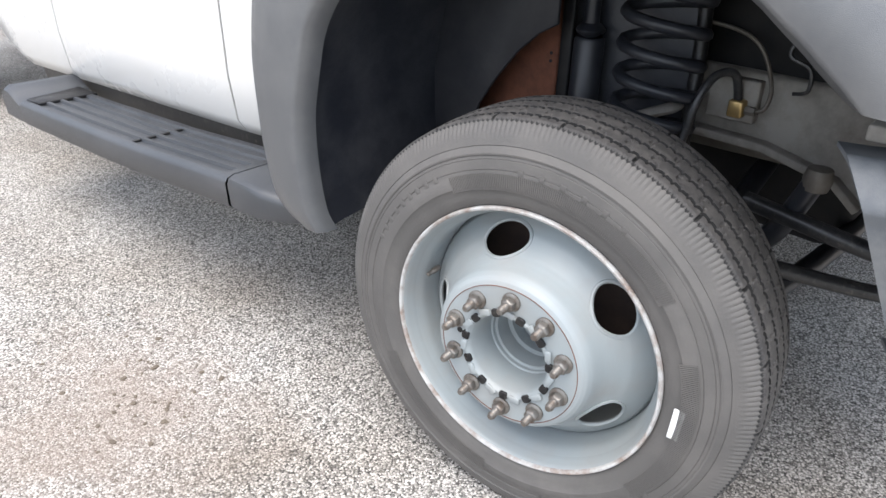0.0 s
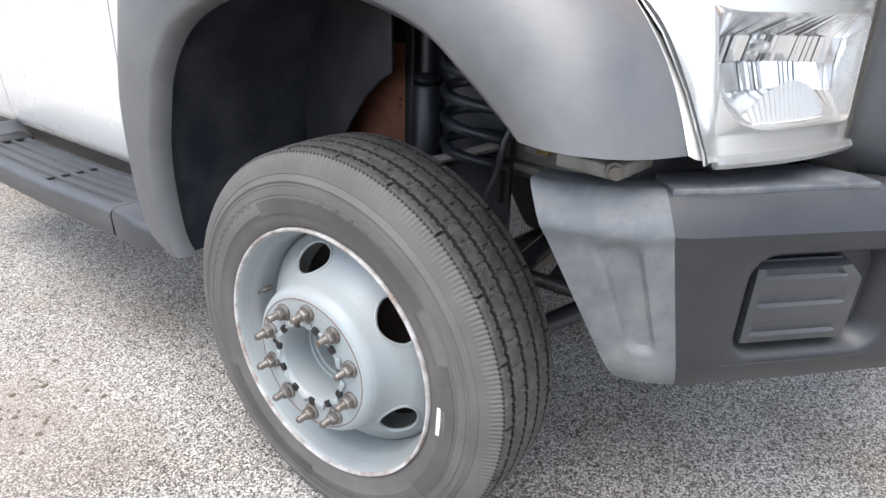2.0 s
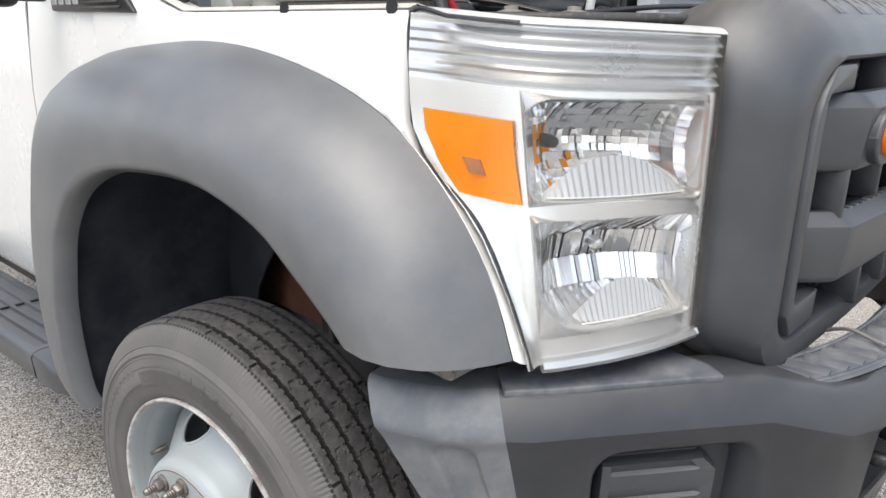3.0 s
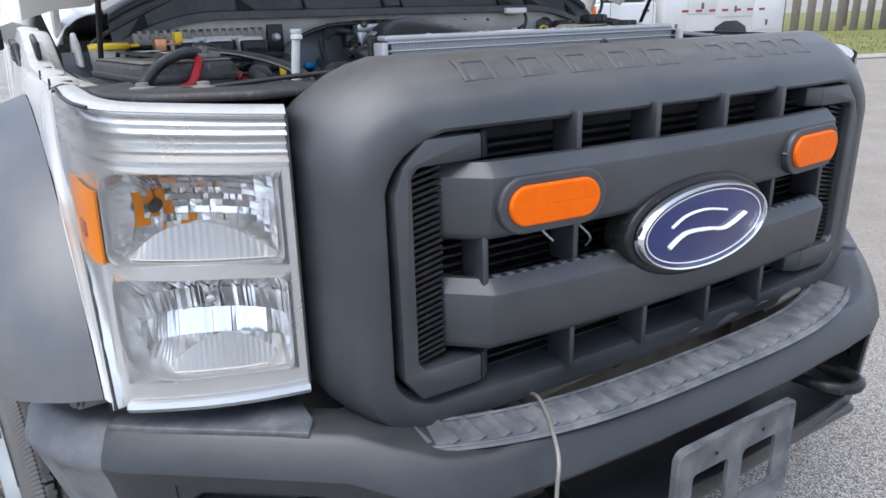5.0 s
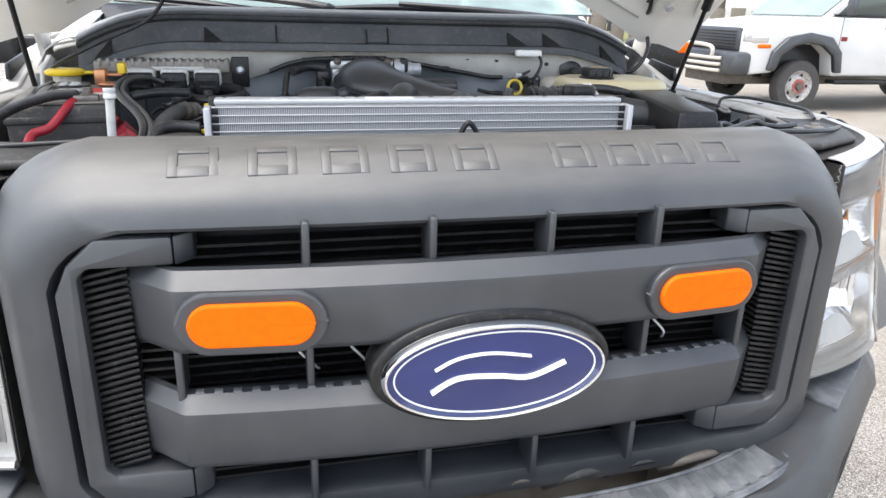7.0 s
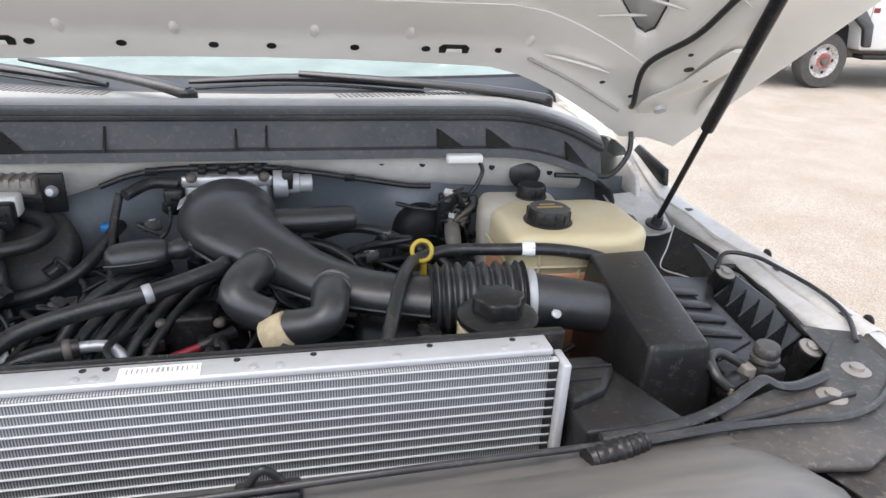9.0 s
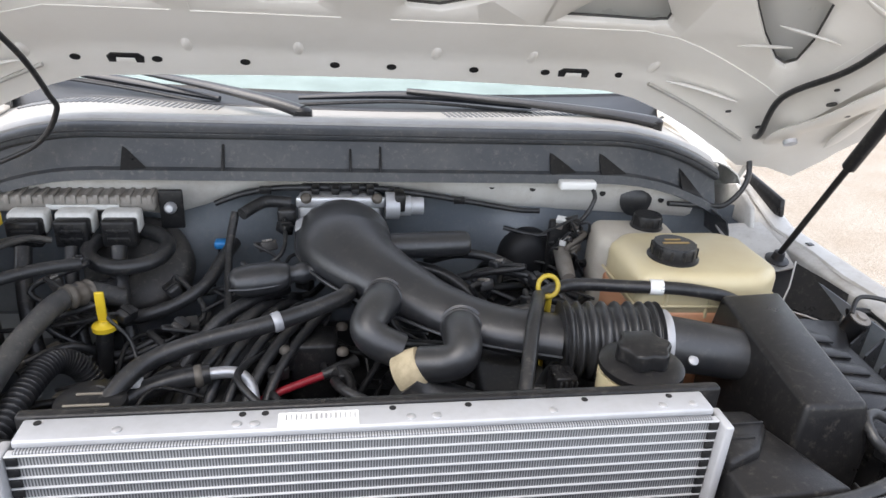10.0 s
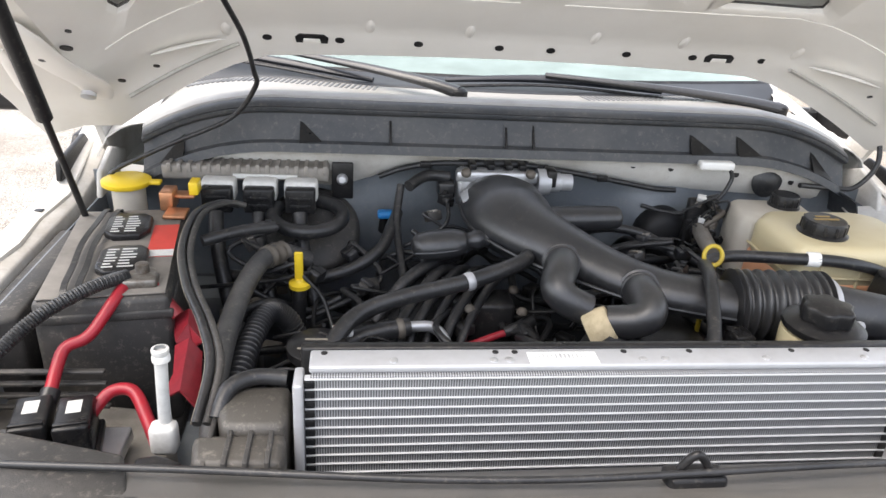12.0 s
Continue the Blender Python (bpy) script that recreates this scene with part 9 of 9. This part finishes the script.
for x in (8.46, 12.6):
    for y, s in ((Y0 + 0.14, -1), (Y1 - 0.14, 1)):
        m = frame_z((0, s, 0), (x, y, 0.43))
        tyre = part("wheel", lathe([(0.24, -0.12), (0.41, -0.11), (0.43, -0.07), (0.43, 0.07), (0.41, 0.11), (0.27, 0.12), (0.25, 0.09)], m, 36, cap=False), tread_rubber, far, "black tyre on pale wheel")
        part("rim", lathe([(0.265, 0.11), (0.25, 0.10), (0.20, 0.05), (0.14, 0.08), (0.13, 0.10), (0.0, 0.10)], m, 28, cap=False), rim_edge, tyre, "pale steel wheel")
        for q in range(5):
            part("hand_hole", lathe([(0.028, 0.0), (0.028, 0.004), (0.0, 0.004)], m @ Matrix.Rotation(q * 1.2566, 4, "Z") @ Matrix.Translation((0.188, 0, 0.062)), 14), black_plastic, tyre)
        hub = part("hub", lathe([(0.125, 0.10), (0.12, 0.112), (0.075, 0.114), (0.07, 0.10)], m, 20, cap=False), hub_red, tyre, "worn red hub ring")
        part("hub_cap", lathe([(0.065, 0.10), (0.06, 0.15), (0.0, 0.152)], m, 16, cap=False), steel, hub)
part("chassis", box(7.3, 14.5, Y0 + 0.5, Y1 - 0.5, 0.42, 0.62, 0.02), steel, far, "dark chassis")

# grass verge with kerb, a timber fence and trees
grass_mat = material("grass", (0.14, 0.15, 0.04), 0.9, second=(0.26, 0.235, 0.085), amount=0.8, scale=1.2, grain=1.0, grain_scale=60)
bm = bmesh.new()
ring = [(15.8, 11.0), (17.0, 9.6), (21, 8.4), (80, 4), (140, 60), (40, 90), (16.5, 40)]
prism(ring, -0.05, 0.06, "z", 0.02, bm=bm)
tagged(part("verge", bm, grass_mat), "green and straw-coloured mown grass verge", "grass", kind="structure")
random.seed(21)
bm = bmesh.new()
for k in range(5000):
    x, y = random.uniform(16.5, 34), random.uniform(9.8, 34)
    h, a = random.uniform(0.04, 0.11), random.uniform(0, 6.28)
    v = [bm.verts.new((x + 0.02 * math.cos(a), y + 0.02 * math.sin(a), 0.055)), bm.verts.new((x - 0.02 * math.cos(a), y - 0.02 * math.sin(a), 0.055)), bm.verts.new((x + random.uniform(-0.04, 0.04), y + random.uniform(-0.04, 0.04), 0.06 + h))]
    bm.faces.new(v)
tagged(part("grass", bm, grass_mat), "short grass blades on the verge", "grass", kind="stuff")
kerb = material("kerb_concrete", (0.42, 0.40, 0.36), 0.85, second=(0.3, 0.28, 0.25), amount=0.6, scale=8)
tagged(part("kerb", tube([(16.4, 40, 0.04), (15.7, 11.0, 0.04), (16.95, 9.5, 0.04), (21, 8.3, 0.04), (80, 3.9, 0.04)], 0.09, 6, smooth=False), kerb), "pale concrete kerb along the grass", "kerb", kind="structure")
bark = material("bark", (0.11, 0.085, 0.065), 0.9, second=(0.2, 0.17, 0.14), amount=0.6, scale=8, grain=0.8, grain_scale=40)
leaf_mats = [material("foliage", (0.055, 0.085, 0.025), 0.7, second=(0.13, 0.15, 0.05), amount=0.7, scale=2), material("dry_foliage", (0.14, 0.12, 0.05), 0.8, second=(0.20, 0.17, 0.09), amount=0.7, scale=2)]


def tree(x, y, h, seed, dry):
    rng = random.Random(seed)
    root = tagged(new("tree"), "leafy tree at the edge of the lot" if not dry else "sparse dry-leaved tree at the edge of the lot", "tree", "trees along the lot")
    root.location = (x, y, 0)
    bm = tube([(0, 0, -0.05), (0.1, 0.05, h * 0.3), (0.0, 0.1, h * 0.7)], [0.03 * h, 0.022 * h, 0.008 * h], 8)
    tips = []
    for k in range(9):
        a, z = rng.uniform(0, 6.28), h * rng.uniform(0.3, 0.65)
        r = h * rng.uniform(0.18, 0.34)
        tip = (r * math.cos(a), r * math.sin(a), z + h * rng.uniform(0.1, 0.28))
        tube([(0.05, 0.05, z), (tip[0] * 0.5, tip[1] * 0.5, z + (tip[2] - z) * 0.6), tip], [0.010 * h, 0.007 * h, 0.003 * h], 5, 4, bm=bm)
        tips.append(tip)
    tips.append((0, 0.1, h * 0.85))
    part("trunk", bm, bark, root)
    bm = bmesh.new()
    for tip in tips:
        for k in range(90 if dry else 150):
            d = Vector((rng.gauss(0, 1), rng.gauss(0, 1), rng.gauss(0, 0.75))).normalized() * (h * 0.17 * rng.random() ** 0.4)
            c = Vector(tip) + d
            q = Euler((rng.uniform(0, 6), rng.uniform(0, 6), rng.uniform(0, 6))).to_matrix()
            w = 0.10 + 0.10 * rng.random()
            bm.faces.new([bm.verts.new(c + q @ Vector(p)) for p in ((-w, 0, 0), (0, -w * 0.5, 0.02), (w, 0, 0), (0, w * 0.5, 0.02))])
    part("crown", bm, leaf_mats[1 if dry else 0], root)


random.seed(5)
for k, (x, y, h, dry) in enumerate(((24, 30, 8, 1), (31, 24, 9, 0), (17, 34, 7, 1), (38, 18, 8, 0), (28, 40, 10, 0), (44, 24, 9, 0), (10, 42, 9, 1), (36, 32, 10, 1), (50, 14, 8, 0), (22, 46, 10, 0), (2, 48, 10, 0), (-8, 50, 9, 1), (-20, 48, 10, 0))):
    tree(x, y, h, k + 3, dry)
fence_wood = material("weathered_timber", (0.22, 0.19, 0.155), 0.85, second=(0.13, 0.11, 0.09), amount=0.7, scale=10, grain=0.6, grain_scale=60)
fence = thing("timber_fence", "weathered timber fence behind the grass", "fence")
for k in range(44):
    t = k / 43
    x, y = lerp(12, 46, t), lerp(30, 16, t)
    part("board", box(x - 0.36, x + 0.36, y - 0.02, y + 0.02, 0.0, 1.75 + 0.06 * math.sin(k * 2.1), 0.01), fence_wood, fence)
shed_wall = material("beige_render", (0.50, 0.44, 0.36), 0.8, second=(0.42, 0.36, 0.29), amount=0.6, scale=1.5)
shed = thing("warehouse", "low beige rendered warehouse across the lot", "building")
part("wall", box(-40, -14, 22, 40, 0, 5.0, 0.05), shed_wall, shed)
part("roof", box(-40.4, -13.6, 21.6, 40.4, 5.0, 5.3, 0.05), alu, shed, "pale metal roof")
for k in range(4):
    d = part("roller_door", box(-38 + 6 * k, -34.5 + 6 * k, 21.93, 21.99, 0, 3.6, 0.02), dusty_black, shed, "dark roller door")
    for j in range(8):
        part("slat", box(-38 + 6 * k, -34.5 + 6 * k, 21.90, 21.94, 0.43 * j + 0.05, 0.43 * j + 0.12, 0.01), steel, d)
